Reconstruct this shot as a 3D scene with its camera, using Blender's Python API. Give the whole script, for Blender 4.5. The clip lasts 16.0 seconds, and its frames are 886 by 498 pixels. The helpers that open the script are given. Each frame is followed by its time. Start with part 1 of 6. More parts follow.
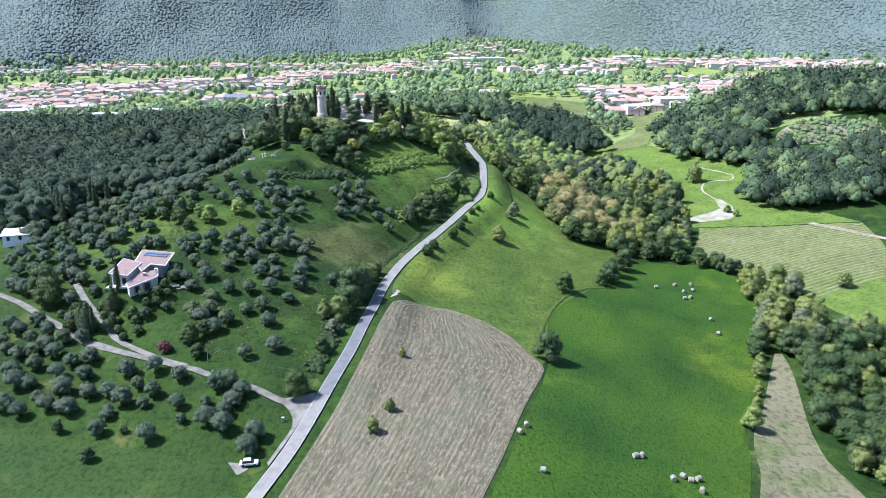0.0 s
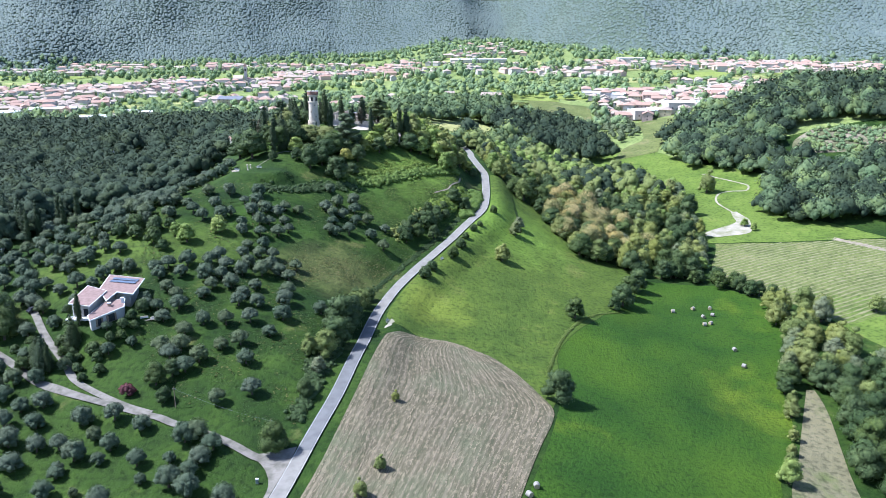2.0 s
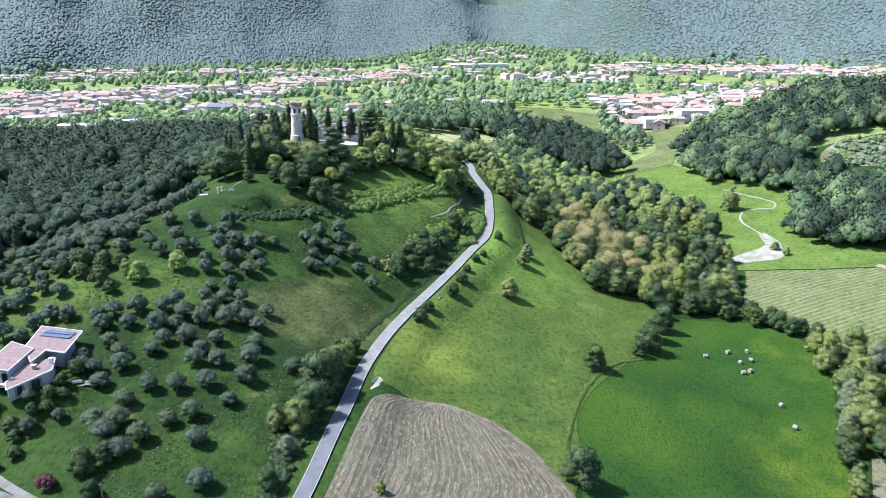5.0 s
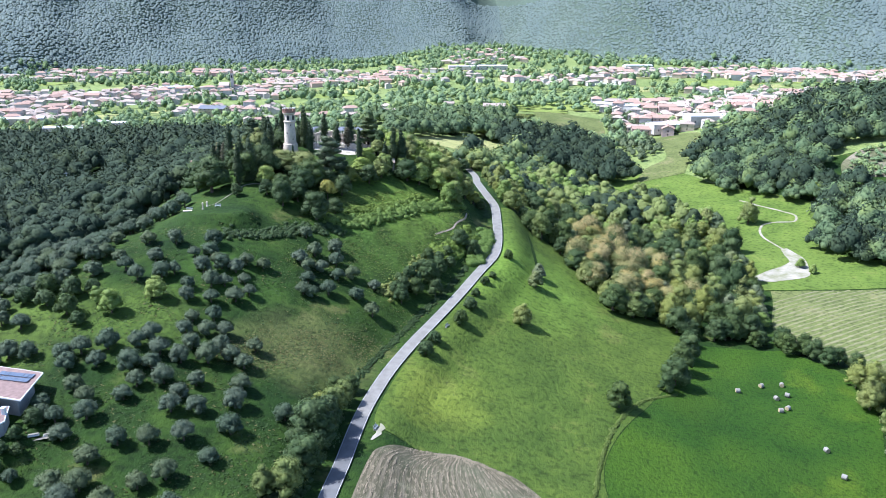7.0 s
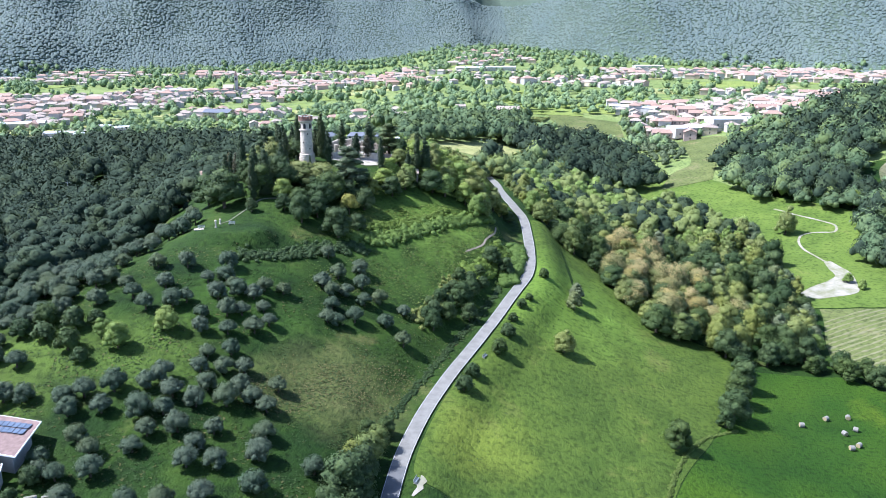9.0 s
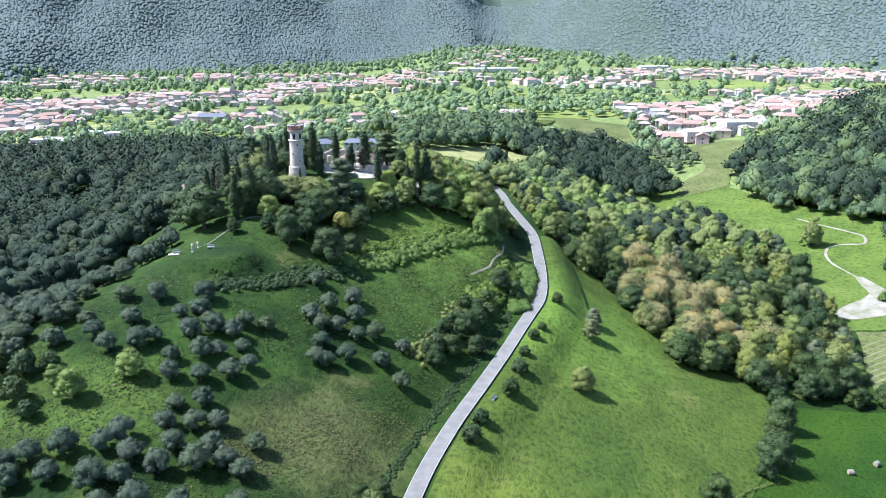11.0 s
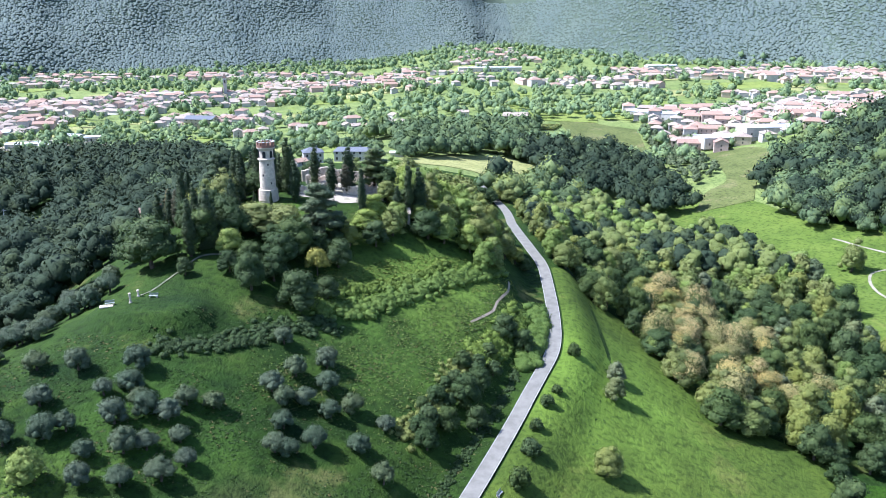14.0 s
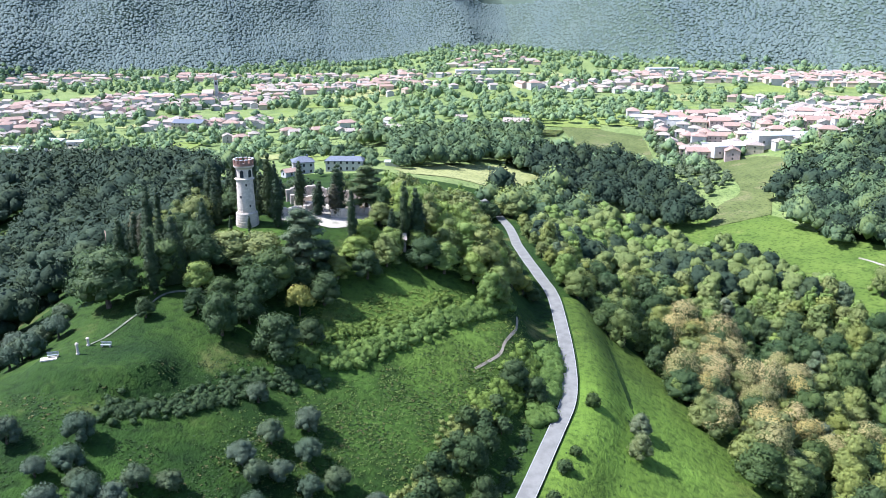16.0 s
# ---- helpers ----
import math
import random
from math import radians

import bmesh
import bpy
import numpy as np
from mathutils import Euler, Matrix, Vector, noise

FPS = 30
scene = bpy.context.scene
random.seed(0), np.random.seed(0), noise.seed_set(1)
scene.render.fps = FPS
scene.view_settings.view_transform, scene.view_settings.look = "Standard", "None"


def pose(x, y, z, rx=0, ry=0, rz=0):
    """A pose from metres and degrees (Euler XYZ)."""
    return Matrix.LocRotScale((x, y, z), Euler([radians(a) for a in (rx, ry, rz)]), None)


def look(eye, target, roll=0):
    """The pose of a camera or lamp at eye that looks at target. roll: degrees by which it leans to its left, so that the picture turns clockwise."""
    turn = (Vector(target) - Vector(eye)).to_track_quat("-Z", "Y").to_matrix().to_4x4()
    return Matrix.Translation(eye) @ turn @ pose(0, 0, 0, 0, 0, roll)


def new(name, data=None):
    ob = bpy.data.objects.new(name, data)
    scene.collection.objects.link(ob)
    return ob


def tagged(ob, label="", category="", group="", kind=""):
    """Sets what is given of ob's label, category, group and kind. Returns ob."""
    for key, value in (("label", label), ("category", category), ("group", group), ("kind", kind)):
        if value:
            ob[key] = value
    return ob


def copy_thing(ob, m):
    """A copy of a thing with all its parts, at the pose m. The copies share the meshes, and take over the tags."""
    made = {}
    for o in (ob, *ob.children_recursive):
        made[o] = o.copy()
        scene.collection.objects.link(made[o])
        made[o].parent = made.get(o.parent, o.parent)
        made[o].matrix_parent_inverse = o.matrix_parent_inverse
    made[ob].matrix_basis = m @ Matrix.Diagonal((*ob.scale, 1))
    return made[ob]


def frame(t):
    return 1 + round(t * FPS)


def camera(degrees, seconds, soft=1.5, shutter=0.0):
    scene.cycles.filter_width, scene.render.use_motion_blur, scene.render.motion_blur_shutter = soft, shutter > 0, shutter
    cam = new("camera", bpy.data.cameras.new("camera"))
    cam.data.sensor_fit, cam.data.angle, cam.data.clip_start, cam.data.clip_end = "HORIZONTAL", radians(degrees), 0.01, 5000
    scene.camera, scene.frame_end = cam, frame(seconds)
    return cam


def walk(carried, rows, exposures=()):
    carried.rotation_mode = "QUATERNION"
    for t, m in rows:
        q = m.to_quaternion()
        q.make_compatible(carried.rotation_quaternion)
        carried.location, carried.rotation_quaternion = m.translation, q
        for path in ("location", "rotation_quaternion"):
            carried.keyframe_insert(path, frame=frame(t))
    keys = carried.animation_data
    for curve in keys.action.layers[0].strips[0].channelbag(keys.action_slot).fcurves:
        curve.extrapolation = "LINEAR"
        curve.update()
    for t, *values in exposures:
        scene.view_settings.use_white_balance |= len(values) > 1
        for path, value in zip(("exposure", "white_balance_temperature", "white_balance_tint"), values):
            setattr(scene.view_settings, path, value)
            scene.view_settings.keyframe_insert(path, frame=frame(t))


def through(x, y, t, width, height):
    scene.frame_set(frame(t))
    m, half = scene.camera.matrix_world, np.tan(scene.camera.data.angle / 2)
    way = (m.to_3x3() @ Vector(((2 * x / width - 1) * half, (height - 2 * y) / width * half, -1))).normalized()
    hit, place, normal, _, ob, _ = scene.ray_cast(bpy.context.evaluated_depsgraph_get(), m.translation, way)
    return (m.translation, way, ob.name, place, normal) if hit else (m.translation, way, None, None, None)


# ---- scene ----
# seconds, eye x, y, z, tilt from straight down, roll, heading
PATH = [
    (0, 0.46, -0.01, 96.22, 73.316, -0.121, -0.137),
    (0.5, 0.39, 6.38, 96.44, 73.271, -0.041, -0.172),
    (1, 0.58, 12.52, 96.59, 73.264, -0.024, -0.163),
    (1.5, 0.69, 18.66, 96.64, 73.290, 0.016, -0.152),
    (2, 0.76, 24.98, 96.63, 73.304, 0.069, -0.144),
    (2.5, 0.78, 31.32, 96.52, 73.335, 0.060, -0.177),
    (3, 1.03, 37.62, 96.31, 73.403, 0.058, -0.189),
    (3.5, 1.26, 43.88, 96.06, 73.486, 0.005, -0.181),
    (4, 1.55, 50.30, 95.85, 73.529, -0.034, -0.138),
    (6.5, 0.55, 81.32, 95.52, 73.688, 0.174, -0.308),
    (7, -1.84, 86.57, 95.53, 73.658, 0.314, -0.491),
    (7.5, -4.70, 91.23, 95.46, 73.682, 0.398, -0.579),
    (8, -7.59, 95.85, 95.47, 73.699, 0.317, -0.549),
    (8.5, -9.49, 101.06, 95.53, 73.706, 0.205, -0.442),
    (9, -10.71, 106.63, 95.56, 73.696, 0.103, -0.367),
    (11.5, -10.95, 136.11, 95.16, 73.762, -0.242, -0.242),
    (12, -10.53, 142.25, 95.21, 73.739, -0.243, -0.239),
    (12.5, -10.34, 148.52, 95.33, 73.685, -0.228, -0.304),
    (13, -9.80, 154.77, 95.46, 73.654, -0.177, -0.202),
    (13.5, -9.38, 160.98, 95.56, 73.614, -0.219, -0.154),
    (14, -9.14, 167.43, 95.62, 73.551, -0.183, -0.127),
    (14.5, -9.29, 173.66, 95.73, 73.553, -0.111, -0.190),
    (15, -9.67, 180.01, 95.91, 73.700, -0.083, -0.308),
    (15.5, -9.82, 186.37, 96.02, 73.630, -0.060, -0.343),
    (16, -10.12, 191.77, 96.13, 73.594, 0.051, -0.448),
]
cam = camera(59.18, 16.0, 0.9)
walk(cam, [(t, pose(x, y, z, 0, 0, heading) @ pose(0, 0, 0, tilt) @ pose(0, 0, 0, 0, 0, roll)) for t, x, y, z, tilt, roll, heading in PATH],
     exposures=[(0.0, 1.1, 5250, 16), (16.0, 1.1, 5250, 16)])
# ---- end of camera ----
# ---- daylight ----
SUN_AZ, SUN_EL = -85.0, 53.0          # degrees: from +y towards +x, above the horizon
world = bpy.data.worlds.new("sky")
scene.world = world
world.use_nodes = True
wt = world.node_tree
sky = wt.nodes.new("ShaderNodeTexSky")
sky.sky_type, sky.sun_disc = "NISHITA", False
sky.sun_elevation, sky.sun_rotation = radians(SUN_EL), radians(SUN_AZ)
sky.air_density, sky.dust_density = 1.0, 1.2
wt.nodes["Background"].inputs["Strength"].default_value = 0.11
wt.links.new(sky.outputs["Color"], wt.nodes["Background"].inputs["Color"])
sun = new("sun", bpy.data.lights.new("sun", "SUN"))
sun.data.energy, sun.data.angle, sun.data.color = 5.0, radians(0.6), (1.0, 0.95, 0.85)
to_sun = Vector((math.sin(radians(SUN_AZ)) * math.cos(radians(SUN_EL)), math.cos(radians(SUN_AZ)) * math.cos(radians(SUN_EL)), math.sin(radians(SUN_EL))))
sun.matrix_world = look(to_sun * 400, (0, 0, 0))



# ---- materials ----
def shader(name, rough=0.85, spec=0.25):
    m = bpy.data.materials.new(name)
    m.use_nodes = True
    b = m.node_tree.nodes["Principled BSDF"]
    b.inputs["Roughness"].default_value = rough
    b.inputs["Specular IOR Level"].default_value = spec
    return m, m.node_tree, b


def node(t, kind, **values):
    n = t.nodes.new(kind)
    for k, v in values.items():
        n.inputs[k.replace("_", " ")].default_value = v
    return n


def noise_fac(t, coord, scale, detail=3.0, rough=0.55):
    n = node(t, "ShaderNodeTexNoise", Scale=scale, Detail=detail, Roughness=rough)
    t.links.new(coord, n.inputs["Vector"])
    return n.outputs["Fac"]


def ramp(t, fac, stops):
    r = t.nodes.new("ShaderNodeValToRGB")
    e = r.color_ramp.elements
    while len(e) < len(stops):
        e.new(0.5)
    for el, (p, c) in zip(e, stops):
        el.position, el.color = p, (*c, 1)
    t.links.new(fac, r.inputs["Fac"])
    return r.outputs["Color"]


def blend(t, fac, a, b, mode="MIX"):
    m = t.nodes.new("ShaderNodeMix")
    m.data_type, m.blend_type = "RGBA", mode
    for sock, v in ((m.inputs["Factor"], fac), (m.inputs[6], a), (m.inputs[7], b)):
        if isinstance(v, bpy.types.NodeSocket):
            t.links.new(v, sock)
        elif isinstance(v, (int, float)):
            sock.default_value = v
        else:
            sock.default_value = (*v, 1)
    return m.outputs[2]


def bump(t, b, height, strength, dist):
    n = node(t, "ShaderNodeBump", Strength=strength, Distance=dist)
    t.links.new(height, n.inputs["Height"])
    t.links.new(n.outputs["Normal"], b.inputs["Normal"])


def grass(name, dark, mid, light, dry, dry_from=0.62, tuft=1.0, drifts=0.09, parched=0.045, dry_lit_patches=()):
    """Grass seen from afar: broad drifts, dry streaks, tussocks and blades."""
    m, t, b = shader(name, 0.9, 0.15)
    p = t.nodes.new("ShaderNodeTexCoord").outputs["Object"]
    broad, drift, tus, fine = (noise_fac(t, p, s, d) for s, d in ((0.018, 3), (drifts, 4), (0.7 * tuft, 4), (2.6, 3)))
    c = ramp(t, drift, [(0.3, dark), (0.5, mid), (0.72, light)])
    c = blend(t, ramp(t, broad, [(0.42, (0, 0, 0)), (0.62, (1, 1, 1))]), c, blend(t, 0.55, c, light))
    c = blend(t, ramp(t, noise_fac(t, p, parched, 5, 0.65), [(dry_from, (0, 0, 0)), (dry_from + 0.12, (1, 1, 1))]), c, dry)
    for x, y, reach, tone in dry_lit_patches:
        # a patch with a ragged border: some dry grass, some sunlight put into the colour
        away = t.nodes.new("ShaderNodeVectorMath")
        away.operation = "DISTANCE"
        flat = t.nodes.new("ShaderNodeVectorMath")
        flat.operation = "MULTIPLY"
        t.links.new(p, flat.inputs[0])
        flat.inputs[1].default_value = (1, 1, 0)
        t.links.new(flat.outputs["Vector"], away.inputs[0])
        away.inputs[1].default_value = (x, y, 0)
        edge = t.nodes.new("ShaderNodeMath")
        edge.operation = "MULTIPLY_ADD"
        t.links.new(noise_fac(t, p, 0.11, 5, 0.65), edge.inputs[0])
        edge.inputs[1].default_value = 1.3 * reach
        t.links.new(away.outputs["Value"], edge.inputs[2])
        span = t.nodes.new("ShaderNodeMath")
        span.operation = "DIVIDE"
        t.links.new(edge.outputs[0], span.inputs[0])
        span.inputs[1].default_value = 2.6 * reach
        c = blend(t, ramp(t, span.outputs[0], [(0.38, (0.85, 0.85, 0.85)), (0.66, (0, 0, 0))]), c, blend(t, ramp(t, drift, [(0.35, (0, 0, 0)), (0.65, (1, 1, 1))]), tone, tuple(1.5 * v for v in tone)))
    c = blend(t, 1.0, c, ramp(t, tus, [(0.34, (0.55, 0.58, 0.55)), (0.52, (1, 1, 1)), (0.7, (1, 1, 0.9))]), "MULTIPLY")
    t.links.new(c, b.inputs["Base Color"])
    h = t.nodes.new("ShaderNodeMath")
    h.operation = "MULTIPLY_ADD"
    t.links.new(tus, h.inputs[0])
    h.inputs[1].default_value = 2.0
    t.links.new(fine, h.inputs[2])
    bump(t, b, h.outputs[0], 0.7, 0.35)
    return m


def leaves(name, dark, mid, light, through=0.2):
    """Foliage, with its own tone for each spray, each clump and each tree; shade in the gaps is put into the colour."""
    m, t, b = shader(name, 0.6, 0.22)
    dark, mid, light = ((1.86 * r, 1.58 * g, 1.36 * b + 0.15 * g) for r, g, b in (dark, mid, light))   # offsets the dark gaps painted in below
    geo, info = t.nodes.new("ShaderNodeNewGeometry"), t.nodes.new("ShaderNodeObjectInfo")
    p = t.nodes.new("ShaderNodeTexCoord").outputs["Object"]
    mixed = lambda u, v, k: tuple(a * (1 - k) + b * k for a, b in zip(u, v))
    c = ramp(t, geo.outputs["Random Per Island"], [(0.0, mixed(mid, dark, 0.30)), (0.5, mid), (1.0, mixed(mid, light, 0.42))])
    # shade between clumps, then between leaves, put into the colour by noise
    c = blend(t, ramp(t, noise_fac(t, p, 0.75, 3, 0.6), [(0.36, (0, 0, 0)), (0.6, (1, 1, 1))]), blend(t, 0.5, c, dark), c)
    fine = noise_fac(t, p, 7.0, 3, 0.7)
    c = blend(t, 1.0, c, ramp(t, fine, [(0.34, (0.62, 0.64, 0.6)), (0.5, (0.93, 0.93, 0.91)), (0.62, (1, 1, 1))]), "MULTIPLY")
    bump(t, b, fine, 0.8, 0.2)
    tone = ramp(t, info.outputs["Random"], [(0.0, (0.66, 0.76, 0.68)), (0.3, (0.84, 0.92, 0.82)), (0.55, (1, 1, 1)), (0.8, (0.98, 1.0, 0.80)), (1.0, (1.0, 1.0, 0.68))])
    c = blend(t, 1.0, c, tone, "MULTIPLY")
    t.links.new(c, b.inputs["Base Color"])
    tr = t.nodes.new("ShaderNodeBsdfTranslucent")
    t.links.new(c, tr.inputs["Color"])
    mix = t.nodes.new("ShaderNodeMixShader")
    mix.inputs[0].default_value = through
    t.links.new(b.outputs[0], mix.inputs[1])
    t.links.new(tr.outputs[0], mix.inputs[2])
    t.links.new(mix.outputs[0], t.nodes["Material Output"].inputs["Surface"])
    return m


def woodland(name, dark, mid, light):
    """Far woods: tones by crown and by stand."""
    m, t, b = shader(name, 0.8, 0.15)
    dark, mid, light = ((2.0 * r, 1.7 * g, 1.45 * b + 0.22 * g) for r, g, b in (dark, mid, light))
    p = t.nodes.new("ShaderNodeTexCoord").outputs["Object"]
    geo = t.nodes.new("ShaderNodeNewGeometry")
    c = ramp(t, geo.outputs["Random Per Island"], [(0.0, tuple(0.3 * a + 0.7 * b for a, b in zip(dark, mid))), (0.55, mid), (1.0, tuple(0.3 * a + 0.7 * b for a, b in zip(light, mid)))])
    c = blend(t, ramp(t, noise_fac(t, p, 0.02, 4), [(0.4, (0, 0, 0)), (0.65, (1, 1, 1))]), c, blend(t, 0.55, c, dark))
    tone = ramp(t, noise_fac(t, p, 0.11, 2, 0.5), [(0.3, (0.68, 0.78, 0.74)), (0.5, (0.95, 0.97, 0.92)), (0.66, (1.2, 1.14, 0.8))])
    c = blend(t, 1.0, c, tone, "MULTIPLY")
    c = blend(t, 1.0, c, ramp(t, noise_fac(t, p, 1.6, 4, 0.7), [(0.36, (0.7, 0.72, 0.7)), (0.52, (0.95, 0.95, 0.95)), (0.62, (1, 1, 1))]), "MULTIPLY")
    t.links.new(c, b.inputs["Base Color"])
    bump(t, b, noise_fac(t, p, 1.2, 4, 0.7), 0.5, 0.5)
    return m


def hazed_cover(name, dark, mid, light):
    """Closed woods on the mountain side: stands of slightly different tone, with haze put into the base colour and a
    pale blue sheen.
    """
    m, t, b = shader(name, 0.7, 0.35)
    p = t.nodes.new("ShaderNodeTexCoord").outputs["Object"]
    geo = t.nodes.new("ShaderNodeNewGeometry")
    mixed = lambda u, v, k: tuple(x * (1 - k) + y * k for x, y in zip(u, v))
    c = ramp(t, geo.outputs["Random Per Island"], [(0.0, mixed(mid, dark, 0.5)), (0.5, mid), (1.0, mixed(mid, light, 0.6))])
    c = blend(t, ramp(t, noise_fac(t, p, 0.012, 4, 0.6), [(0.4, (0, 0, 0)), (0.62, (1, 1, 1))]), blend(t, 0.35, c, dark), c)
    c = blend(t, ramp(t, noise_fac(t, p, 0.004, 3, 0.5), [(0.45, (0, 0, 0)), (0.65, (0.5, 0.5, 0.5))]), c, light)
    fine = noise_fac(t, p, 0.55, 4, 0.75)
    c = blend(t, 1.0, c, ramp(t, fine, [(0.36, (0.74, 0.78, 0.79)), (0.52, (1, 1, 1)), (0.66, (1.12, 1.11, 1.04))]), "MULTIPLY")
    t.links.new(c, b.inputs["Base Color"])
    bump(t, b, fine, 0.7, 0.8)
    # pale blue sheen stands in for haze before the slopes
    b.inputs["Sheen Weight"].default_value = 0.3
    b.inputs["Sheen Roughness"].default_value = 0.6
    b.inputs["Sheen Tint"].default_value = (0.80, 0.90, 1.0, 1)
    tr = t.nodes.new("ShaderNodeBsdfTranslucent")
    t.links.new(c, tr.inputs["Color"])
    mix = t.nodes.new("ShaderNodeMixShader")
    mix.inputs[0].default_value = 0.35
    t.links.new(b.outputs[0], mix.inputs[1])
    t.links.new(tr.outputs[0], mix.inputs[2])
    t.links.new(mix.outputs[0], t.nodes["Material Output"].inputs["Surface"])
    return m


def plain(name, colour, other=None, scale=0.8, rough=0.85, metal=0.0, spec=0.3, relief=0.0):
    """A built surface, with stains and grain between two tones."""
    m, t, b = shader(name, rough, spec)
    b.inputs["Metallic"].default_value = metal
    p = t.nodes.new("ShaderNodeTexCoord").outputs["Object"]
    other = other or tuple(v * 0.75 for v in colour)
    c = ramp(t, noise_fac(t, p, scale, 5, 0.6), [(0.35, other), (0.62, colour)])
    info = t.nodes.new("ShaderNodeObjectInfo")
    c = blend(t, 1.0, c, ramp(t, info.outputs["Random"], [(0.0, (0.86, 0.86, 0.86)), (1.0, (1, 1, 1))]), "MULTIPLY")
    t.links.new(c, b.inputs["Base Color"])
    if relief:
        bump(t, b, noise_fac(t, p, scale * 6, 4), 0.5, relief)
    return m


# first patch is dry grass; the brighter green ones lighten sunlit slopes by colour
GRASS = grass("grass", (0.008, 0.024, 0.004), (0.017, 0.041, 0.005), (0.043, 0.077, 0.010), (0.115, 0.112, 0.036), 0.6, dry_lit_patches=((-34, 264, 20, (0.080, 0.088, 0.026)), (-104, 258, 26, (0.062, 0.094, 0.014)), (-10, 350, 26, (0.085, 0.132, 0.019)), (-24, 322, 20, (0.046, 0.084, 0.012)), (-56, 366, 12, (0.075, 0.125, 0.016)), (-72, 263, 16, (0.060, 0.094, 0.014)), (-58, 287, 20, (0.032, 0.066, 0.009))))
# cloud shade is put into this field's darker greens
SHADED_FIELD = grass("shaded meadow", (0.016, 0.038, 0.007), (0.025, 0.052, 0.009), (0.038, 0.066, 0.011), (0.065, 0.080, 0.02), 0.6, 1.2)
MEADOW = grass("mown meadow", (0.014, 0.043, 0.004), (0.027, 0.067, 0.005), (0.056, 0.103, 0.006), (0.100, 0.140, 0.009), 0.55, 1.6, 0.022, 0.014)
# first patch paints the sunlit slope beside the road brighter
PASTURE = grass("pasture", (0.040, 0.070, 0.010), (0.062, 0.098, 0.014), (0.092, 0.130, 0.018), (0.122, 0.135, 0.030), 0.58, 1.1, dry_lit_patches=((26, 336, 34, (0.100, 0.158, 0.020)), (-2, 256, 14, (0.110, 0.138, 0.018))))
BARK = plain("bark", (0.13, 0.10, 0.07), (0.05, 0.04, 0.03), 2.0, 0.95)
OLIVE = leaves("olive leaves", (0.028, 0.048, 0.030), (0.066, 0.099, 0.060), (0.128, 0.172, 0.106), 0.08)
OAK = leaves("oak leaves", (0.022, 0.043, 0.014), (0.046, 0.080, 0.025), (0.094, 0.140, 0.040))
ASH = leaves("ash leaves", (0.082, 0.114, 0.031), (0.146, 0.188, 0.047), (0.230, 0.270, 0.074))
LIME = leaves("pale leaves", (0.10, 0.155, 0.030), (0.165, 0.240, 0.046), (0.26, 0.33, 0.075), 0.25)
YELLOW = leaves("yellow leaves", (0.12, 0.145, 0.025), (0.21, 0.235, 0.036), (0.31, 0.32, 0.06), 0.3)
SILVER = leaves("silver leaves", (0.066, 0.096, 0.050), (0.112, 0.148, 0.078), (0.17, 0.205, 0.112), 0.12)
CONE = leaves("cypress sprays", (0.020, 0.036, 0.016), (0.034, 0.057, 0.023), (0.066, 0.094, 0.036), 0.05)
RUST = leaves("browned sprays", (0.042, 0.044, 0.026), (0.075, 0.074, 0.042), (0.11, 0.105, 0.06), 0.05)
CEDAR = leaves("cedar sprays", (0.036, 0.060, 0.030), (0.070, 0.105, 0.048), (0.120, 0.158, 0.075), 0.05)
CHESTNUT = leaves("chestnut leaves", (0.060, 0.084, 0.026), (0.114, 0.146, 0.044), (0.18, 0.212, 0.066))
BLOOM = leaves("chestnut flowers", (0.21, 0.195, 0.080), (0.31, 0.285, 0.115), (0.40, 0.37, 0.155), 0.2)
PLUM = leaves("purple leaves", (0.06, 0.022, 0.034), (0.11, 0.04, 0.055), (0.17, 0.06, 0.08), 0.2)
WOODS = woodland("far woods", (0.032, 0.057, 0.026), (0.060, 0.097, 0.039), (0.105, 0.148, 0.054))
NEAR_WOODS = woodland("hill woods", (0.012, 0.023, 0.013), (0.022, 0.038, 0.020), (0.040, 0.062, 0.028))
PALE_WOODS = woodland("pale woods", (0.060, 0.092, 0.030), (0.105, 0.148, 0.042), (0.155, 0.205, 0.056))
# far woods again, lightened in colour to stand in for haze
HAZED_WOODS = woodland("hazed valley trees", (0.058, 0.098, 0.046), (0.102, 0.160, 0.068), (0.160, 0.225, 0.085))
# the blue and lightness of haze are put into these greens
HAZED_SLOPES = hazed_cover("hazed mountain woods", (0.102, 0.148, 0.126), (0.150, 0.198, 0.160), (0.196, 0.242, 0.180))
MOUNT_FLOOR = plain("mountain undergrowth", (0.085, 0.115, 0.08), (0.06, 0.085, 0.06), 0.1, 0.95)


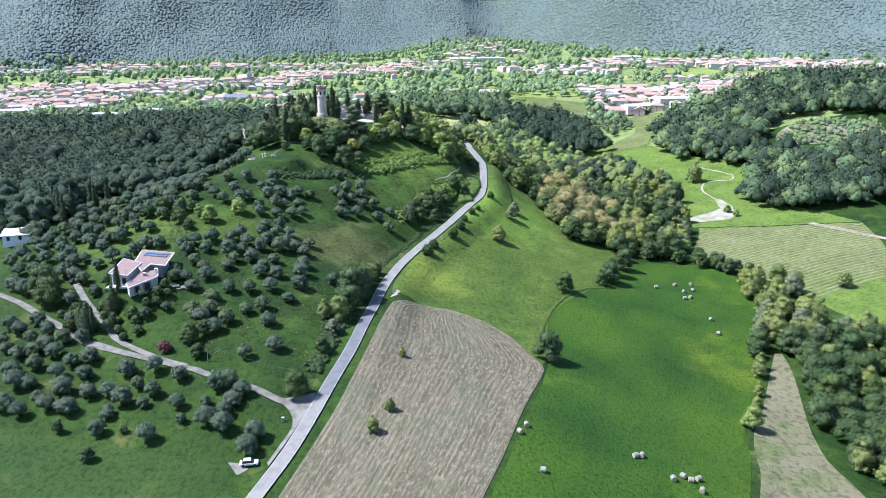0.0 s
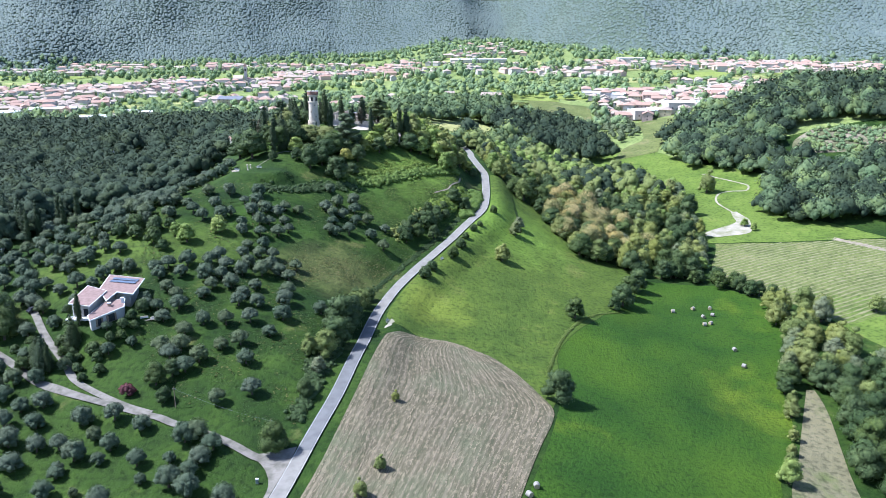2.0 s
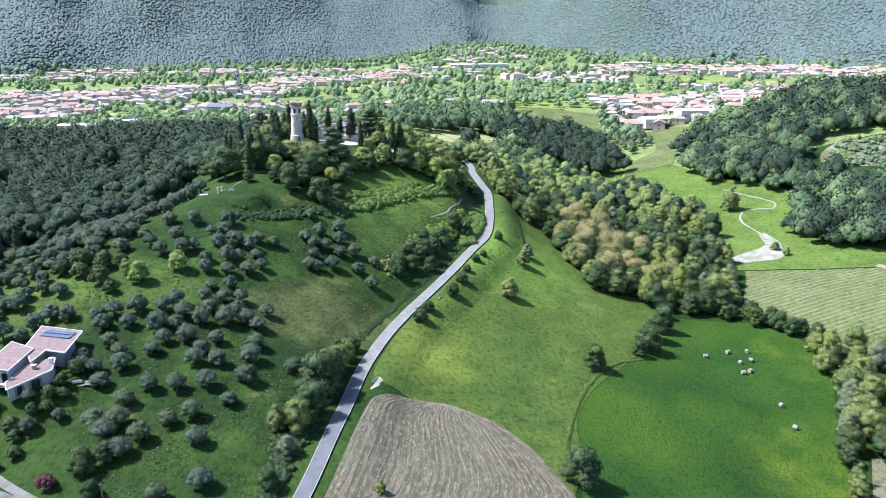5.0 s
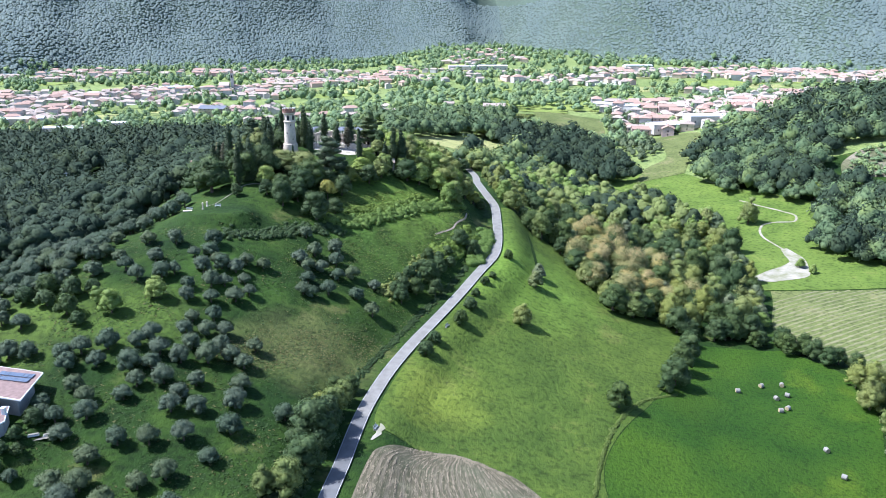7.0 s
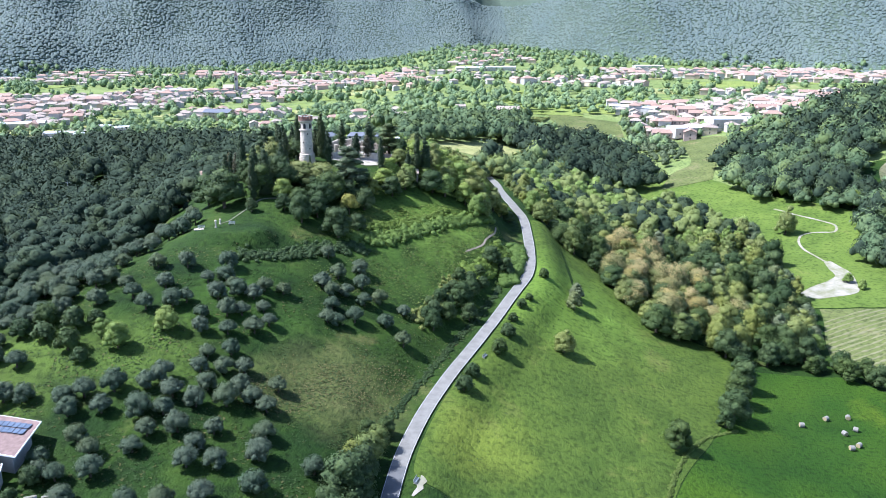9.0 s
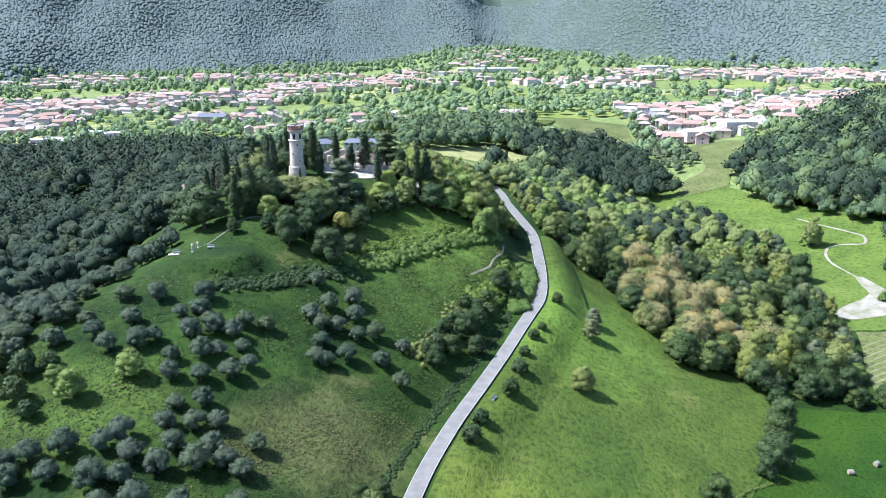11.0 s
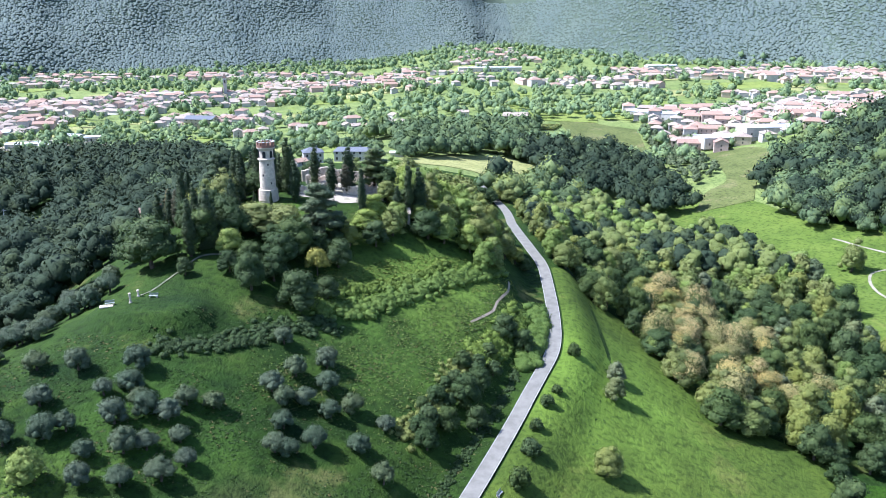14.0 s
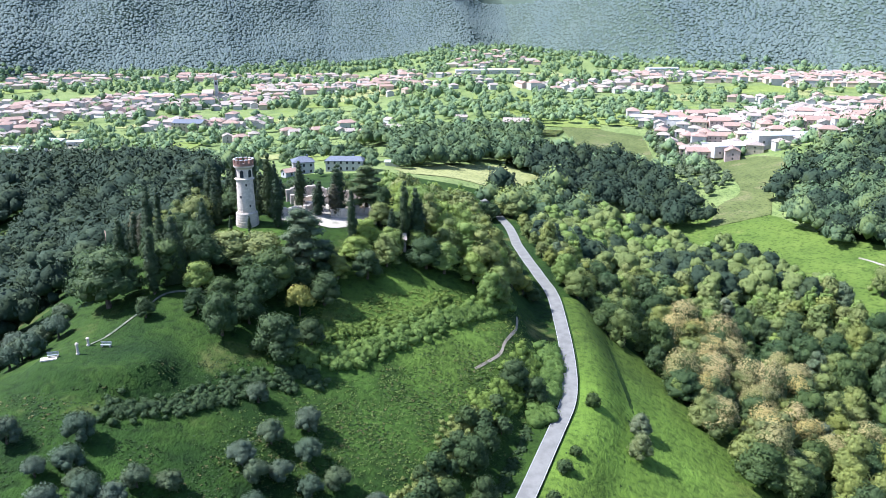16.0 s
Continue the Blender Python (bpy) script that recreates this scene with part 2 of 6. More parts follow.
def asphalt(name, old, new_, seams):
    """Road surface: sun-bleached, but relaid and darker between the two seams."""
    m = plain(name, old, tuple(0.74 * v for v in old), 0.5, 0.8, relief=0.01)
    t = m.node_tree
    b = t.nodes["Principled BSDF"]
    paint = b.inputs["Base Color"].links[0].from_socket
    p = t.nodes.new("ShaderNodeTexCoord").outputs["Object"]
    axes = t.nodes.new("ShaderNodeSeparateXYZ")
    t.links.new(p, axes.inputs[0])
    relaid = ramp(t, noise_fac(t, p, 0.35, 5, 0.65), [(0.35, tuple(0.75 * v for v in new_)), (0.65, new_)])
    for seam, under, over in ((seams[0], paint, relaid), (seams[1], None, paint)):
        reach = t.nodes.new("ShaderNodeMapRange")
        t.links.new(axes.outputs["Y"], reach.inputs["Value"])
        reach.inputs["From Min"].default_value, reach.inputs["From Max"].default_value = seam - 0.2, seam + 0.2
        c = blend(t, reach.outputs["Result"], under or c, over)
    t.links.new(c, b.inputs["Base Color"])
    return m


ASPHALT = asphalt("country road asphalt", (0.25, 0.236, 0.206), (0.138, 0.137, 0.134), (174.0, 243.0))
PATHSTONE = plain("weathered path stone", (0.20, 0.19, 0.14), (0.08, 0.11, 0.05), 1.0, 0.95, relief=0.04)
GRAVEL = plain("gravel", (0.215, 0.197, 0.168), (0.115, 0.108, 0.085), 0.45, 0.95, relief=0.03)
LIMEWASH = plain("white road paint", (0.55, 0.55, 0.53), (0.36, 0.36, 0.34), 1.5)
STONE = plain("pale limestone", (0.70, 0.60, 0.49), (0.52, 0.43, 0.345), 1.2, 0.9, relief=0.03)
RUBBLE = plain("pale rubble", (0.56, 0.47, 0.39), (0.27, 0.25, 0.17), 0.45, 0.95, relief=0.06)
BRICK = plain("red brick", (0.34, 0.19, 0.14), (0.25, 0.14, 0.105), 2.0, 0.9)
PLASTER = plain("pale plaster", (0.53, 0.505, 0.46), (0.42, 0.40, 0.365), 0.6)
OCHRE = plain("ochre plaster", (0.56, 0.46, 0.33), (0.46, 0.38, 0.28), 0.6)
ROSE = plain("rose plaster", (0.60, 0.44, 0.38), (0.48, 0.36, 0.31), 0.6)
TILE = plain("roof tiles", (0.43, 0.29, 0.22), (0.31, 0.20, 0.155), 1.4, 0.9, relief=0.04)
VILLA_TILE = plain("pink roof tiles", (0.27, 0.185, 0.160), (0.19, 0.13, 0.112), 1.0, 0.9, relief=0.04)
TILE_OLD = plain("weathered roof tiles", (0.43, 0.355, 0.29), (0.32, 0.25, 0.205), 1.4, 0.9, relief=0.04)
SLATE = plain("grey roof", (0.17, 0.18, 0.21), (0.12, 0.13, 0.15), 1.4, 0.8)
SHEET = plain("white sheet roof", (0.66, 0.67, 0.68), (0.52, 0.53, 0.55), 0.3, 0.6)
WHITE = plain("white paint", (0.78, 0.77, 0.75), (0.66, 0.65, 0.63), 1.0, 0.6)
DARK = plain("dark opening", (0.035, 0.04, 0.05), (0.02, 0.02, 0.025), 1.0, 0.25, spec=0.5)
PANEL = plain("solar glass", (0.13, 0.155, 0.20), (0.09, 0.115, 0.155), 2.0, 0.2, spec=0.6)
METAL = plain("grey metal", (0.45, 0.46, 0.47), (0.33, 0.34, 0.35), 2.0, 0.5, 0.6)
WOOD = plain("weathered wood", (0.30, 0.22, 0.15), (0.20, 0.15, 0.10), 3.0, 0.85)
WRAP = plain("white bale net", (0.27, 0.255, 0.22), (0.20, 0.185, 0.15), 3.0, 0.7)
STRAW = plain("hay", (0.42, 0.34, 0.19), (0.30, 0.24, 0.13), 6.0, 0.95)
YARD = plain("bright gravel", (0.36, 0.325, 0.265), (0.20, 0.20, 0.11), 0.22, 0.95, relief=0.03)
SOIL = plain("pale earth", (0.32, 0.265, 0.20), (0.21, 0.18, 0.125), 0.3, 0.95, relief=0.05)


def swath_field(name):
    """A mown, raked field: pale straw on earth, with swaths that run along v."""
    m, t, b = shader(name, 0.95, 0.1)
    tc = t.nodes.new("ShaderNodeTexCoord")
    p, uv = tc.outputs["Object"], tc.outputs["UV"]
    w = node(t, "ShaderNodeTexWave", Scale=1.0, Distortion=1.6, Detail=3.0, Detail_Scale=0.7)
    w.bands_direction = "X"
    t.links.new(uv, w.inputs["Vector"])
    along = t.nodes.new("ShaderNodeMapping")
    along.inputs["Scale"].default_value = (4.0, 0.35, 1.0)
    t.links.new(uv, along.inputs["Vector"])
    streak = noise_fac(t, along.outputs["Vector"], 1.0, 5, 0.7)
    c = ramp(t, noise_fac(t, p, 0.06, 5, 0.65), [(0.32, (0.112, 0.096, 0.062)), (0.5, (0.150, 0.126, 0.084)), (0.68, (0.190, 0.158, 0.108))])
    c = blend(t, ramp(t, w.outputs["Fac"], [(0.25, (0, 0, 0)), (0.8, (0.6, 0.6, 0.6))]), c, (0.078, 0.074, 0.042))
    c = blend(t, ramp(t, streak, [(0.40, (0.8, 0.8, 0.8)), (0.56, (0, 0, 0))]), c, (0.066, 0.066, 0.036))
    clods = t.nodes.new("ShaderNodeMapping")
    clods.inputs["Scale"].default_value = (7.0, 2.2, 1.0)
    t.links.new(uv, clods.inputs["Vector"])
    straw = noise_fac(t, clods.outputs["Vector"], 1.0, 4, 0.75)
    c = blend(t, ramp(t, straw, [(0.50, (0, 0, 0)), (0.64, (0.75, 0.75, 0.75))]), c, (0.265, 0.215, 0.140))
    c = blend(t, ramp(t, noise_fac(t, p, 0.075, 4, 0.6), [(0.50, (0, 0, 0)), (0.68, (0.55, 0.55, 0.55))]), c, (0.105, 0.120, 0.066))
    t.links.new(c, b.inputs["Base Color"])
    bump(t, b, straw, 0.8, 0.35)
    return m


SWATH = swath_field("raked stubble")

MOWN = grass("mown straw strip", (0.115, 0.11, 0.06), (0.155, 0.142, 0.08), (0.20, 0.178, 0.105), (0.105, 0.125, 0.042), 0.55, 0.8)

CLEARING = grass("dry clearing", (0.085, 0.095, 0.042), (0.135, 0.132, 0.072), (0.195, 0.175, 0.115), (0.25, 0.215, 0.155), 0.5)
HAYGRASS = grass("shorn hayfield", (0.088, 0.108, 0.032), (0.120, 0.140, 0.042), (0.150, 0.168, 0.054), (0.190, 0.176, 0.08), 0.55)
LUSH = grass("lush meadow", (0.070, 0.110, 0.018), (0.100, 0.150, 0.024), (0.135, 0.185, 0.032), (0.185, 0.195, 0.055))
# field colours lightened for distance haze; HAYGRASS and LUSH are the nearer tones
HAZED_FIELDS = [grass("valley field", (0.12, 0.165, 0.05), (0.175, 0.225, 0.066), (0.24, 0.28, 0.095), (0.30, 0.29, 0.14)),
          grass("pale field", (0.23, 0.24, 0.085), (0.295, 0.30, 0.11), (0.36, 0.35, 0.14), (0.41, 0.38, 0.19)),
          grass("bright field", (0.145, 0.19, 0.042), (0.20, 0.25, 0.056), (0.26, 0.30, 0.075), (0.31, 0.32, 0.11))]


# ---- the lie of the land ----
HILL_FORMS = [
    (-58, 355, 60, 19.4), (-60, 395, 45, 18.0), (-70, 315, 35, 9.9), (-45, 300, 35, -1.4), (-80, 270, 45, 6.5),
    (-30, 340, 28, -2.3), (-15, 370, 35, 5.6), (10, 410, 45, 7.8), (20, 340, 30, 5.3), (-60, 235, 40, 9.3),
    (-100, 235, 45, -2.3), (-20, 270, 35, -1.0), (-70, 195, 45, -1.4), (-30, 200, 35, 5.5), (-130, 290, 70, 14.9),
    (-150, 180, 70, 6.0), (0, 300, 30, 2.6), (30, 280, 40, 5.1), (20, 220, 40, -1.4), (60, 240, 45, 3.9),
    (60, 330, 45, -2.7), (95, 270, 50, -1.8),
]
VALLEY_FORMS = [
    (100, 200, 50, -7.2), (40, 170, 45, 7.2), (-10, 150, 40, 4.3), (-90, 140, 60, 3.2), (150, 330, 60, 1.2),
    (60, 390, 40, -1.0), (-30, 470, 70, 27.8), (-90, 560, 80, 9.5), (-130, 430, 80, -7.3), (310, 590, 110, 24.0),
    (370, 470, 100, 22.5), (230, 380, 70, 1.5), (230, 520, 60, 4.4), (60, 520, 60, -10.2), (60, 640, 90, 9.9),
    (-200, 520, 100, 10.6), (120, 660, 80, -19.1), (-220, 330, 90, 16.2), (0, 40, 110, -1.0), (130, 100, 90, -5.0), (-130, 352, 27, -10.0), (-102, 327, 15, -6.0),
]

ROAD = [(-52, 96), (-45, 120), (-38.1, 139.8), (-32.9, 155.7), (-28.2, 176.8), (-24.3, 196), (-20.9, 222), (-17.3, 250), (-9.7, 275.5), (2.6, 304), (13.3, 329.5), (18.1, 343), (20.2, 358), (21.2, 378), (21.4, 394), (18.8, 409), (16.8, 439), (17.6, 490), (10, 540)]
MOUNTAIN_X = [-2600, -1400, -740, -600, -405, -245, -44, 60, 137, 165, 208, 373, 580, 665, 1500, 2600]
MOUNTAIN_Y = [800, 1050, 1400, 1510, 1660, 1800, 1850, 1920, 2040, 2060, 1800, 1402, 1296, 1171, 850, 600]


def unit(a):
    return a / np.maximum(np.linalg.norm(a, axis=-1, keepdims=True), 1e-6)


def ease(v):
    v = np.clip(v, 0, 1)
    return v * v * (3 - 2 * v)


def waves(x, y, size, seed):
    """Gentle natural unevenness, between about -1 and 1."""
    r = np.random.default_rng(seed)
    out = np.zeros_like(x)
    for k in range(7):
        a, f, p = r.uniform(0, math.tau), (0.6 + 0.45 * k) / size, r.uniform(0, math.tau)
        out += np.sin((x * math.cos(a) + y * math.sin(a)) * f * math.tau + p) / (1 + 0.6 * k)
    return out / 2.2


def land(x, y):
    """Height of the open land, before roads are cut into it."""
    x, y = np.asarray(x, float), np.asarray(y, float)
    left, right = 4 + (y - 1100) * 0.004, 20 + (y - 760) * 0.012
    far = left + (right - left) * ease((x + 180) / 230)
    z = -8 + (far + 8) * ease((y - 420) / 260)
    for cx, cy, size, high in HILL_FORMS + VALLEY_FORMS:
        z = z + high * np.exp(-((x - cx) ** 2 + (y - cy) ** 2) / (2 * size * size))
    foot = np.interp(x, MOUNTAIN_X, MOUNTAIN_Y)
    foot = foot + 30 * waves(x, y, 420, 5)
    over = np.maximum(y - foot, 0) * (0.52 - 0.2 * np.exp(-((x - 150) / 90) ** 2))
    over = over * (1 + 0.22 * waves(x, y, 520, 9))
    gully = 0.09 * waves(x + 0.35 * y, 0.25 * y, 210, 14) * np.minimum(over, 260)
    return z + 620 * (1 - np.exp(-over / 620)) + gully + 0.25 * waves(x, y, 26, 3)


def dense(points, step=1.0):
    """A smooth line through points, in even steps."""
    p = np.array(points, float)
    out = []
    for i in range(len(p) - 1):
        a, b, c, d = p[max(i - 1, 0)], p[i], p[i + 1], p[min(i + 2, len(p) - 1)]
        n = max(2, int(np.hypot(*(c - b)) / step))
        for s in np.arange(n) / n:
            out.append(0.5 * (2 * b + (c - a) * s + (2 * a - 5 * b + 4 * c - d) * s**2 + (3 * b - a - 3 * c + d) * s**3))
    out.append(p[-1])
    return np.array(out)


TRACK = [(-30, 170.5), (-38.3, 171.8), (-47.9, 177.3), (-57.5, 181.6), (-65.7, 184.9), (-76.6, 189), (-87.1, 193), (-97.6, 198.3), (-106.9, 205.4), (-119.1, 214.3), (-129.3, 221.4), (-150, 232), (-185, 246)]
DRIVE = [(-66, 186), (-72.4, 188.6), (-81.9, 194), (-89.2, 199.2), (-93.9, 205.2), (-101.3, 213.5), (-106.3, 219.6), (-110.4, 225.4), (-113.8, 230)]


class Way:
    """A road's middle line with its own smoothed height."""

    def __init__(self, points, half, fade, smooth):
        self.mid, self.half, self.fade = dense(points, 0.5), half, fade
        z = land(self.mid[:, 0], self.mid[:, 1])
        k = np.hanning(smooth) + 1e-3
        self.z = np.convolve(np.pad(z, smooth // 2, "edge"), k / k.sum(), "valid")[: len(z)]

    def cut(self, x, y, z):
        flat, out = np.stack([x.ravel(), y.ravel()], 1), z.ravel().copy()
        lo, hi = self.mid.min(0) - 20, self.mid.max(0) + 20
        near = np.nonzero(((flat > lo) & (flat < hi)).all(1))[0]
        for part in np.array_split(near, max(1, len(near) // 2000)):
            d = np.hypot(flat[part, None, 0] - self.mid[None, :, 0], flat[part, None, 1] - self.mid[None, :, 1])
            i = d.argmin(1)
            w = 1 - ease((d[np.arange(len(part)), i] - self.half) / self.fade)
            out[part] += w * (self.z[i] - out[part])
        return out.reshape(z.shape)


ROAD_WAY, TRACK_WAY, DRIVE_WAY = Way(ROAD, 3.4, 11.0, 29), Way(TRACK, 3.0, 4.0, 37), Way(DRIVE, 3.0, 4.0, 37)


def height(x, y):
    x, y = np.atleast_1d(np.asarray(x, float)), np.atleast_1d(np.asarray(y, float))
    z = land(x, y)
    # the levelled viewing lawn below the castle, and the terraces of the slope
    d = np.hypot((x + 68) / 11.5, (y - 316.5) / 7.5)
    z = z + (40.2 - z) * (1 - ease((d - 0.8) / 0.45))
    d = np.hypot((x + 90) / 10, (y - 224) / 11)
    z = z + np.maximum(19.2 - z, 0) * (1 - ease((d - 0.8) / 0.9))
    for way in (TRACK_WAY, DRIVE_WAY, ROAD_WAY):
        z = way.cut(x, y, z)
    return z


def ground_at(x, y):
    return float(height([x], [y])[0])


# ---- mesh helpers ----
def soft_normals(me, normals):
    """Shades the leaves of a clump by the clump's own roundness."""
    me.polygons.foreach_set("use_smooth", [True] * len(me.polygons))
    at = me.attributes.new("custom_normal", "FLOAT_VECTOR", "POINT")
    at.data.foreach_set("vector", np.asarray(normals, np.float32).ravel())


def mesh_object(name, verts, faces, material, smooth=False, parent=None, uvs=None, normals=None):
    me = bpy.data.meshes.new(name)
    me.from_pydata([tuple(v) for v in np.asarray(verts).tolist()], [], [tuple(f) for f in np.asarray(faces).tolist()] if isinstance(faces, np.ndarray) else faces)
    for m in material if isinstance(material, (list, tuple)) else [material]:
        me.materials.append(m)
    if smooth:
        me.polygons.foreach_set("use_smooth", [True] * len(me.polygons))
    if uvs is not None:
        layer = me.uv_layers.new(name="UVMap")
        idx = np.empty(len(me.loops), np.int32)
        me.loops.foreach_get("vertex_index", idx)
        layer.data.foreach_set("uv", np.asarray(uvs)[idx].ravel())
    if normals is not None:
        soft_normals(me, normals)
    me.update()
    ob = new(name, me)
    if parent:
        ob.parent = parent
    return ob


def part(name, bm, material, parent, label="", smooth=False):
    """Links a bmesh as one mesh object under a thing or a part."""
    me = bpy.data.meshes.new(name)
    bm.normal_update()
    bm.to_mesh(me)
    bm.free()
    me.materials.append(material)
    if smooth:
        me.polygons.foreach_set("use_smooth", [True] * len(me.polygons))
    ob = new(name, me)
    ob.parent = parent
    return tagged(ob, label)


def empty(name, m, label, category, group=""):
    ob = new(name)
    ob.empty_display_size = 0.3
    ob.matrix_world = m
    return tagged(ob, label, category, group)


def box(bm, x0, y0, z0, x1, y1, z1, bevel=0.0, m=None):
    """A box between two corners, with its edges rounded off."""
    made = bmesh.ops.create_cube(bm, size=1)["verts"]
    for v in made:
        v.co = Vector(((x0 + x1) / 2 + v.co.x * (x1 - x0), (y0 + y1) / 2 + v.co.y * (y1 - y0), (z0 + z1) / 2 + v.co.z * (z1 - z0)))
    if bevel:
        edges = list({e for v in made for e in v.link_edges})
        made = bmesh.ops.bevel(bm, geom=edges, offset=bevel, segments=1, affect="EDGES")["verts"]
    if m is not None:
        bmesh.ops.transform(bm, matrix=m, verts=list({v for v in made}))
    return bm


def ring(bm, profile, n=24, ang=math.tau):
    """A turned shape from (radius, height) pairs, closed at both ends."""
    rows = [[bm.verts.new((r * math.cos(ang * k / n), r * math.sin(ang * k / n), z)) for k in range(n)] for r, z in profile]
    for a, b in zip(rows, rows[1:]):
        for k in range(n):
            bm.faces.new((a[k], a[(k + 1) % n], b[(k + 1) % n], b[k]))
    bm.faces.new(rows[0][::-1])
    bm.faces.new(rows[-1])
    return bm


# ---- ground ----
def spread(lo, hi, step, out_lo, out_hi, grow=1.07):
    mid = list(np.arange(lo, hi + 0.01, step))
    up, s, v = [], step, mid[-1]
    while v < out_hi:
        s = min(s * grow, 20)
        v += s
        up.append(v)
    down, s, v = [], step, mid[0]
    while v > out_lo:
        s = min(s * grow, 20)
        v -= s
        down.append(v)
    return np.array(down[::-1] + mid + up)


gx, gy = spread(-150, 185, 2.2, -2600, 2600), spread(118, 600, 2.5, -900, 3900)
GX, GY = np.meshgrid(gx, gy)
GZ = height(GX.ravel(), GY.ravel())
nx, ny = len(gx), len(gy)
quad = np.arange(nx * ny).reshape(ny, nx)
gfaces = np.stack([quad[:-1, :-1], quad[:-1, 1:], quad[1:, 1:], quad[1:, :-1]], -1).reshape(-1, 4)
ground = mesh_object("ground", np.stack([GX.ravel(), GY.ravel(), GZ], 1), gfaces, [GRASS, HAZED_FIELDS[0], MOUNT_FLOOR], True)
gcx, gcy = GX[:-1, :-1].ravel(), GY[:-1, :-1].ravel()
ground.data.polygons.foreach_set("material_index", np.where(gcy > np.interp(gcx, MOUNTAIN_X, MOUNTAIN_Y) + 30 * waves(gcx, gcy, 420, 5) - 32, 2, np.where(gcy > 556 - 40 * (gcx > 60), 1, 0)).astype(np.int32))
tagged(ground, "rolling grassy hill country reaching to wooded mountains", "ground", kind="structure")


def draped(name, left, right, material, lift, label, category, cols=None, step=1.2, tile=1.0):
    """A sheet laid on the ground between two border lines; its uv runs across and along in metres."""
    a, b = dense(left, 1.0), dense(right, 1.0)
    n = int(max(len(a), len(b)) / step) + 2
    pick = lambda p: np.stack([np.interp(np.linspace(0, 1, n), np.linspace(0, 1, len(p)), p[:, k]) for k in (0, 1)], 1)
    a, b = pick(a), pick(b)
    wide = np.hypot(*(a - b).T).max()
    m = cols or int(wide / 1.6) + 2
    s = np.linspace(0, 1, m)
    pts = a[:, None] + (b - a)[:, None] * s[None, :, None]
    x, y = pts[..., 0].ravel(), pts[..., 1].ravel()
    z = height(x, y) + lift
    q = np.arange(n * m).reshape(n, m)
    f = np.stack([q[:-1, :-1], q[:-1, 1:], q[1:, 1:], q[1:, :-1]], -1).reshape(-1, 4)
    along = np.r_[0, np.cumsum(np.hypot(*np.diff(a, axis=0).T))]
    uv = np.stack([np.tile(s * wide, n), np.repeat(along, m)], 1) * tile
    ob = mesh_object(name, np.stack([x, y, z], 1), f, material, True, uvs=uv)
    nrm = ob.data.polygons[0].normal
    if nrm.z < 0:
        ob.data.flip_normals()
    return tagged(ob, label, category, kind="structure")


def offset_line(points, d, step=2.0):
    p = dense(points, step)
    t = np.gradient(p, axis=0)
    t /= np.linalg.norm(t, axis=1)[:, None]
    return p + np.stack([t[:, 1], -t[:, 0]], 1) * d


def road_strip(name, points, d0, d1, lift, material, label, category, cols=5):
    return draped(name, offset_line(points, d0), offset_line(points, d1), material, lift, label, category, cols, 1.5)


road_strip("road", ROAD, -1.72, 1.72, 0.34, ASPHALT, "pale grey asphalt country road climbing the hill", "road", 6)
road_strip("road_edge_line", ROAD, -1.64, -1.56, 0.36, LIMEWASH, "worn white line along the road edge", "road marking", 2)
road_strip("road_edge_line", ROAD, 1.56, 1.64, 0.36, LIMEWASH, "worn white line along the road edge", "road marking", 2)
road_strip("gravel_track", TRACK, -1.15, 1.15, 0.26, GRAVEL, "pale gravel farm track between olive trees", "track", 4)
road_strip("driveway", DRIVE, -1.0, 1.0, 0.3, GRAVEL, "pale gravel driveway up to the house", "driveway", 4)
# the wide mouth where the track meets the road
draped("track_mouth", [(-37.8, 150), (-36, 156), (-34.4, 162.5), (-36, 168), (-40, 172.6)], [(-37.2, 149), (-35.0, 156), (-33.2, 162.5), (-31.5, 170), (-30.6, 175.5)], GRAVEL, 0.22, "pale gravel mouth of the farm track", "track", 8)

draped("stubble_field", [(-37.5, 126), (-30.7, 148), (-25.5, 167), (-21.7, 186), (-18.4, 207), (-15.6, 226), (-13, 231.5), (-7, 235.2), (3.9, 236.4)], [(4, 126), (9.1, 141.3), (14.3, 155.3), (19.8, 173), (24.1, 186.4), (29.8, 204.5), (26.5, 215.2), (22.1, 223.8), (14.7, 232.5), (4.0, 236.3)], SWATH, 0.17, "raked straw-brown stubble field with swath lines", "field", tile=0.2)
draped("hay_meadow", [(7, 128), (10.5, 141.3), (15.8, 155.3), (21.2, 173), (25.6, 186.4), (30.3, 203), (34.5, 222), (36, 240), (42.5, 255), (56, 275), (74, 302), (84, 323)], [(60, 128), (71, 154.5), (78, 172), (82.5, 188), (91, 204), (99.1, 219.2), (105.1, 242), (113, 262), (119, 275), (124, 292), (123, 305), (112, 321)], MEADOW, 0.08, "bright green mown hay meadow with bales", "meadow")
draped("grass_field", [(-106, 163.5), (-101, 150), (-94, 138), (-88, 120)], [(-45.5, 150.5), (-45.5, 146), (-48.5, 135), (-55, 118)], SHADED_FIELD, 0.05, "mown field below the olive trees with shade in its dark green", "meadow")
draped("pasture", [(3, 236.5), (-13, 238), (-15, 248), (-7.8, 274), (4.3, 302.5), (15.2, 328.5), (20.2, 342), (22.5, 358), (23.5, 378), (24, 392)], [(29.5, 206), (34.2, 222), (35.8, 240), (42.3, 255.2), (55.8, 275.2), (75, 306), (84, 330), (62, 345), (52, 372), (30, 392)], PASTURE, 0.07, "green sloping pasture below the road", "pasture")
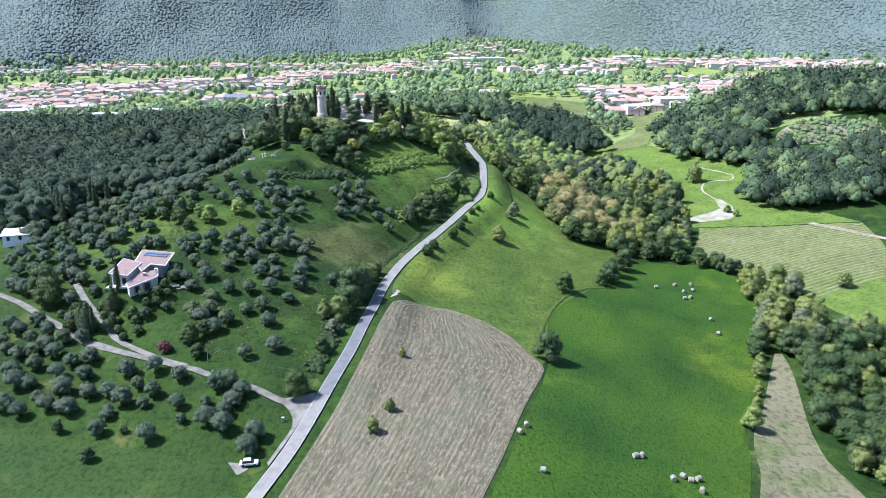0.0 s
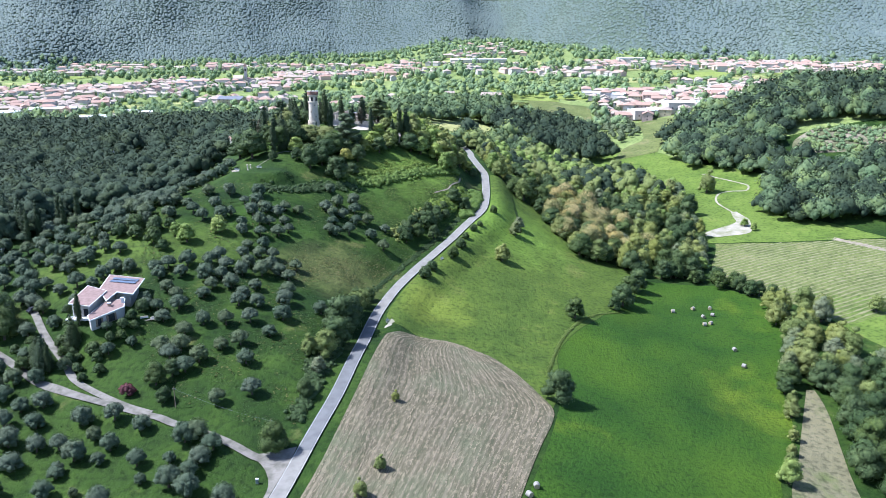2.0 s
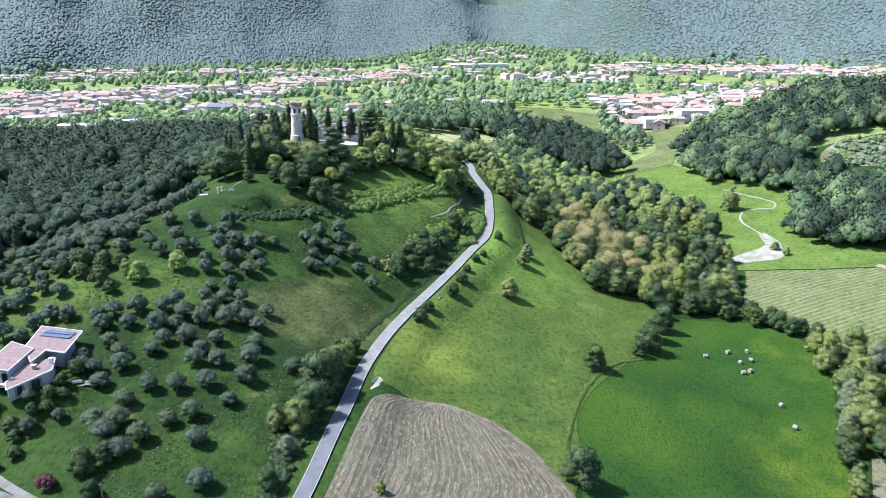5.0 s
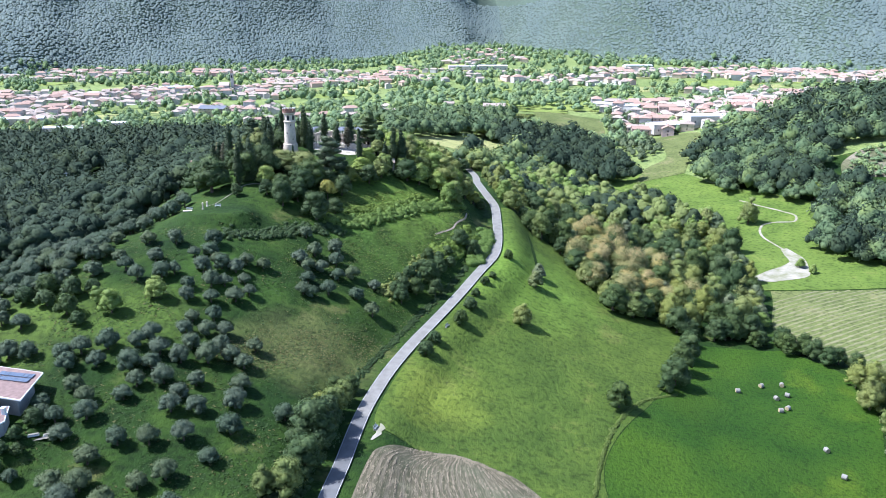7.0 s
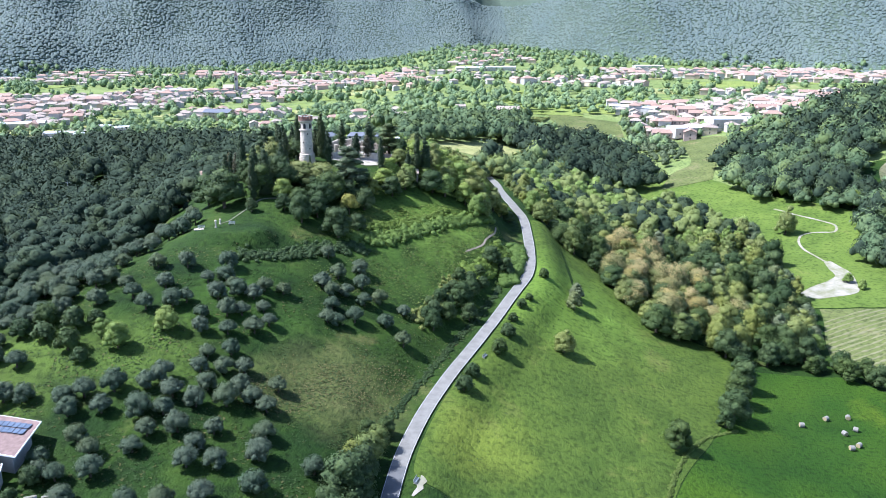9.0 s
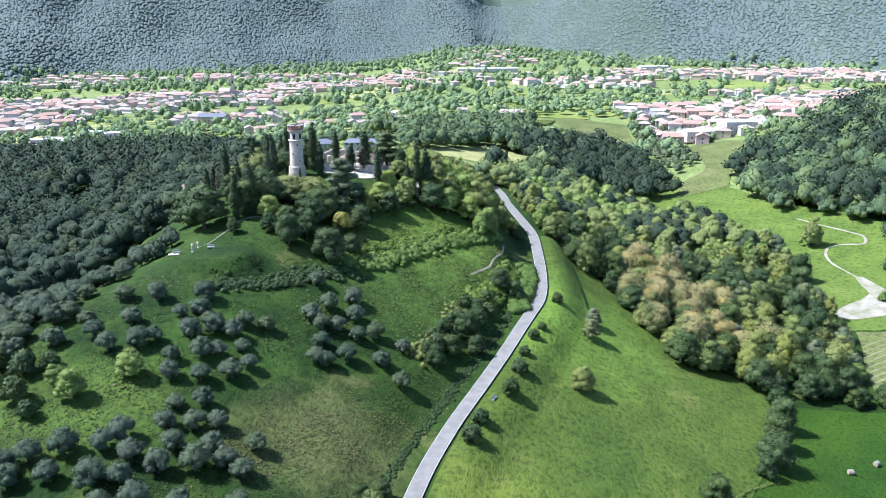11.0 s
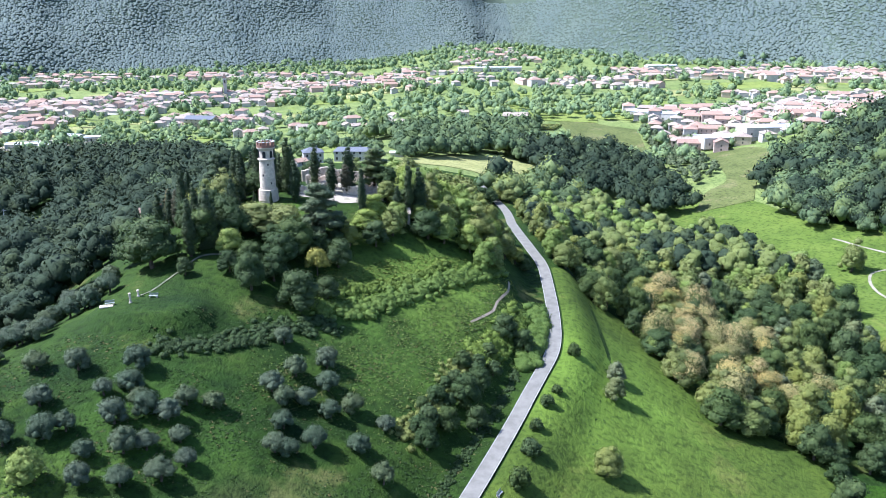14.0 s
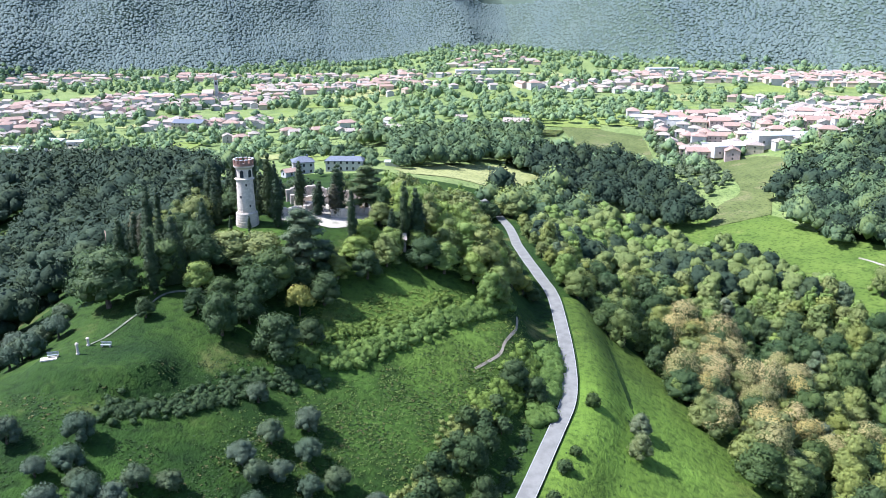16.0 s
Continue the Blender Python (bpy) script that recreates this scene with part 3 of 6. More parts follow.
draped("dirt_strip", [(66, 140), (73, 154), (78, 166), (80.5, 175), (84.5, 186.5), (93, 202), (98, 212), (103, 222), (108, 232), (112, 240)], [(103, 140), (102, 152), (101, 166), (100, 176), (102, 188), (104.5, 198), (107.5, 208), (111, 220), (113.5, 231), (114.5, 240)], MOWN, 0.12, "pale mown straw strip beside the trees", "field", tile=0.2)




def straw_rows(left, right, rows, seed):
    """Raked straw lying in broken rows that follow the field's two borders."""
    r = np.random.default_rng(seed)
    a, b = dense(left, 1.0), dense(right, 1.0)
    pick = lambda p, t: np.stack([np.interp(t, np.linspace(0, 1, len(p)), p[:, k]) for k in (0, 1)], 1)
    pts = []
    for k in range(rows):
        t = np.sort(r.uniform(0.0, 0.985, 480))
        t = t[np.sin(t * 41 + k * 1.7) + 0.8 * np.sin(t * 97 + k * 0.6) + r.normal(size=len(t)) * 0.5 > 0.15]
        s_ = (k + 0.5) / rows + 0.0035 * np.sin(t * 23 + k) + r.normal(size=len(t)) * 0.0016
        pts.append(pick(a, t) * (1 - s_[:, None]) + pick(b, t) * s_[:, None])
    p = np.concatenate(pts)
    n = len(p)
    z = height(p[:, 0], p[:, 1]) + 0.19
    size = r.uniform(0.07, 0.19, (n, 1))
    nrm = unit(np.stack([r.normal(size=n) * 0.3, r.normal(size=n) * 0.3, np.ones(n)], 1))
    u = unit(np.stack([0.3 + 0.25 * r.normal(size=n), np.ones(n), np.zeros(n)], 1))
    w = unit(np.cross(nrm, u))
    c = np.stack([p[:, 0], p[:, 1], z], 1)
    top = c + nrm * size * 0.5
    v = np.stack([c - u * size * 2.4, c + w * size, c + u * size * 2.4, c - w * size, top], 1).reshape(-1, 3)
    q = np.arange(n)[:, None] * 5
    f = np.concatenate([q + np.array(t) for t in ((0, 4, 1), (1, 4, 2), (2, 4, 3), (3, 4, 0))])
    me = mesh_object("straw", v, f, RAKED)
    return tagged(me, "raked straw in broken rows on the stubble", "straw", kind="stuff")


RAKED = plain("raked straw", (0.255, 0.205, 0.135), (0.17, 0.14, 0.09), 0.6, 0.95)
straw_rows([(-37.5, 126), (-30.7, 148), (-25.5, 167), (-21.7, 186), (-18.4, 207), (-15.6, 226), (-13, 231.5), (-7, 235.2), (3.9, 236.4)], [(4, 126), (9.1, 141.3), (14.3, 155.3), (19.8, 173), (24.1, 186.4), (29.8, 204.5), (26.5, 215.2), (22.1, 223.8), (14.7, 232.5), (4.0, 236.3)], 34, 5)

# ---- trees ----
OLIVES_LOW = [
    (-121.7, 205.9), (-117.5, 202.9), (-114.1, 206.8), (-108.9, 201.4), (-112.3, 198.7),
    (-107.2, 195.9), (-103.0, 197.7), (-112.8, 191.7), (-109.1, 193.4), (-103.2, 192.2),
    (-97.0, 188.3), (-92.2, 189.2), (-105.6, 186.6), (-98.3, 182.8), (-90.9, 182.6),
    (-107.1, 178.7), (-103.7, 178.9), (-94.1, 176.5), (-87.2, 175.2), (-82.4, 175.5),
    (-80.3, 183.2), (-73.1, 183.5), (-71.0, 175.0), (-65.8, 180.1), (-55.1, 175.9),
    (-52.6, 176.8), (-48.3, 173.4), (-77.6, 172.0), (-63.6, 169.9), (-95.3, 170.1),
    (-89.8, 169.1), (-105.7, 170.2), (-100.6, 167.4), (-79.3, 161.3), (-67.1, 158.7),
    (-54.7, 163.7), (-51.4, 166.4), (-50.3, 161.1), (-42.2, 158.3), (-42.8, 153.6),
    (-110.2, 183.5), (-50.2, 170.1),
]
OLIVES_HILL = [
    (-74.1, 295.5), (-64.3, 298.0), (-81.4, 295.2), (-67.6, 289.9), (-63.9, 292.4),
    (-61.2, 289.2), (-63.8, 284.3), (-59.7, 287.7), (-56.1, 287.5), (-54.1, 292.0),
    (-49.8, 293.1), (-70.4, 280.9), (-73.0, 278.8), (-78.7, 277.0), (-76.7, 286.1),
    (-82.8, 281.1), (-86.1, 285.7), (-65.5, 276.1), (-60.3, 278.5), (-57.3, 280.1),
    (-52.9, 283.6), (-64.3, 271.0), (-58.5, 272.0), (-53.4, 274.9), (-50.6, 278.9),
    (-60.7, 263.1), (-56.3, 265.3), (-61.0, 257.9), (-56.1, 258.9), (-52.4, 260.0),
]
OLIVES_MID = [
    (-69.5, 250.9), (-67.3, 253.8), (-64.0, 248.7), (-59.0, 247.1), (-58.1, 252.8),
    (-53.2, 248.7), (-51.6, 253.4), (-48.6, 251.1), (-45.4, 249.5), (-44.6, 256.7),
    (-68.5, 242.8), (-64.1, 243.6), (-60.1, 239.3), (-65.5, 237.8), (-66.7, 233.4),
    (-55.8, 235.6), (-53.5, 240.3), (-56.0, 230.8), (-50.9, 231.5), (-44.3, 241.3),
    (-44.1, 235.0), (-43.1, 226.7), (-51.0, 222.8), (-63.1, 220.3), (-57.3, 220.9),
    (-33.8, 234.3), (-75.6, 249.3), (-75.8, 243.1), (-55.7, 209.8), (-51.4, 212.6),
    (-48.2, 204.7), (-59.8, 204.6), (-45.0, 217.8), (-51.5, 189.5), (-44.1, 193.0),
    (-67.5, 205.5), (-70.8, 208.8), (-66.8, 215.1), (-65.7, 209.0), (-62.2, 200.7),
]
OLIVES_EAST = [
    (-41.4, 315.4), (-41.3, 301.4), (-37.8, 307.2), (-32.4, 312.3), (-38.4, 298.9),
    (-34.9, 300.7), (-31.4, 306.2), (-30.2, 299.5), (-37.8, 293.3), (-38.2, 287.4),
    (-35.7, 287.4), (-31.8, 290.8), (-26.2, 302.3), (-24.2, 292.9), (-19.8, 300.4),
    (-19.5, 287.2),
]
OLIVES_WEST = [
    (-124.5, 274.6), (-123.6, 281.9), (-119.4, 281.6), (-116.0, 282.7), (-110.3, 276.9),
    (-108.8, 283.6), (-106.5, 286.2), (-103.7, 287.6), (-100.7, 291.6), (-99.0, 294.8),
    (-93.8, 286.9), (-91.1, 288.7), (-90.6, 279.3), (-99.6, 281.3), (-112.1, 269.3),
    (-116.6, 273.1), (-117.2, 266.6), (-111.4, 262.0), (-120.2, 259.0), (-116.8, 259.0),
    (-126.7, 265.1), (-117.2, 251.7), (-112.0, 253.2), (-123.8, 256.0), (-131.4, 264.3),
    (-133.7, 260.6), (-133.3, 255.4), (-125.4, 248.6), (-137.7, 255.2), (-132.4, 249.3),
    (-138.1, 247.3), (-134.1, 243.9), (-128.2, 242.9), (-121.6, 240.7), (-139.2, 241.9),
    (-134.0, 235.7), (-131.4, 228.0), (-126.4, 224.9), (-129.9, 237.9), (-122.1, 230.7),
    (-118.5, 233.5),
]
OLIVES_HOUSE = [
    (-117.2, 238.2), (-114.4, 232.2), (-110.4, 229.1), (-114.8, 241.2), (-109.0, 236.9),
    (-104.9, 239.5), (-100.1, 238.7), (-99.0, 243.6), (-96.7, 246.7), (-92.0, 246.1),
    (-108.1, 256.8), (-104.4, 259.1), (-98.9, 257.2), (-81.9, 241.9), (-77.3, 235.1),
    (-73.8, 231.9), (-71.6, 227.1), (-77.2, 225.6), (-74.2, 221.0), (-83.9, 245.5),
    (-80.7, 247.2),
]

ICO = bmesh.new()
bmesh.ops.create_icosphere(ICO, subdivisions=2, radius=1)
ICO_V = np.array([v.co[:] for v in ICO.verts])
ICO_F = np.array([[v.index for v in f.verts] for f in ICO.faces])
ICO.free()
ICO = bmesh.new()
bmesh.ops.create_icosphere(ICO, subdivisions=1, radius=1.0)
BALL_V = np.array([v.co[:] for v in ICO.verts])
BALL_F = np.array([[v.index for v in f.verts] for f in ICO.faces])
ICO.free()


def sprays(lobes, count, size, r, flat=0.0, core=0.78, fine_core=False):
    """Leaf sprays over a group of rounded lobes (x, y, z, radius, squash), and the dark mass within: vertices, faces and normals."""
    lobes = np.asarray(lobes, float)
    share = lobes[:, 3] ** 2
    which = r.choice(len(lobes), count, p=share / share.sum())
    way = unit(r.normal(size=(count, 3)))
    way[:, 2] = np.where(way[:, 2] < -0.45, -way[:, 2], way[:, 2])
    c, rad, sq = lobes[which, :3], lobes[which, 3:4], lobes[which, 4]
    reach = way * rad * r.uniform(0.74, 1.18, (count, 1))
    reach[:, 2] *= sq
    pos = c + reach
    nrm = unit(way + 0.27 * r.normal(size=(count, 3)) + np.array([0, 0, flat]))
    u = unit(np.cross(nrm, r.normal(size=(count, 3))))
    v = np.cross(nrm, u)
    s = size * r.uniform(0.6, 1.2, (count, 1))
    wide = r.uniform(0.55, 0.95, (count, 1))
    s = s * (0.55 + 0.45 * rad / rad.max())
    quad_v = np.stack([pos - u * s * wide - v * s * 0.6, pos + u * s * wide - v * s * 0.5, pos + v * s * 1.1 + nrm * s * 0.25], 1).reshape(-1, 3)
    quad_f = np.arange(3 * count).reshape(-1, 3)
    soft = way * np.stack([np.ones(count), np.ones(count), 1 / np.maximum(sq, 0.3)], 1)
    soft = unit(unit(soft) + 0.16 * nrm + 0.1 * r.normal(size=(count, 3)))
    vs, fs, ns, at = [quad_v], [quad_f.tolist()], [np.repeat(soft, 3, 0)], 3 * count
    bv, bf = (ICO_V, ICO_F) if fine_core else (BALL_V, BALL_F)
    for x, y, z, rad, sq in lobes:
        k = bv * (1 + 0.16 * r.normal(size=(len(bv), 1))) * rad * core
        k[:, 2] *= sq
        vs.append(k + (x, y, z))
        ns.append(unit(bv))
        fs.append((bf + at).tolist())
        at += len(bv)
    return np.concatenate(vs), [f for g in fs for f in g], np.concatenate(ns)


def limb(bm, a, b, r0, r1, n=6):
    a, b = Vector(a), Vector(b)
    q = (b - a).to_track_quat("Z", "Y")
    rows = []
    for p, r in ((a, r0), (a.lerp(b, 0.5) + Vector((0.04, -0.03, 0)) * (b - a).length, (r0 + r1) / 2), (b, r1)):
        rows.append([bm.verts.new(p + q @ Vector((r * math.cos(math.tau * k / n), r * math.sin(math.tau * k / n), 0))) for k in range(n)])
    for lo, hi in zip(rows, rows[1:]):
        for k in range(n):
            bm.faces.new((lo[k], lo[(k + 1) % n], hi[(k + 1) % n], hi[k]))
    bm.faces.new(rows[-1])


def round_lobes(r, high, wide, n, base, squash=0.8, top=1.0):
    """Lobes of a spreading crown between base and high, wide across."""
    out = [(0, 0, (base + high) / 2, wide * 0.36, min(1.0, (high - base) / wide * 1.1))]
    for k in range(n):
        a, ring_at = k * 2.4 + r.uniform(-0.4, 0.4), math.sqrt((k + 0.6) / n)
        rad = wide * r.choice([0.15, 0.2, 0.25]) * r.uniform(0.85, 1.15)
        z = base + rad * 0.7 + (high - base - 1.5 * rad) * (1 - ring_at**2 * top) * r.uniform(0.68, 1.12)
        d = ring_at * (wide / 2 - rad * 0.75) * r.uniform(0.88, 1.14)
        out.append((d * math.cos(a), d * math.sin(a), z, rad, squash))
    for k in range(n - 2):
        a = k * 2.4 + r.uniform(0, 1)
        rad = wide * r.uniform(0.16, 0.22)
        d = wide / 2 - rad * r.uniform(0.95, 1.3)
        out.append((d * math.cos(a), d * math.sin(a), base + (high - base) * r.uniform(0.1, 0.5), rad, squash))
    return out


def tree(name, label, category, lobes, count, size, material, trunk_r, r, flat=0.0, fork=0.35, bloom=None, group=""):
    """One tree at the origin: trunk with limbs, crown of sprays, and flowers where it has them."""
    root = empty(name, Matrix.Identity(4), label, category, group)
    lobes = np.asarray(lobes, float)
    bm = bmesh.new()
    top = lobes[:, 2].max()
    low = lobes[:, 2].min()
    knee = (0.12, -0.08, max(low * 0.75, top * fork))
    limb(bm, (0, 0, -0.6), knee, trunk_r * 1.25, trunk_r * 0.75, 7)
    for x, y, z, rad, _ in lobes[1: 1 + min(5, len(lobes) - 1)]:
        limb(bm, knee, (x * 0.8, y * 0.8, z), trunk_r * 0.5, trunk_r * 0.15, 4)
    part("trunk", bm, BARK, root)
    v, f, n = sprays(lobes, count, size, r, flat)
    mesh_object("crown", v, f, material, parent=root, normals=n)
    if bloom:
        hi = lobes[lobes[:, 2] > np.median(lobes[:, 2]) - 0.5].copy()
        hi[:, 3] *= 1.03
        hi[:, 2] += 0.12 * hi[:, 3]
        hi = hi[r.random(len(hi)) < 0.45]
        v, f, n = sprays(hi, int(count * 0.9), size * 0.75, r, 0.5, core=0.3, fine_core=False)
        tagged(mesh_object("blossom", v, f, bloom, parent=root, normals=n), "cream tassels of flowers")
    return root


def remove_thing(root):
    for o in (*root.children_recursive, root):
        bpy.data.objects.remove(o)


def stand(kinds, spots, r, scale=(0.85, 1.15), sink=0.0, stretch=0.12, beyond=None):
    """Plants copies of the kinds at the spots (x, y[, scale]); past y = 425 those of the kinds named as beyond."""
    z = height([s[0] for s in spots], [s[1] for s in spots])
    for s, zz in zip(spots, z):
        k = r.uniform(*scale) * (s[2] if len(s) > 2 else 1.0)
        m = pose(s[0], s[1], zz - sink, 0, 0, r.uniform(0, 360)) @ Matrix.Diagonal((k, k, k * r.uniform(1 - stretch, 1 + stretch), 1))
        pool = beyond if beyond and s[1] > 425 else kinds
        copy_thing(pool[r.integers(len(pool))], m)


def inside(poly, x, y):
    hit = np.zeros(len(x), bool)
    for (ax, ay), (bx, by) in zip(poly, poly[1:] + poly[:1]):
        cross = (ay > y) != (by > y)
        hit ^= cross & (x < (bx - ax) * (y - ay) / (by - ay + 1e-9) + ax)
    return hit


def scatter(poly, gap, r, avoid=(), jitter=0.42):
    """Spots spread unevenly over a polygon, about gap apart, clear of other polygons."""
    p = np.array(poly, float)
    xs, ys = np.arange(p[:, 0].min(), p[:, 0].max(), gap), np.arange(p[:, 1].min(), p[:, 1].max(), gap * 0.87)
    x, y = np.meshgrid(xs, ys)
    x = x + (np.arange(len(ys)) % 2 * gap / 2)[:, None]
    x, y = x.ravel() + r.uniform(-jitter, jitter, x.size) * gap, y.ravel() + r.uniform(-jitter, jitter, x.size) * gap
    keep = inside(list(poly), x, y)
    for a in avoid:
        keep &= ~inside(list(a), x, y)
    return np.stack([x[keep], y[keep]], 1)


def woods(name, spots, size, count, spray, material, label, category, r, tall=(0.8, 1.3), flat_ball=False, rich=False, up=0.25):
    """Many far crowns as one growth."""
    kinds = []
    for k in range(6):
        if not count:
            dome = BALL_F[BALL_V[BALL_F].mean(1)[:, 2] > -0.35]
            v = BALL_V * (1 + 0.14 * r.normal(size=(len(BALL_V), 1))) * 0.58
            kinds.append((v + (0, 0, 0.3), dome, unit(BALL_V)))
            continue
        if rich:
            lobes = round_lobes(r, 1.0, 0.95, 9, 0.05)
        elif flat_ball:
            lobes = [(0, 0, 0.45, 0.55, 1.0), (0.25, 0.1, 0.3, 0.4, 1.0), (-0.2, -0.2, 0.35, 0.42, 0.9)][: 1 + k % 2]
            lobes = [(a, b, c, d, e) for a, b, c, d, e in lobes]
        else:
            lobes = [(0, 0, 0.55, 0.42, 1.0)] + [(0.33 * math.cos(a), 0.33 * math.sin(a), 0.36 + 0.18 * r.random(), 0.26, 0.9) for a in r.uniform(0, math.tau, 5)]
        v, f, n = sprays(lobes, count, spray, r, fine_core=rich, core=0.84 if rich else 0.78)
        kinds.append((v, np.array(f), n))
    vs, ts, ns, at = [], [], [], 0
    spots = spots[np.abs(spots[:, 0] + 5) < 0.6 * spots[:, 1] + 22]
    z = height(spots[:, 0], spots[:, 1])
    for (x, y), zz in zip(spots, z):
        v, t, n = kinds[r.integers(6)]
        a, s = r.uniform(0, math.tau), r.uniform(*size)
        c, d = math.cos(a) * s, math.sin(a) * s
        h = s * r.uniform(*tall)
        vs.append(np.stack([v[:, 0] * c - v[:, 1] * d + x, v[:, 0] * d + v[:, 1] * c + y, v[:, 2] * h + zz], 1))
        ca, sa = math.cos(a), math.sin(a)
        ns.append(np.stack([n[:, 0] * ca - n[:, 1] * sa, n[:, 0] * sa + n[:, 1] * ca, n[:, 2] + up], 1))
        ts.append(t + at)
        at += len(v)
    v, t = np.concatenate(vs), np.concatenate(ts)
    me = bpy.data.meshes.new(name)
    me.vertices.add(len(v))
    me.vertices.foreach_set("co", v.astype(np.float32).ravel())
    me.loops.add(3 * len(t))
    me.loops.foreach_set("vertex_index", t.ravel().astype(np.int32))
    me.polygons.add(len(t))
    me.polygons.foreach_set("loop_start", (np.arange(len(t)) * 3).astype(np.int32))
    me.materials.append(material)
    soft_normals(me, unit(np.concatenate(ns)))
    me.update(calc_edges=True)
    return tagged(new(name, me), label, category, kind="stuff")


tr = np.random.default_rng(11)
olives = [tree("olive_tree", "grey-green olive tree with a rounded crown on grass", "olive tree", round_lobes(tr, 4.5, 5.2, 11, 0.7, 0.9, 0.8), 2600, 0.175, OLIVE, 0.22, tr, group="olive grove") for _ in range(4)]
oaks = [tree("oak_tree", "dark green broadleaf tree with a dense crown", "tree", round_lobes(tr, 9.5, 8.4, 14, 0.7), 3000, 0.27, OAK, 0.32, tr) for _ in range(3)]
ashes = [tree("ash_tree", "mid-green broadleaf tree with a full crown", "tree", round_lobes(tr, 9.4, 7.6, 13, 0.6), 2900, 0.27, ASH, 0.28, tr) for _ in range(3)]
limes = [tree("robinia_tree", "light yellow-green broadleaf tree with an open crown", "tree", round_lobes(tr, 8.4, 7.0, 12, 0.6), 2600, 0.26, LIME, 0.25, tr) for _ in range(2)]
chestnuts = [tree("chestnut_tree", "chestnut tree covered in cream flower tassels", "tree", round_lobes(tr, 9.5, 9.0, 14, 0.7), 2800, 0.28, CHESTNUT, 0.35, tr, bloom=BLOOM) for _ in range(3)]
silvers = [tree("willow_tree", "silvery grey-leaved tree with a soft crown", "tree", round_lobes(tr, 8.0, 7.0, 12, 0.6), 2300, 0.27, SILVER, 0.25, tr) for _ in range(2)]
shrubs = [tree("shrub", "low rounded green shrub on grass", "shrub", round_lobes(tr, 2.4, 3.0, 6, 0.2), 500, 0.26, ASH, 0.08, tr) for _ in range(3)]
dark_shrubs = [tree("bush", "dense dark green bush on the slope", "bush", round_lobes(tr, 3.6, 4.2, 8, 0.2), 800, 0.3, OAK, 0.12, tr) for _ in range(2)]
yellows = [tree("yellow_tree", "small tree with yellow-green leaves", "tree", round_lobes(tr, 5.0, 5.2, 9, 1.2), 1600, 0.25, YELLOW, 0.15, tr)]


def cypress(r, high=13.0, wide=2.3, material=None, label="tall narrow dark green cypress"):
    lobes = [(0.12 * r.normal(), 0.12 * r.normal(), high * t, wide / 2 * (0.35 + 0.75 * math.sin(math.pi * min(0.97, t * 0.86 + 0.16)) ** 0.8) * r.uniform(0.88, 1.05), 1.25) for t in np.linspace(0.09, 0.95, 11)]
    return tree("cypress_tree", label, "cypress", lobes, 1900, 0.22, material or CONE, 0.2, r, flat=0.5)


def cedar(r, high=13.0, wide=11.0):
    lobes = [(0, 0, high * 0.55, 1.6, 2.2)]
    for k in range(20):
        t = 0.18 + 0.8 * k / 20
        a, span = k * 2.4, wide / 2 * (1.06 - t) ** 0.7
        for q in (0.45, 0.85):
            lobes.append((span * q * math.cos(a + 0.2 * q), span * q * math.sin(a + 0.2 * q), high * t + 0.3 * r.normal(), wide * 0.16, 0.5))
    return tree("cedar_tree", "broad dark cedar with layered boughs", "cedar", lobes, 4200, 0.27, CEDAR, 0.4, r, flat=1.2, fork=0.6)


cypresses = [cypress(tr), cypress(tr), cypress(tr)]
rusty = cypress(tr, material=RUST, label="tall cypress with browned foliage")
cedars = [cedar(tr), cedar(tr)]
pines = [tree("conifer_tree", "dark conical conifer on the castle hill", "conifer", [(0, 0, t * 10, 3.2 * (1.02 - t) ** 0.8 + 0.25, 0.8) for t in np.linspace(0.1, 0.97, 9)], 2200, 0.27, CONE, 0.25, tr, flat=0.6)]
plum = tree("plum_tree", "small purple-leaved tree beside the driveway", "tree", round_lobes(tr, 3.6, 4.0, 7, 0.5), 700, 0.3, PLUM, 0.12, tr)
far_oaks = [tree("oak_tree", "dark green broadleaf tree with a dense crown", "tree", round_lobes(tr, 9.5, 8.4, 12, 0.7), 1150, 0.5, OAK, 0.32, tr) for _ in range(2)]
far_ashes = [tree("ash_tree", "mid-green broadleaf tree with a full crown", "tree", round_lobes(tr, 9.4, 7.6, 11, 0.6), 1050, 0.47, ASH, 0.28, tr) for _ in range(3)]
far_limes = [tree("robinia_tree", "light yellow-green broadleaf tree with an open crown", "tree", round_lobes(tr, 8.4, 7.0, 10, 0.6), 900, 0.45, LIME, 0.25, tr) for _ in range(2)]
masters = [*far_oaks, *far_ashes, *far_limes, *olives, *oaks, *ashes, *limes, *chestnuts, *silvers, *shrubs, *dark_shrubs, *yellows, *cypresses, rusty, *cedars, *pines, plum]

for grove, size in ((OLIVES_LOW, 1.0), (OLIVES_HILL, 0.92), (OLIVES_MID, 1.0), (OLIVES_EAST, 0.95), (OLIVES_WEST, 1.05), (OLIVES_HOUSE, 0.95)):
    stand(olives, [(x, y, size) for x, y in grove], tr, (0.82, 1.12))

# trees of the pasture, the fields and the road bank
stand(oaks, [(32.2, 212, 1.12), (45.5, 269, 0.86), (66.4, 289, 1.1), (76.2, 309, 1.0), (71, 299, 1.05), (62.5, 284, 0.6)], tr, (0.97, 1.03), stretch=0.04)
stand(ashes, [(23.6, 302.5, 0.86)], tr, (1, 1))
stand(silvers, [(33.2, 340.1, 0.72), (31, 331, 0.78), (-30.2, 205.3, 0.6)], tr, (0.95, 1.05))
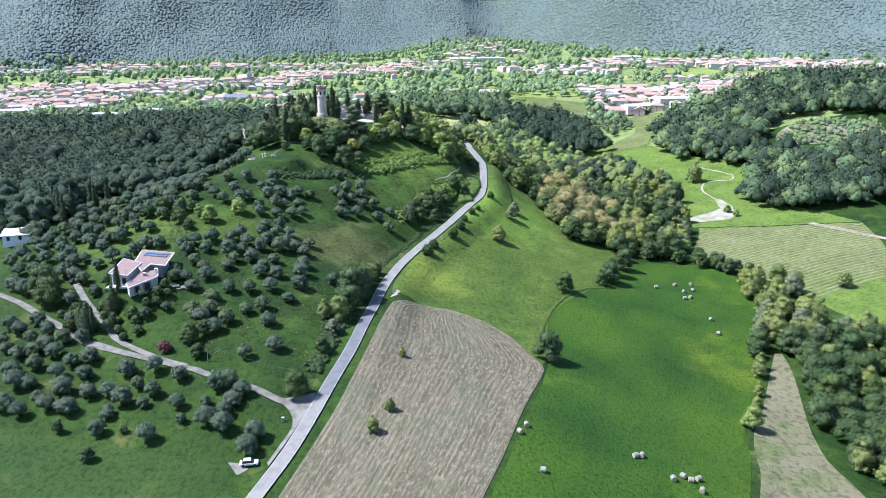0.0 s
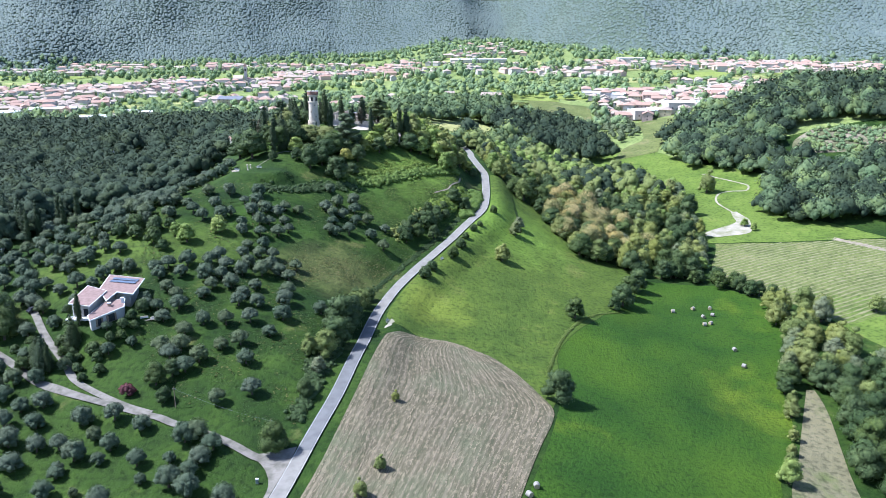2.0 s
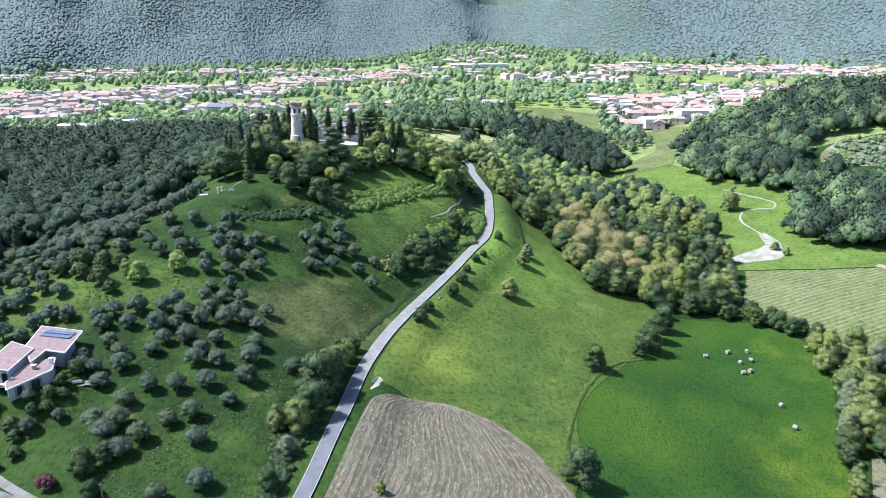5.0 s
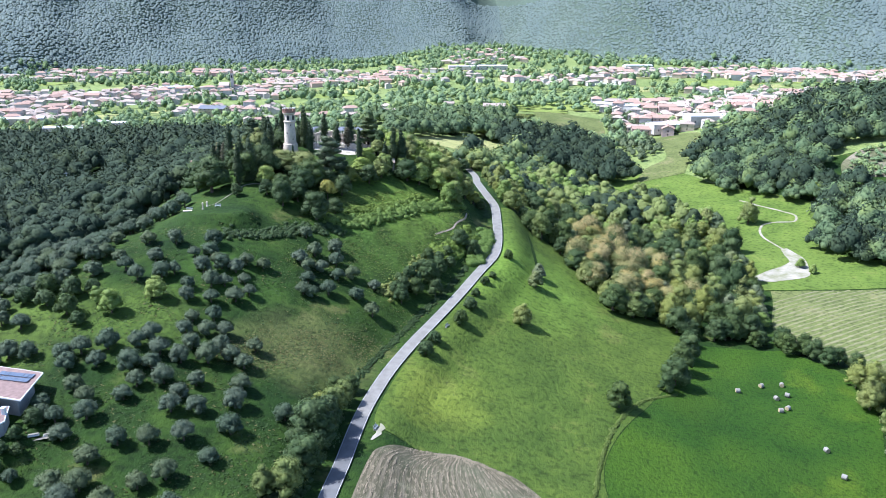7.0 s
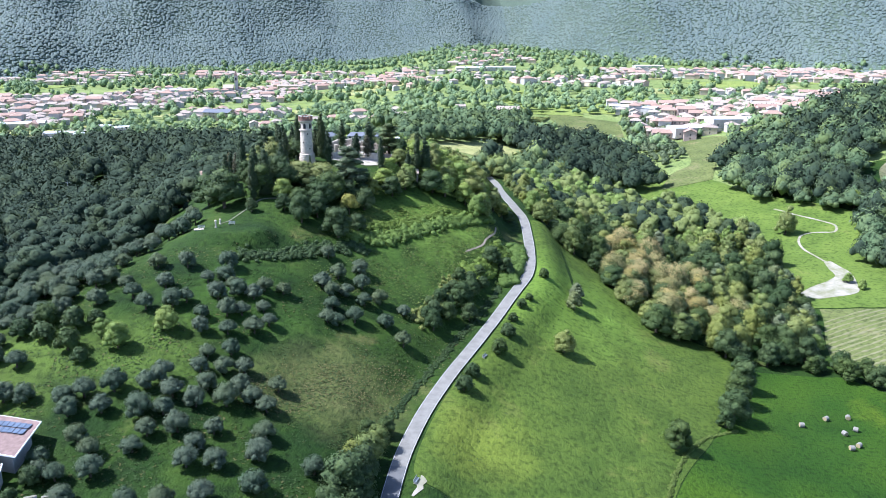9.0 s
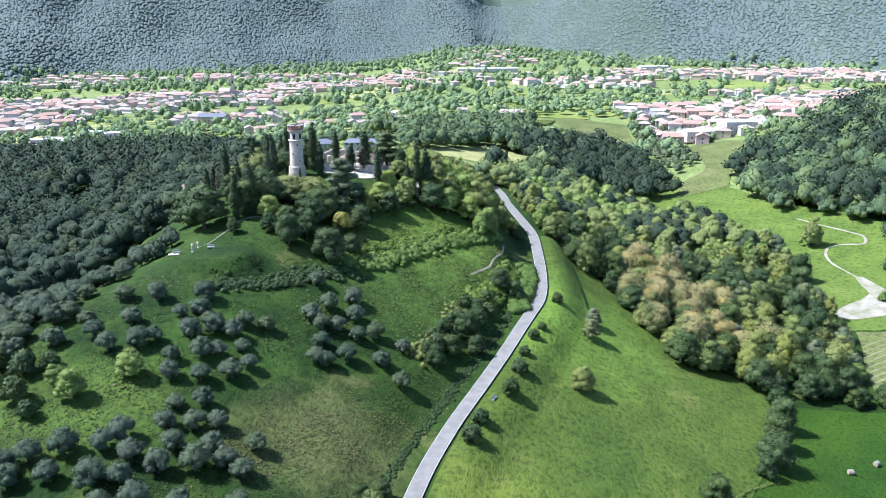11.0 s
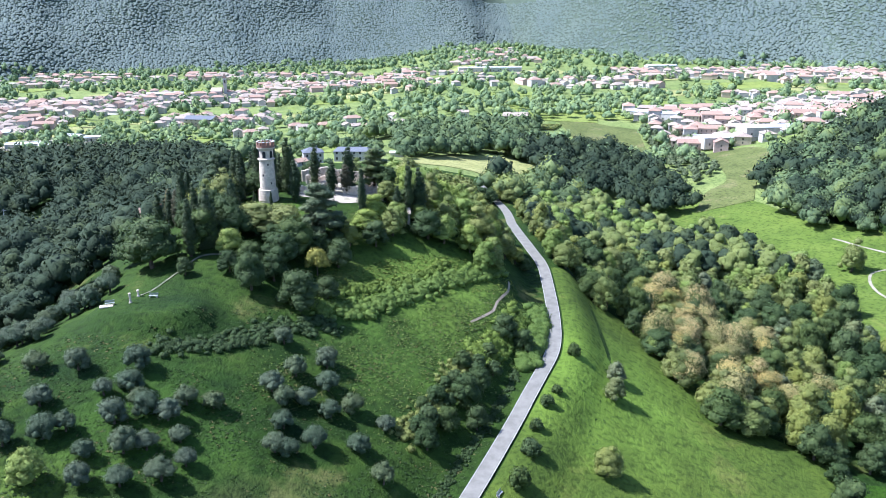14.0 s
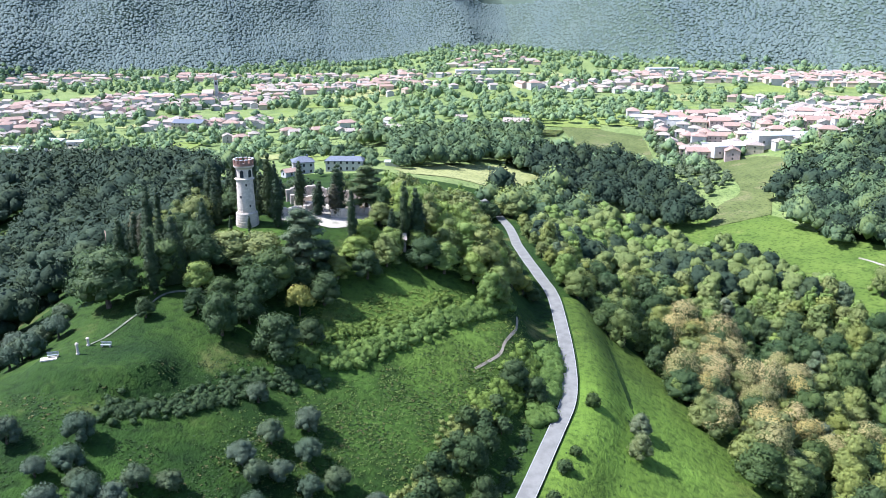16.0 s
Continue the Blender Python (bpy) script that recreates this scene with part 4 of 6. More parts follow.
stand(dark_shrubs, [(-4.5, 273.5, 1.15), (-2.3, 280, 1.1), (5.1, 291.9, 1.05), (8, 301, 1.0), (10, 309, 0.85), (13.3, 317.2, 0.85), (16, 322, 0.6), (22.5, 339.4, 0.75)], tr)
stand(ashes, [(-12.1, 169.7, 0.4), (-15.4, 161, 0.42), (-10.3, 196.2, 0.3)], tr, (0.95, 1.05))
stand(limes, [(85, 189.5, 0.85), (182, 480, 1.2), (190, 473, 1.15), (150, 396, 0.6), (152, 389, 0.5), (26, 402, 1.1), (28, 412, 1.0), (30, 425, 0.9)], tr, (1, 1))
stand(oaks, [(-35.3, 174.1, 0.85), (-31.8, 194.4, 0.55), (-115.7, 217.7, 1.0), (-26.9, 230.5, 1.32), (-27.6, 220.5, 1.1), (-25.4, 237, 0.95), (-64.3, 190.6, 0.5)], tr, (0.95, 1.05))
stand(ashes, [(151, 457, 1.35), (30, 452, 0.9), (-29.5, 213.5, 0.95), (-33.5, 212, 0.6), (-24.6, 243.5, 0.95), (-23.0, 249, 0.75), (-27.5, 242, 0.6), (160.7, 292.7, 0.8)], tr, (0.95, 1.05))
stand(cypresses, [(-94, 215.5, 0.72), (-96.5, 202, 0.62), (-99, 206, 0.5)], tr, (1, 1), stretch=0.02)
stand(cypresses, [(-136, 274, 0.9), (-138.5, 277, 1.0), (-134, 277.5, 0.95), (-141, 280, 1.0), (-128, 283, 0.85), (-130.5, 285.5, 0.95), (-150.4, 288, 1.0), (-153, 291, 0.95), (-147, 290, 0.9), (-144, 284, 0.95), (-157, 296, 0.9), (-125, 287, 0.8)], tr, (0.95, 1.1), stretch=0.05)
stand([plum], [(-74.1, 193.6)], tr, (1, 1))
stand(limes, [(-71.4, 270, 0.75), (-80, 263, 0.8), (-84, 266, 0.7)], tr)
stand(oaks, [(-78, 152.4, 0.42), (-88.7, 161.6, 0.36)], tr, (1, 1))
LOW_GROVE = [(-124, 206), (-104, 194), (-84, 186), (-62, 178), (-46, 170), (-42, 158), (-66, 158), (-86, 163), (-104, 167), (-130, 190)]
taken = np.array([*OLIVES_LOW], float)
more = np.array([s for s in scatter(LOW_GROVE, 7.4, tr) if np.hypot(*(taken - s).T).min() > 3.8])
stand(olives, [tuple(s) for s in more], tr, (0.4, 0.8))
# bushes and dark conifers round the house, and the olive belt on the western flank
stand(oaks, [(-119, 222, 1.15), (-122, 229, 0.9), (-68, 196, 0.7), (-65, 199, 0.55)], tr, (0.95, 1.05))
stand(pines, [(-94.5, 212, 0.85), (-98.5, 203.5, 0.9), (-101, 206, 0.7)], tr, (1, 1))
stand(dark_shrubs, [(-89, 208.5), (-93, 206), (-86, 206), (-96, 209), (-90, 203), (-82, 212), (-103, 209), (-106, 213), (-104, 204), (-110, 212), (-80, 216), (-99, 219), (-101, 224), (-84, 202), (-87, 199), (-91.5, 207.5), (-87.5, 208), (-84.5, 211), (-81.5, 219), (-80.5, 224), (-81, 229), (-82.5, 215), (-94, 209.5), (-98, 213)], tr, (0.6, 1.0))
stand(olives, [(-93, 203, 0.8), (-84, 208, 0.8), (-79, 211, 0.7), (-101, 229, 0.9), (-104, 222, 0.8), (-86, 213, 0.6), (-106, 209, 0.9), (-109, 217, 0.9), (-98, 198.5, 0.8), (-82, 230, 0.8), (-80, 226, 0.7)], tr)
FLANK = [(-113, 276), (-118, 298), (-110, 312), (-100, 330), (-92, 344), (-84, 344), (-82, 330), (-85, 318), (-90, 302), (-93, 288), (-98, 275), (-106, 262)]
stand(olives, [tuple(s) for s in scatter(FLANK, 4.7, tr)], tr, (0.75, 1.05))
GROVE_WEST = [(-150, 262), (-128, 232), (-112, 236), (-104, 258), (-114, 274), (-116, 292), (-130, 286)]
taken = np.array([*OLIVES_WEST, *OLIVES_HOUSE, *OLIVES_HILL, *OLIVES_MID], float)
more = np.array([s for s in scatter(GROVE_WEST, 5.4, tr) if np.hypot(*(taken - s).T).min() > 4.2])
stand(olives, [tuple(s) for s in more], tr, (0.85, 1.15))
SLOPE_SCRUB = [(-15, 301), (-7, 308), (1, 321), (5, 335), (-2, 330), (-12, 312), (-20, 296)]
stand(dark_shrubs, [tuple(s) for s in scatter(SLOPE_SCRUB, 4.5, tr)], tr, (0.7, 1.2))
stand(oaks, [(-22, 254.5, 0.6), (-25.6, 252.5, 0.5), (-4, 315, 0.75), (6, 341, 0.85), (10.5, 340, 0.75), (-8, 306, 0.7), (-12, 299, 0.6), (-2, 309, 0.6), (-1, 320, 0.65)], tr, (0.9, 1.1))
stand(dark_shrubs, [(-92, 270), (-97, 266), (-88, 272), (-99, 272), (-86, 258), (-103, 268), (-90, 262)], tr, (1.0, 1.5))

# ---- castle hill ----
NOMINAL = {"oak": (oaks, 8.4, 9.5), "ash": (ashes, 7.6, 9.0), "lime": (limes, 7.0, 8.0), "cypress": (cypresses, 2.4, 13.0), "rust": ([rusty], 2.4, 13.0), "cedar": (cedars, 11.0, 13.5), "pine": (pines, 6.6, 10.0), "yellow": (yellows, 5.2, 5.0), "silver": (silvers, 7.0, 8.0)}


def plant(kind, x, y, wide, high):
    """One tree of a given spread and height."""
    kinds, w, h = NOMINAL[kind]
    k = wide / w
    copy_thing(kinds[tr.integers(len(kinds))], pose(x, y, ground_at(x, y), 0, 0, tr.uniform(0, 360)) @ Matrix.Diagonal((k, k, high / h, 1)))


for row in (("oak", -75.5, 338.5, 13.3, 13.0), ("oak", -83, 348, 11, 11), ("cypress", -75.8, 364.1, 2.8, 16.5), ("cypress", -67.5, 341.5, 2.8, 14.0), ("rust", -82.2, 371.7, 2.6, 10.5), ("rust", -79.1, 368.3, 2.6, 10), ("pine", -64.7, 347, 7, 14.9), ("cedar", -74, 393, 11, 14), ("lime", -58.7, 343, 6.7, 6.6), ("ash", -55, 354.5, 12, 8.6), ("ash", -48.5, 355.5, 11.5, 8.4), ("oak", -46.5, 341, 10, 10), ("oak", -51, 329.5, 7.6, 10.3), ("oak", -40, 327.5, 9.8, 10.1), ("cedar", -39.1, 356, 13.5, 15), ("yellow", -38.3, 341.5, 6, 7)):
    plant(*row)
for row in (("lime", -27.7, 372, 8, 7), ("oak", -26, 359.5, 7.5, 7.5), ("ash", -32.2, 356.5, 6.5, 6), ("cedar", -28.6, 394, 12, 13), ("oak", -12.9, 371, 10, 9.4), ("cypress", -72, 386, 3, 13.2), ("cypress", -70.7, 398.5, 2.8, 13.7), ("cypress", -66.6, 388.7, 2.5, 12.9), ("cypress", -63.5, 389.7, 3, 12), ("cypress", -60.6, 384, 2.9, 15.8), ("cypress", -51.8, 381.4, 3.4, 15.8), ("cypress", -48.6, 374.6, 3, 11.6), ("cypress", -40, 384.1, 3.2, 9), ("cypress", -35.7, 389.3, 4.2, 12.6), ("rust", -36.1, 385.1, 3.2, 8.3), ("cypress", -30.2, 369.5, 2.4, 14.2)):
    plant(*row)
for row in (("cypress", -18.1, 379, 2.8, 16.5), ("cypress", -15.2, 380.1, 3.7, 15.5), ("cypress", -45.5, 389, 3, 12.5), ("cypress", -66, 379, 2.6, 12), ("cypress", -69, 352, 2.8, 14), ("cypress", -77.5, 367, 2.6, 12), ("pine", -62, 360, 6.5, 12.5), ("oak", -68.5, 358, 9, 11), ("cypress", -18.9, 372.5, 1.3, 6.2), ("oak", -61, 352, 9, 11), ("lime", -8.5, 372, 9, 8.4), ("lime", -2.9, 384, 11, 11.5), ("ash", 1.7, 381, 11, 11.4), ("oak", -34, 347, 7.5, 7.5), ("ash", -22, 366, 8, 8), ("lime", -19, 390, 11, 10), ("lime", -10, 392, 12, 10.5), ("lime", -14, 402, 12, 11), ("ash", -68, 376, 9, 10), ("cypress", -58.9, 370.6, 0.9, 4.2), ("cypress", -54.3, 369.8, 0.9, 4.6), ("oak", -66, 346, 10, 10.5), ("oak", -59, 350, 9, 9.5), ("oak", -44.5, 347, 11, 11), ("oak", -53, 339, 7, 7), ("oak", -47, 335, 7, 8), ("oak", -35, 334, 6, 6.5), ("oak", -66, 332, 4, 4.5), ("oak", -57, 335, 5.5, 5.5)):
    plant(*row)

for row in (("ash", 12.5, 388, 6.5, 6.0), ("oak", 15.5, 388.5, 5.0, 4.8), ("ash", 10, 393, 7, 6.5), ("ash", 9, 401, 7, 7), ("lime", 11, 409, 6, 5.5), ("oak", 12, 503, 9, 8), ("ash", 17, 510, 9, 8.5), ("oak", 8, 497, 8, 8), ("ash", 21, 506, 8, 7)):
    plant(*row)

CASTLE_WOOD = [(-86, 344), (-66, 350), (-50, 346), (-36, 352), (-22, 370), (-12, 382), (-20, 398), (-34, 408), (-60, 412), (-78, 402), (-86, 380)]
for x, y in scatter(CASTLE_WOOD, 6.6, tr):
    front = y < 376 and -63 < x + (376 - y) * 0.16 < -49
    if ((x + 56.5) / 8.5) ** 2 + ((y - 372) / 9.5) ** 2 < 1 or (-52 < x < -26 and 372 < y < 404):
        continue
    pool = (("oak", 7, 7.2), ("pine", 4.5, 9.5), ("cypress", 2.5, 11.5), ("oak", 8, 8.2), ("cypress", 2.6, 12.5), ("ash", 6.5, 6.6)) if x < -30 else (("ash", 7, 7.2), ("lime", 6.5, 6.6), ("oak", 7, 7.5), ("lime", 7, 7.0), ("oak", 8, 8.2), ("cypress", 2.4, 10.5))
    kind, w, h = pool[tr.integers(6)]
    if front or (-52 < x + (376 - y) * 0.14 < -30 and y < 382):
        if y > 362:
            continue
        kind, w, h = "oak", 6, 4.6
    plant(kind, x, y, w * tr.uniform(0.85, 1.2), h * tr.uniform(0.85, 1.2))

# ---- woods near enough to count ----
VALLEY = [(29, 390), (37, 381), (47, 375), (52, 352), (56, 334), (71, 337), (80, 330), (100, 328), (112, 336), (118, 352), (123, 380), (127, 398), (130, 412), (138, 446), (128, 474), (113, 502), (96, 506), (93, 530), (66, 545), (40, 520), (27, 480), (25, 430)]
spots = scatter(VALLEY, 6.8, tr, jitter=0.5)
VALLEY_REAR = spots[spots[:, 1] > 452]
spots = spots[spots[:, 1] <= 452]
bloom_zone = np.exp(-(((spots[:, 0] - 68) / 24) ** 2 + ((spots[:, 1] - 374) / 34) ** 2)) > tr.uniform(0.2, 1.1, len(spots))
stand(chestnuts, [tuple(s) for s in spots[bloom_zone]], tr, (1.0, 1.35))
rest = spots[~bloom_zone]
pick = np.minimum(tr.random(len(rest)) * 0.96 + 0.2 * (rest[:, 1] > 425), 0.999)
stand(oaks, [tuple(s) for s in rest[pick < 0.34]], tr, (0.7, 1.35), stretch=0.22, beyond=far_oaks)
stand(ashes, [tuple(s) for s in rest[(pick >= 0.34) & (pick < 0.80)]], tr, (0.65, 1.3), stretch=0.25, beyond=far_ashes)
stand(silvers, [tuple(s) for s in rest[(pick >= 0.80) & (pick < 0.86)]], tr, (0.8, 1.2), stretch=0.22)
stand(limes, [tuple(s) for s in rest[pick >= 0.86]], tr, (0.7, 1.2), stretch=0.25, beyond=far_limes)

stand(oaks, [(107.5, 243, 1.0), (104, 237, 0.7)], tr, (0.95, 1.05), beyond=far_oaks)
stand(ashes, [(100.5, 224, 0.65), (102.5, 229, 0.6), (96, 212, 0.45), (89.5, 199, 0.4), (92, 204, 0.4)], tr, (0.95, 1.05), beyond=far_ashes)
EDGE_WOOD = [(-150, 262), (-130, 294), (-114, 312), (-106, 338), (-101, 358), (-97, 390), (-86, 415), (-100, 438), (-150, 428), (-182, 390), (-186, 300), (-172, 262)]
HEDGE = [(76, 316), (84, 322), (100, 324), (114, 318), (124, 304), (130, 309), (120, 322), (106, 332), (84, 330)]
stand(oaks, [tuple(s) for s in scatter(HEDGE, 5.4, tr)], tr, (0.55, 0.85), beyond=far_oaks)
BELT = [(122, 300), (115, 268), (109, 247), (118, 240), (115, 230), (111, 214), (107, 196), (106, 180), (107, 165), (108, 146), (130, 146), (165, 200), (150, 240), (138, 262), (140, 285), (134, 305)]
spots = scatter(BELT, 7.2, tr)
pick = tr.random(len(spots))
pale = (spots[:, 1] > 244) & (pick < 0.75)
stand(silvers, [tuple(s) for s in spots[pale & (pick < 0.22)]], tr, (0.9, 1.2))
stand(ashes, [tuple(s) for s in spots[pale & (pick >= 0.22)]], tr, (0.9, 1.25))
stand(oaks, [tuple(s) for s in spots[~pale & (pick < 0.85)]], tr, (0.85, 1.25))
stand(ashes, [tuple(s) for s in spots[~pale & (pick >= 0.85)]], tr, (0.8, 1.15))

spots = scatter([(-30, 500), (-28, 440), (-20, 402), (-10, 384), (-2, 364), (7, 366), (10, 384), (7, 402), (3.5, 420), (3, 450), (4, 500)], 6.8, tr)
pick = tr.random(len(spots))
stand(limes, [tuple(s) for s in spots[pick < 0.55]], tr, (0.85, 1.2), beyond=far_limes)
stand(ashes, [tuple(s) for s in spots[pick >= 0.55]], tr, (0.85, 1.2), beyond=far_ashes)
stand(ashes, [tuple(s) for s in scatter([(22.5, 425), (22, 495), (32, 495), (32, 395), (26, 392)], 6.5, tr)], tr, (0.5, 0.8), beyond=far_ashes)

for m in masters:
    remove_thing(m)

# ---- far woods ----
wr = np.random.default_rng(23)


def mixed_wood(name, spots, label, dark, green, rich=False):
    """A wood of dark, mid-green and pale crowns; the nearer crowns have finer foliage."""
    pick, near_ = wr.random(len(spots)), spots[:, 1] < 540
    pick = pick + 0.25 * waves(spots[:, 0], spots[:, 1], 90, 51)
    for sel, m in ((pick < dark, NEAR_WOODS), ((pick >= dark) & (pick < green), WOODS), (pick >= green, PALE_WOODS)):
        if rich:
            if sel.sum() > 3:
                woods(name, spots[sel], (8.5, 12.5), 800, 0.038, {NEAR_WOODS: NEAR_WOODS, WOODS: ASH, PALE_WOODS: LIME}[m], label, "wood", wr, (0.85, 1.25), rich=True)
            continue
        for part_, n, s in ((near_, 340, 0.052), (~near_, 150, 0.08)):
            if (sel & part_).sum() > 3:
                woods(name, spots[sel & part_], (8, 14.5), n, s, m, label, "wood", wr)


LEFT_WOODS = [(-150, 262), (-130, 294), (-114, 312), (-104, 338), (-98, 358), (-94, 390), (-80, 420), (-60, 450), (-40, 500), (-110, 540), (-130, 600), (-150, 650), (-225, 690), (-300, 680), (-520, 680), (-560, 420), (-420, 300), (-230, 235)]
HOUSE_GAP = [(-112, 545), (-100, 470), (-52, 462), (-36, 500), (-28, 560), (-45, 650), (-60, 695), (-104, 690), (-112, 600)]
OPEN_LEFT = [(-204, 490), (-200, 508), (-194, 536), (-186, 532), (-178, 512), (-175, 486), (-188, 480)]
mixed_wood("edge_wood", scatter(EDGE_WOOD, 7.6, wr, [OPEN_LEFT], jitter=0.5), "dark green wood beside the olive grove", 1.16, 1.3, True)
mixed_wood("valley_wood", VALLEY_REAR, "green mixed wood below the ridge road", 0.3, 0.7, True)
mixed_wood("oak_wood", scatter(LEFT_WOODS, 7.6, wr, [OPEN_LEFT, HOUSE_GAP, EDGE_WOOD]), "dark green mixed wood covering the slope", 1.12, 1.3)
BARE = [(206, 490), (214, 514), (232, 526), (262, 522), (290, 505), (290, 470), (262, 460), (232, 462), (214, 474)]
RIGHT_HILL = [(184, 470), (183, 452), (173, 441), (161, 426), (163, 404), (170, 397), (187, 390), (215, 386), (330, 372), (560, 420), (620, 700), (420, 760), (300, 690), (255, 648), (215, 622), (184, 606), (158, 573), (146, 545), (146, 521), (154, 500), (168, 486)]
mixed_wood("hill_wood", scatter(RIGHT_HILL, 7.6, wr, [BARE]), "dark green broadleaf wood on the hill", 0.6, 1.16)
MID_WOOD = [(36, 640), (60, 655), (88, 680), (112, 640), (116, 592), (119, 545), (96, 538), (70, 560), (42, 570)]
MIDDLE = [(-110, 560), (-40, 520), (-25, 570), (20, 620), (45, 590), (40, 650), (58, 700), (68, 745), (20, 745), (-60, 720), (-140, 660)]
BRIGHT_FIELD = [(85, 690), (82, 800), (138, 752), (131, 700), (121, 648)]
MEADOW_TOP = [(-35, 575), (-2, 600), (28, 612), (40, 596), (20, 560), (-10, 548)]
patchy = lambda s: s[(waves(s[:, 0], s[:, 1], 120, 31) > -0.2) | (s[:, 1] < 580)]
woods("valley_wood", patchy(scatter(MIDDLE, 8.0, wr, [MEADOW_TOP, HOUSE_GAP, BRIGHT_FIELD])), (8, 13), 170, 0.08, WOODS, "green wood between the ridge and the town", "wood", wr)
mixed_wood("ridge_wood", scatter([(14, 506), (40, 516), (70, 546), (64, 566), (42, 573), (28, 556), (12, 540)], 7.4, wr), "green mixed wood along the ridge", 0.3, 0.75)
woods("valley_wood", scatter(MID_WOOD, 8.0, wr), (8, 13), 170, 0.08, NEAR_WOODS, "dark green wood on the valley side", "wood", wr)
woods("olive_slope", scatter([(123, 640), (138, 745), (170, 768), (158, 690), (148, 604), (129, 580)], 6.0, wr), (4, 6), 120, 0.09, OLIVE, "far grey-green olive trees on a slope", "wood", wr)
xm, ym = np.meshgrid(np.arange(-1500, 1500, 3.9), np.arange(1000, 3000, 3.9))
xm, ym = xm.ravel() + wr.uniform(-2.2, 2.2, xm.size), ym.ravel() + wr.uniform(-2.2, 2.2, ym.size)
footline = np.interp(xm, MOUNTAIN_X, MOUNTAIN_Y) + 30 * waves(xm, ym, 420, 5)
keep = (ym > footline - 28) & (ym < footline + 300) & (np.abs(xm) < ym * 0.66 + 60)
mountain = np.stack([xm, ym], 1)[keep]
woods("mountain_wood", mountain, (2.6, 5.8), 0, 0, HAZED_SLOPES, "wood over the whole mountain side with haze in its blue-green", "wood", wr, (0.55, 0.9), up=1.2)


# ---- buildings and things on and round the hill ----
def prism(bm, poly, z0, z1):
    """An upright solid over an outline; z0 and z1 may be a number or one for each corner."""
    n = len(poly)
    lo = [bm.verts.new((x, y, z0 if isinstance(z0, (int, float)) else z0[k])) for k, (x, y) in enumerate(poly)]
    hi = [bm.verts.new((x, y, z1 if isinstance(z1, (int, float)) else z1[k])) for k, (x, y) in enumerate(poly)]
    for k in range(n):
        bm.faces.new((lo[k], lo[(k + 1) % n], hi[(k + 1) % n], hi[k]))
    bm.faces.new(lo[::-1])
    bm.faces.new(hi)
    bmesh.ops.recalc_face_normals(bm, faces=bm.faces[:])
    return bm


def shrink(poly, d):
    """The outline moved inwards by d."""
    p = np.array(poly, float)
    area = np.sum(p[:, 0] * np.roll(p[:, 1], -1) - np.roll(p[:, 0], -1) * p[:, 1])
    side = 1 if area > 0 else -1
    out = []
    for k in range(len(p)):
        e0, e1 = unit(p[k] - p[k - 1]), unit(p[(k + 1) % len(p)] - p[k])
        n0, n1 = np.array([-e0[1], e0[0]]) * side, np.array([-e1[1], e1[0]]) * side
        out.append(tuple(p[k] + (n0 + n1) * d / max(0.3, 1 + n0 @ n1)))
    return out


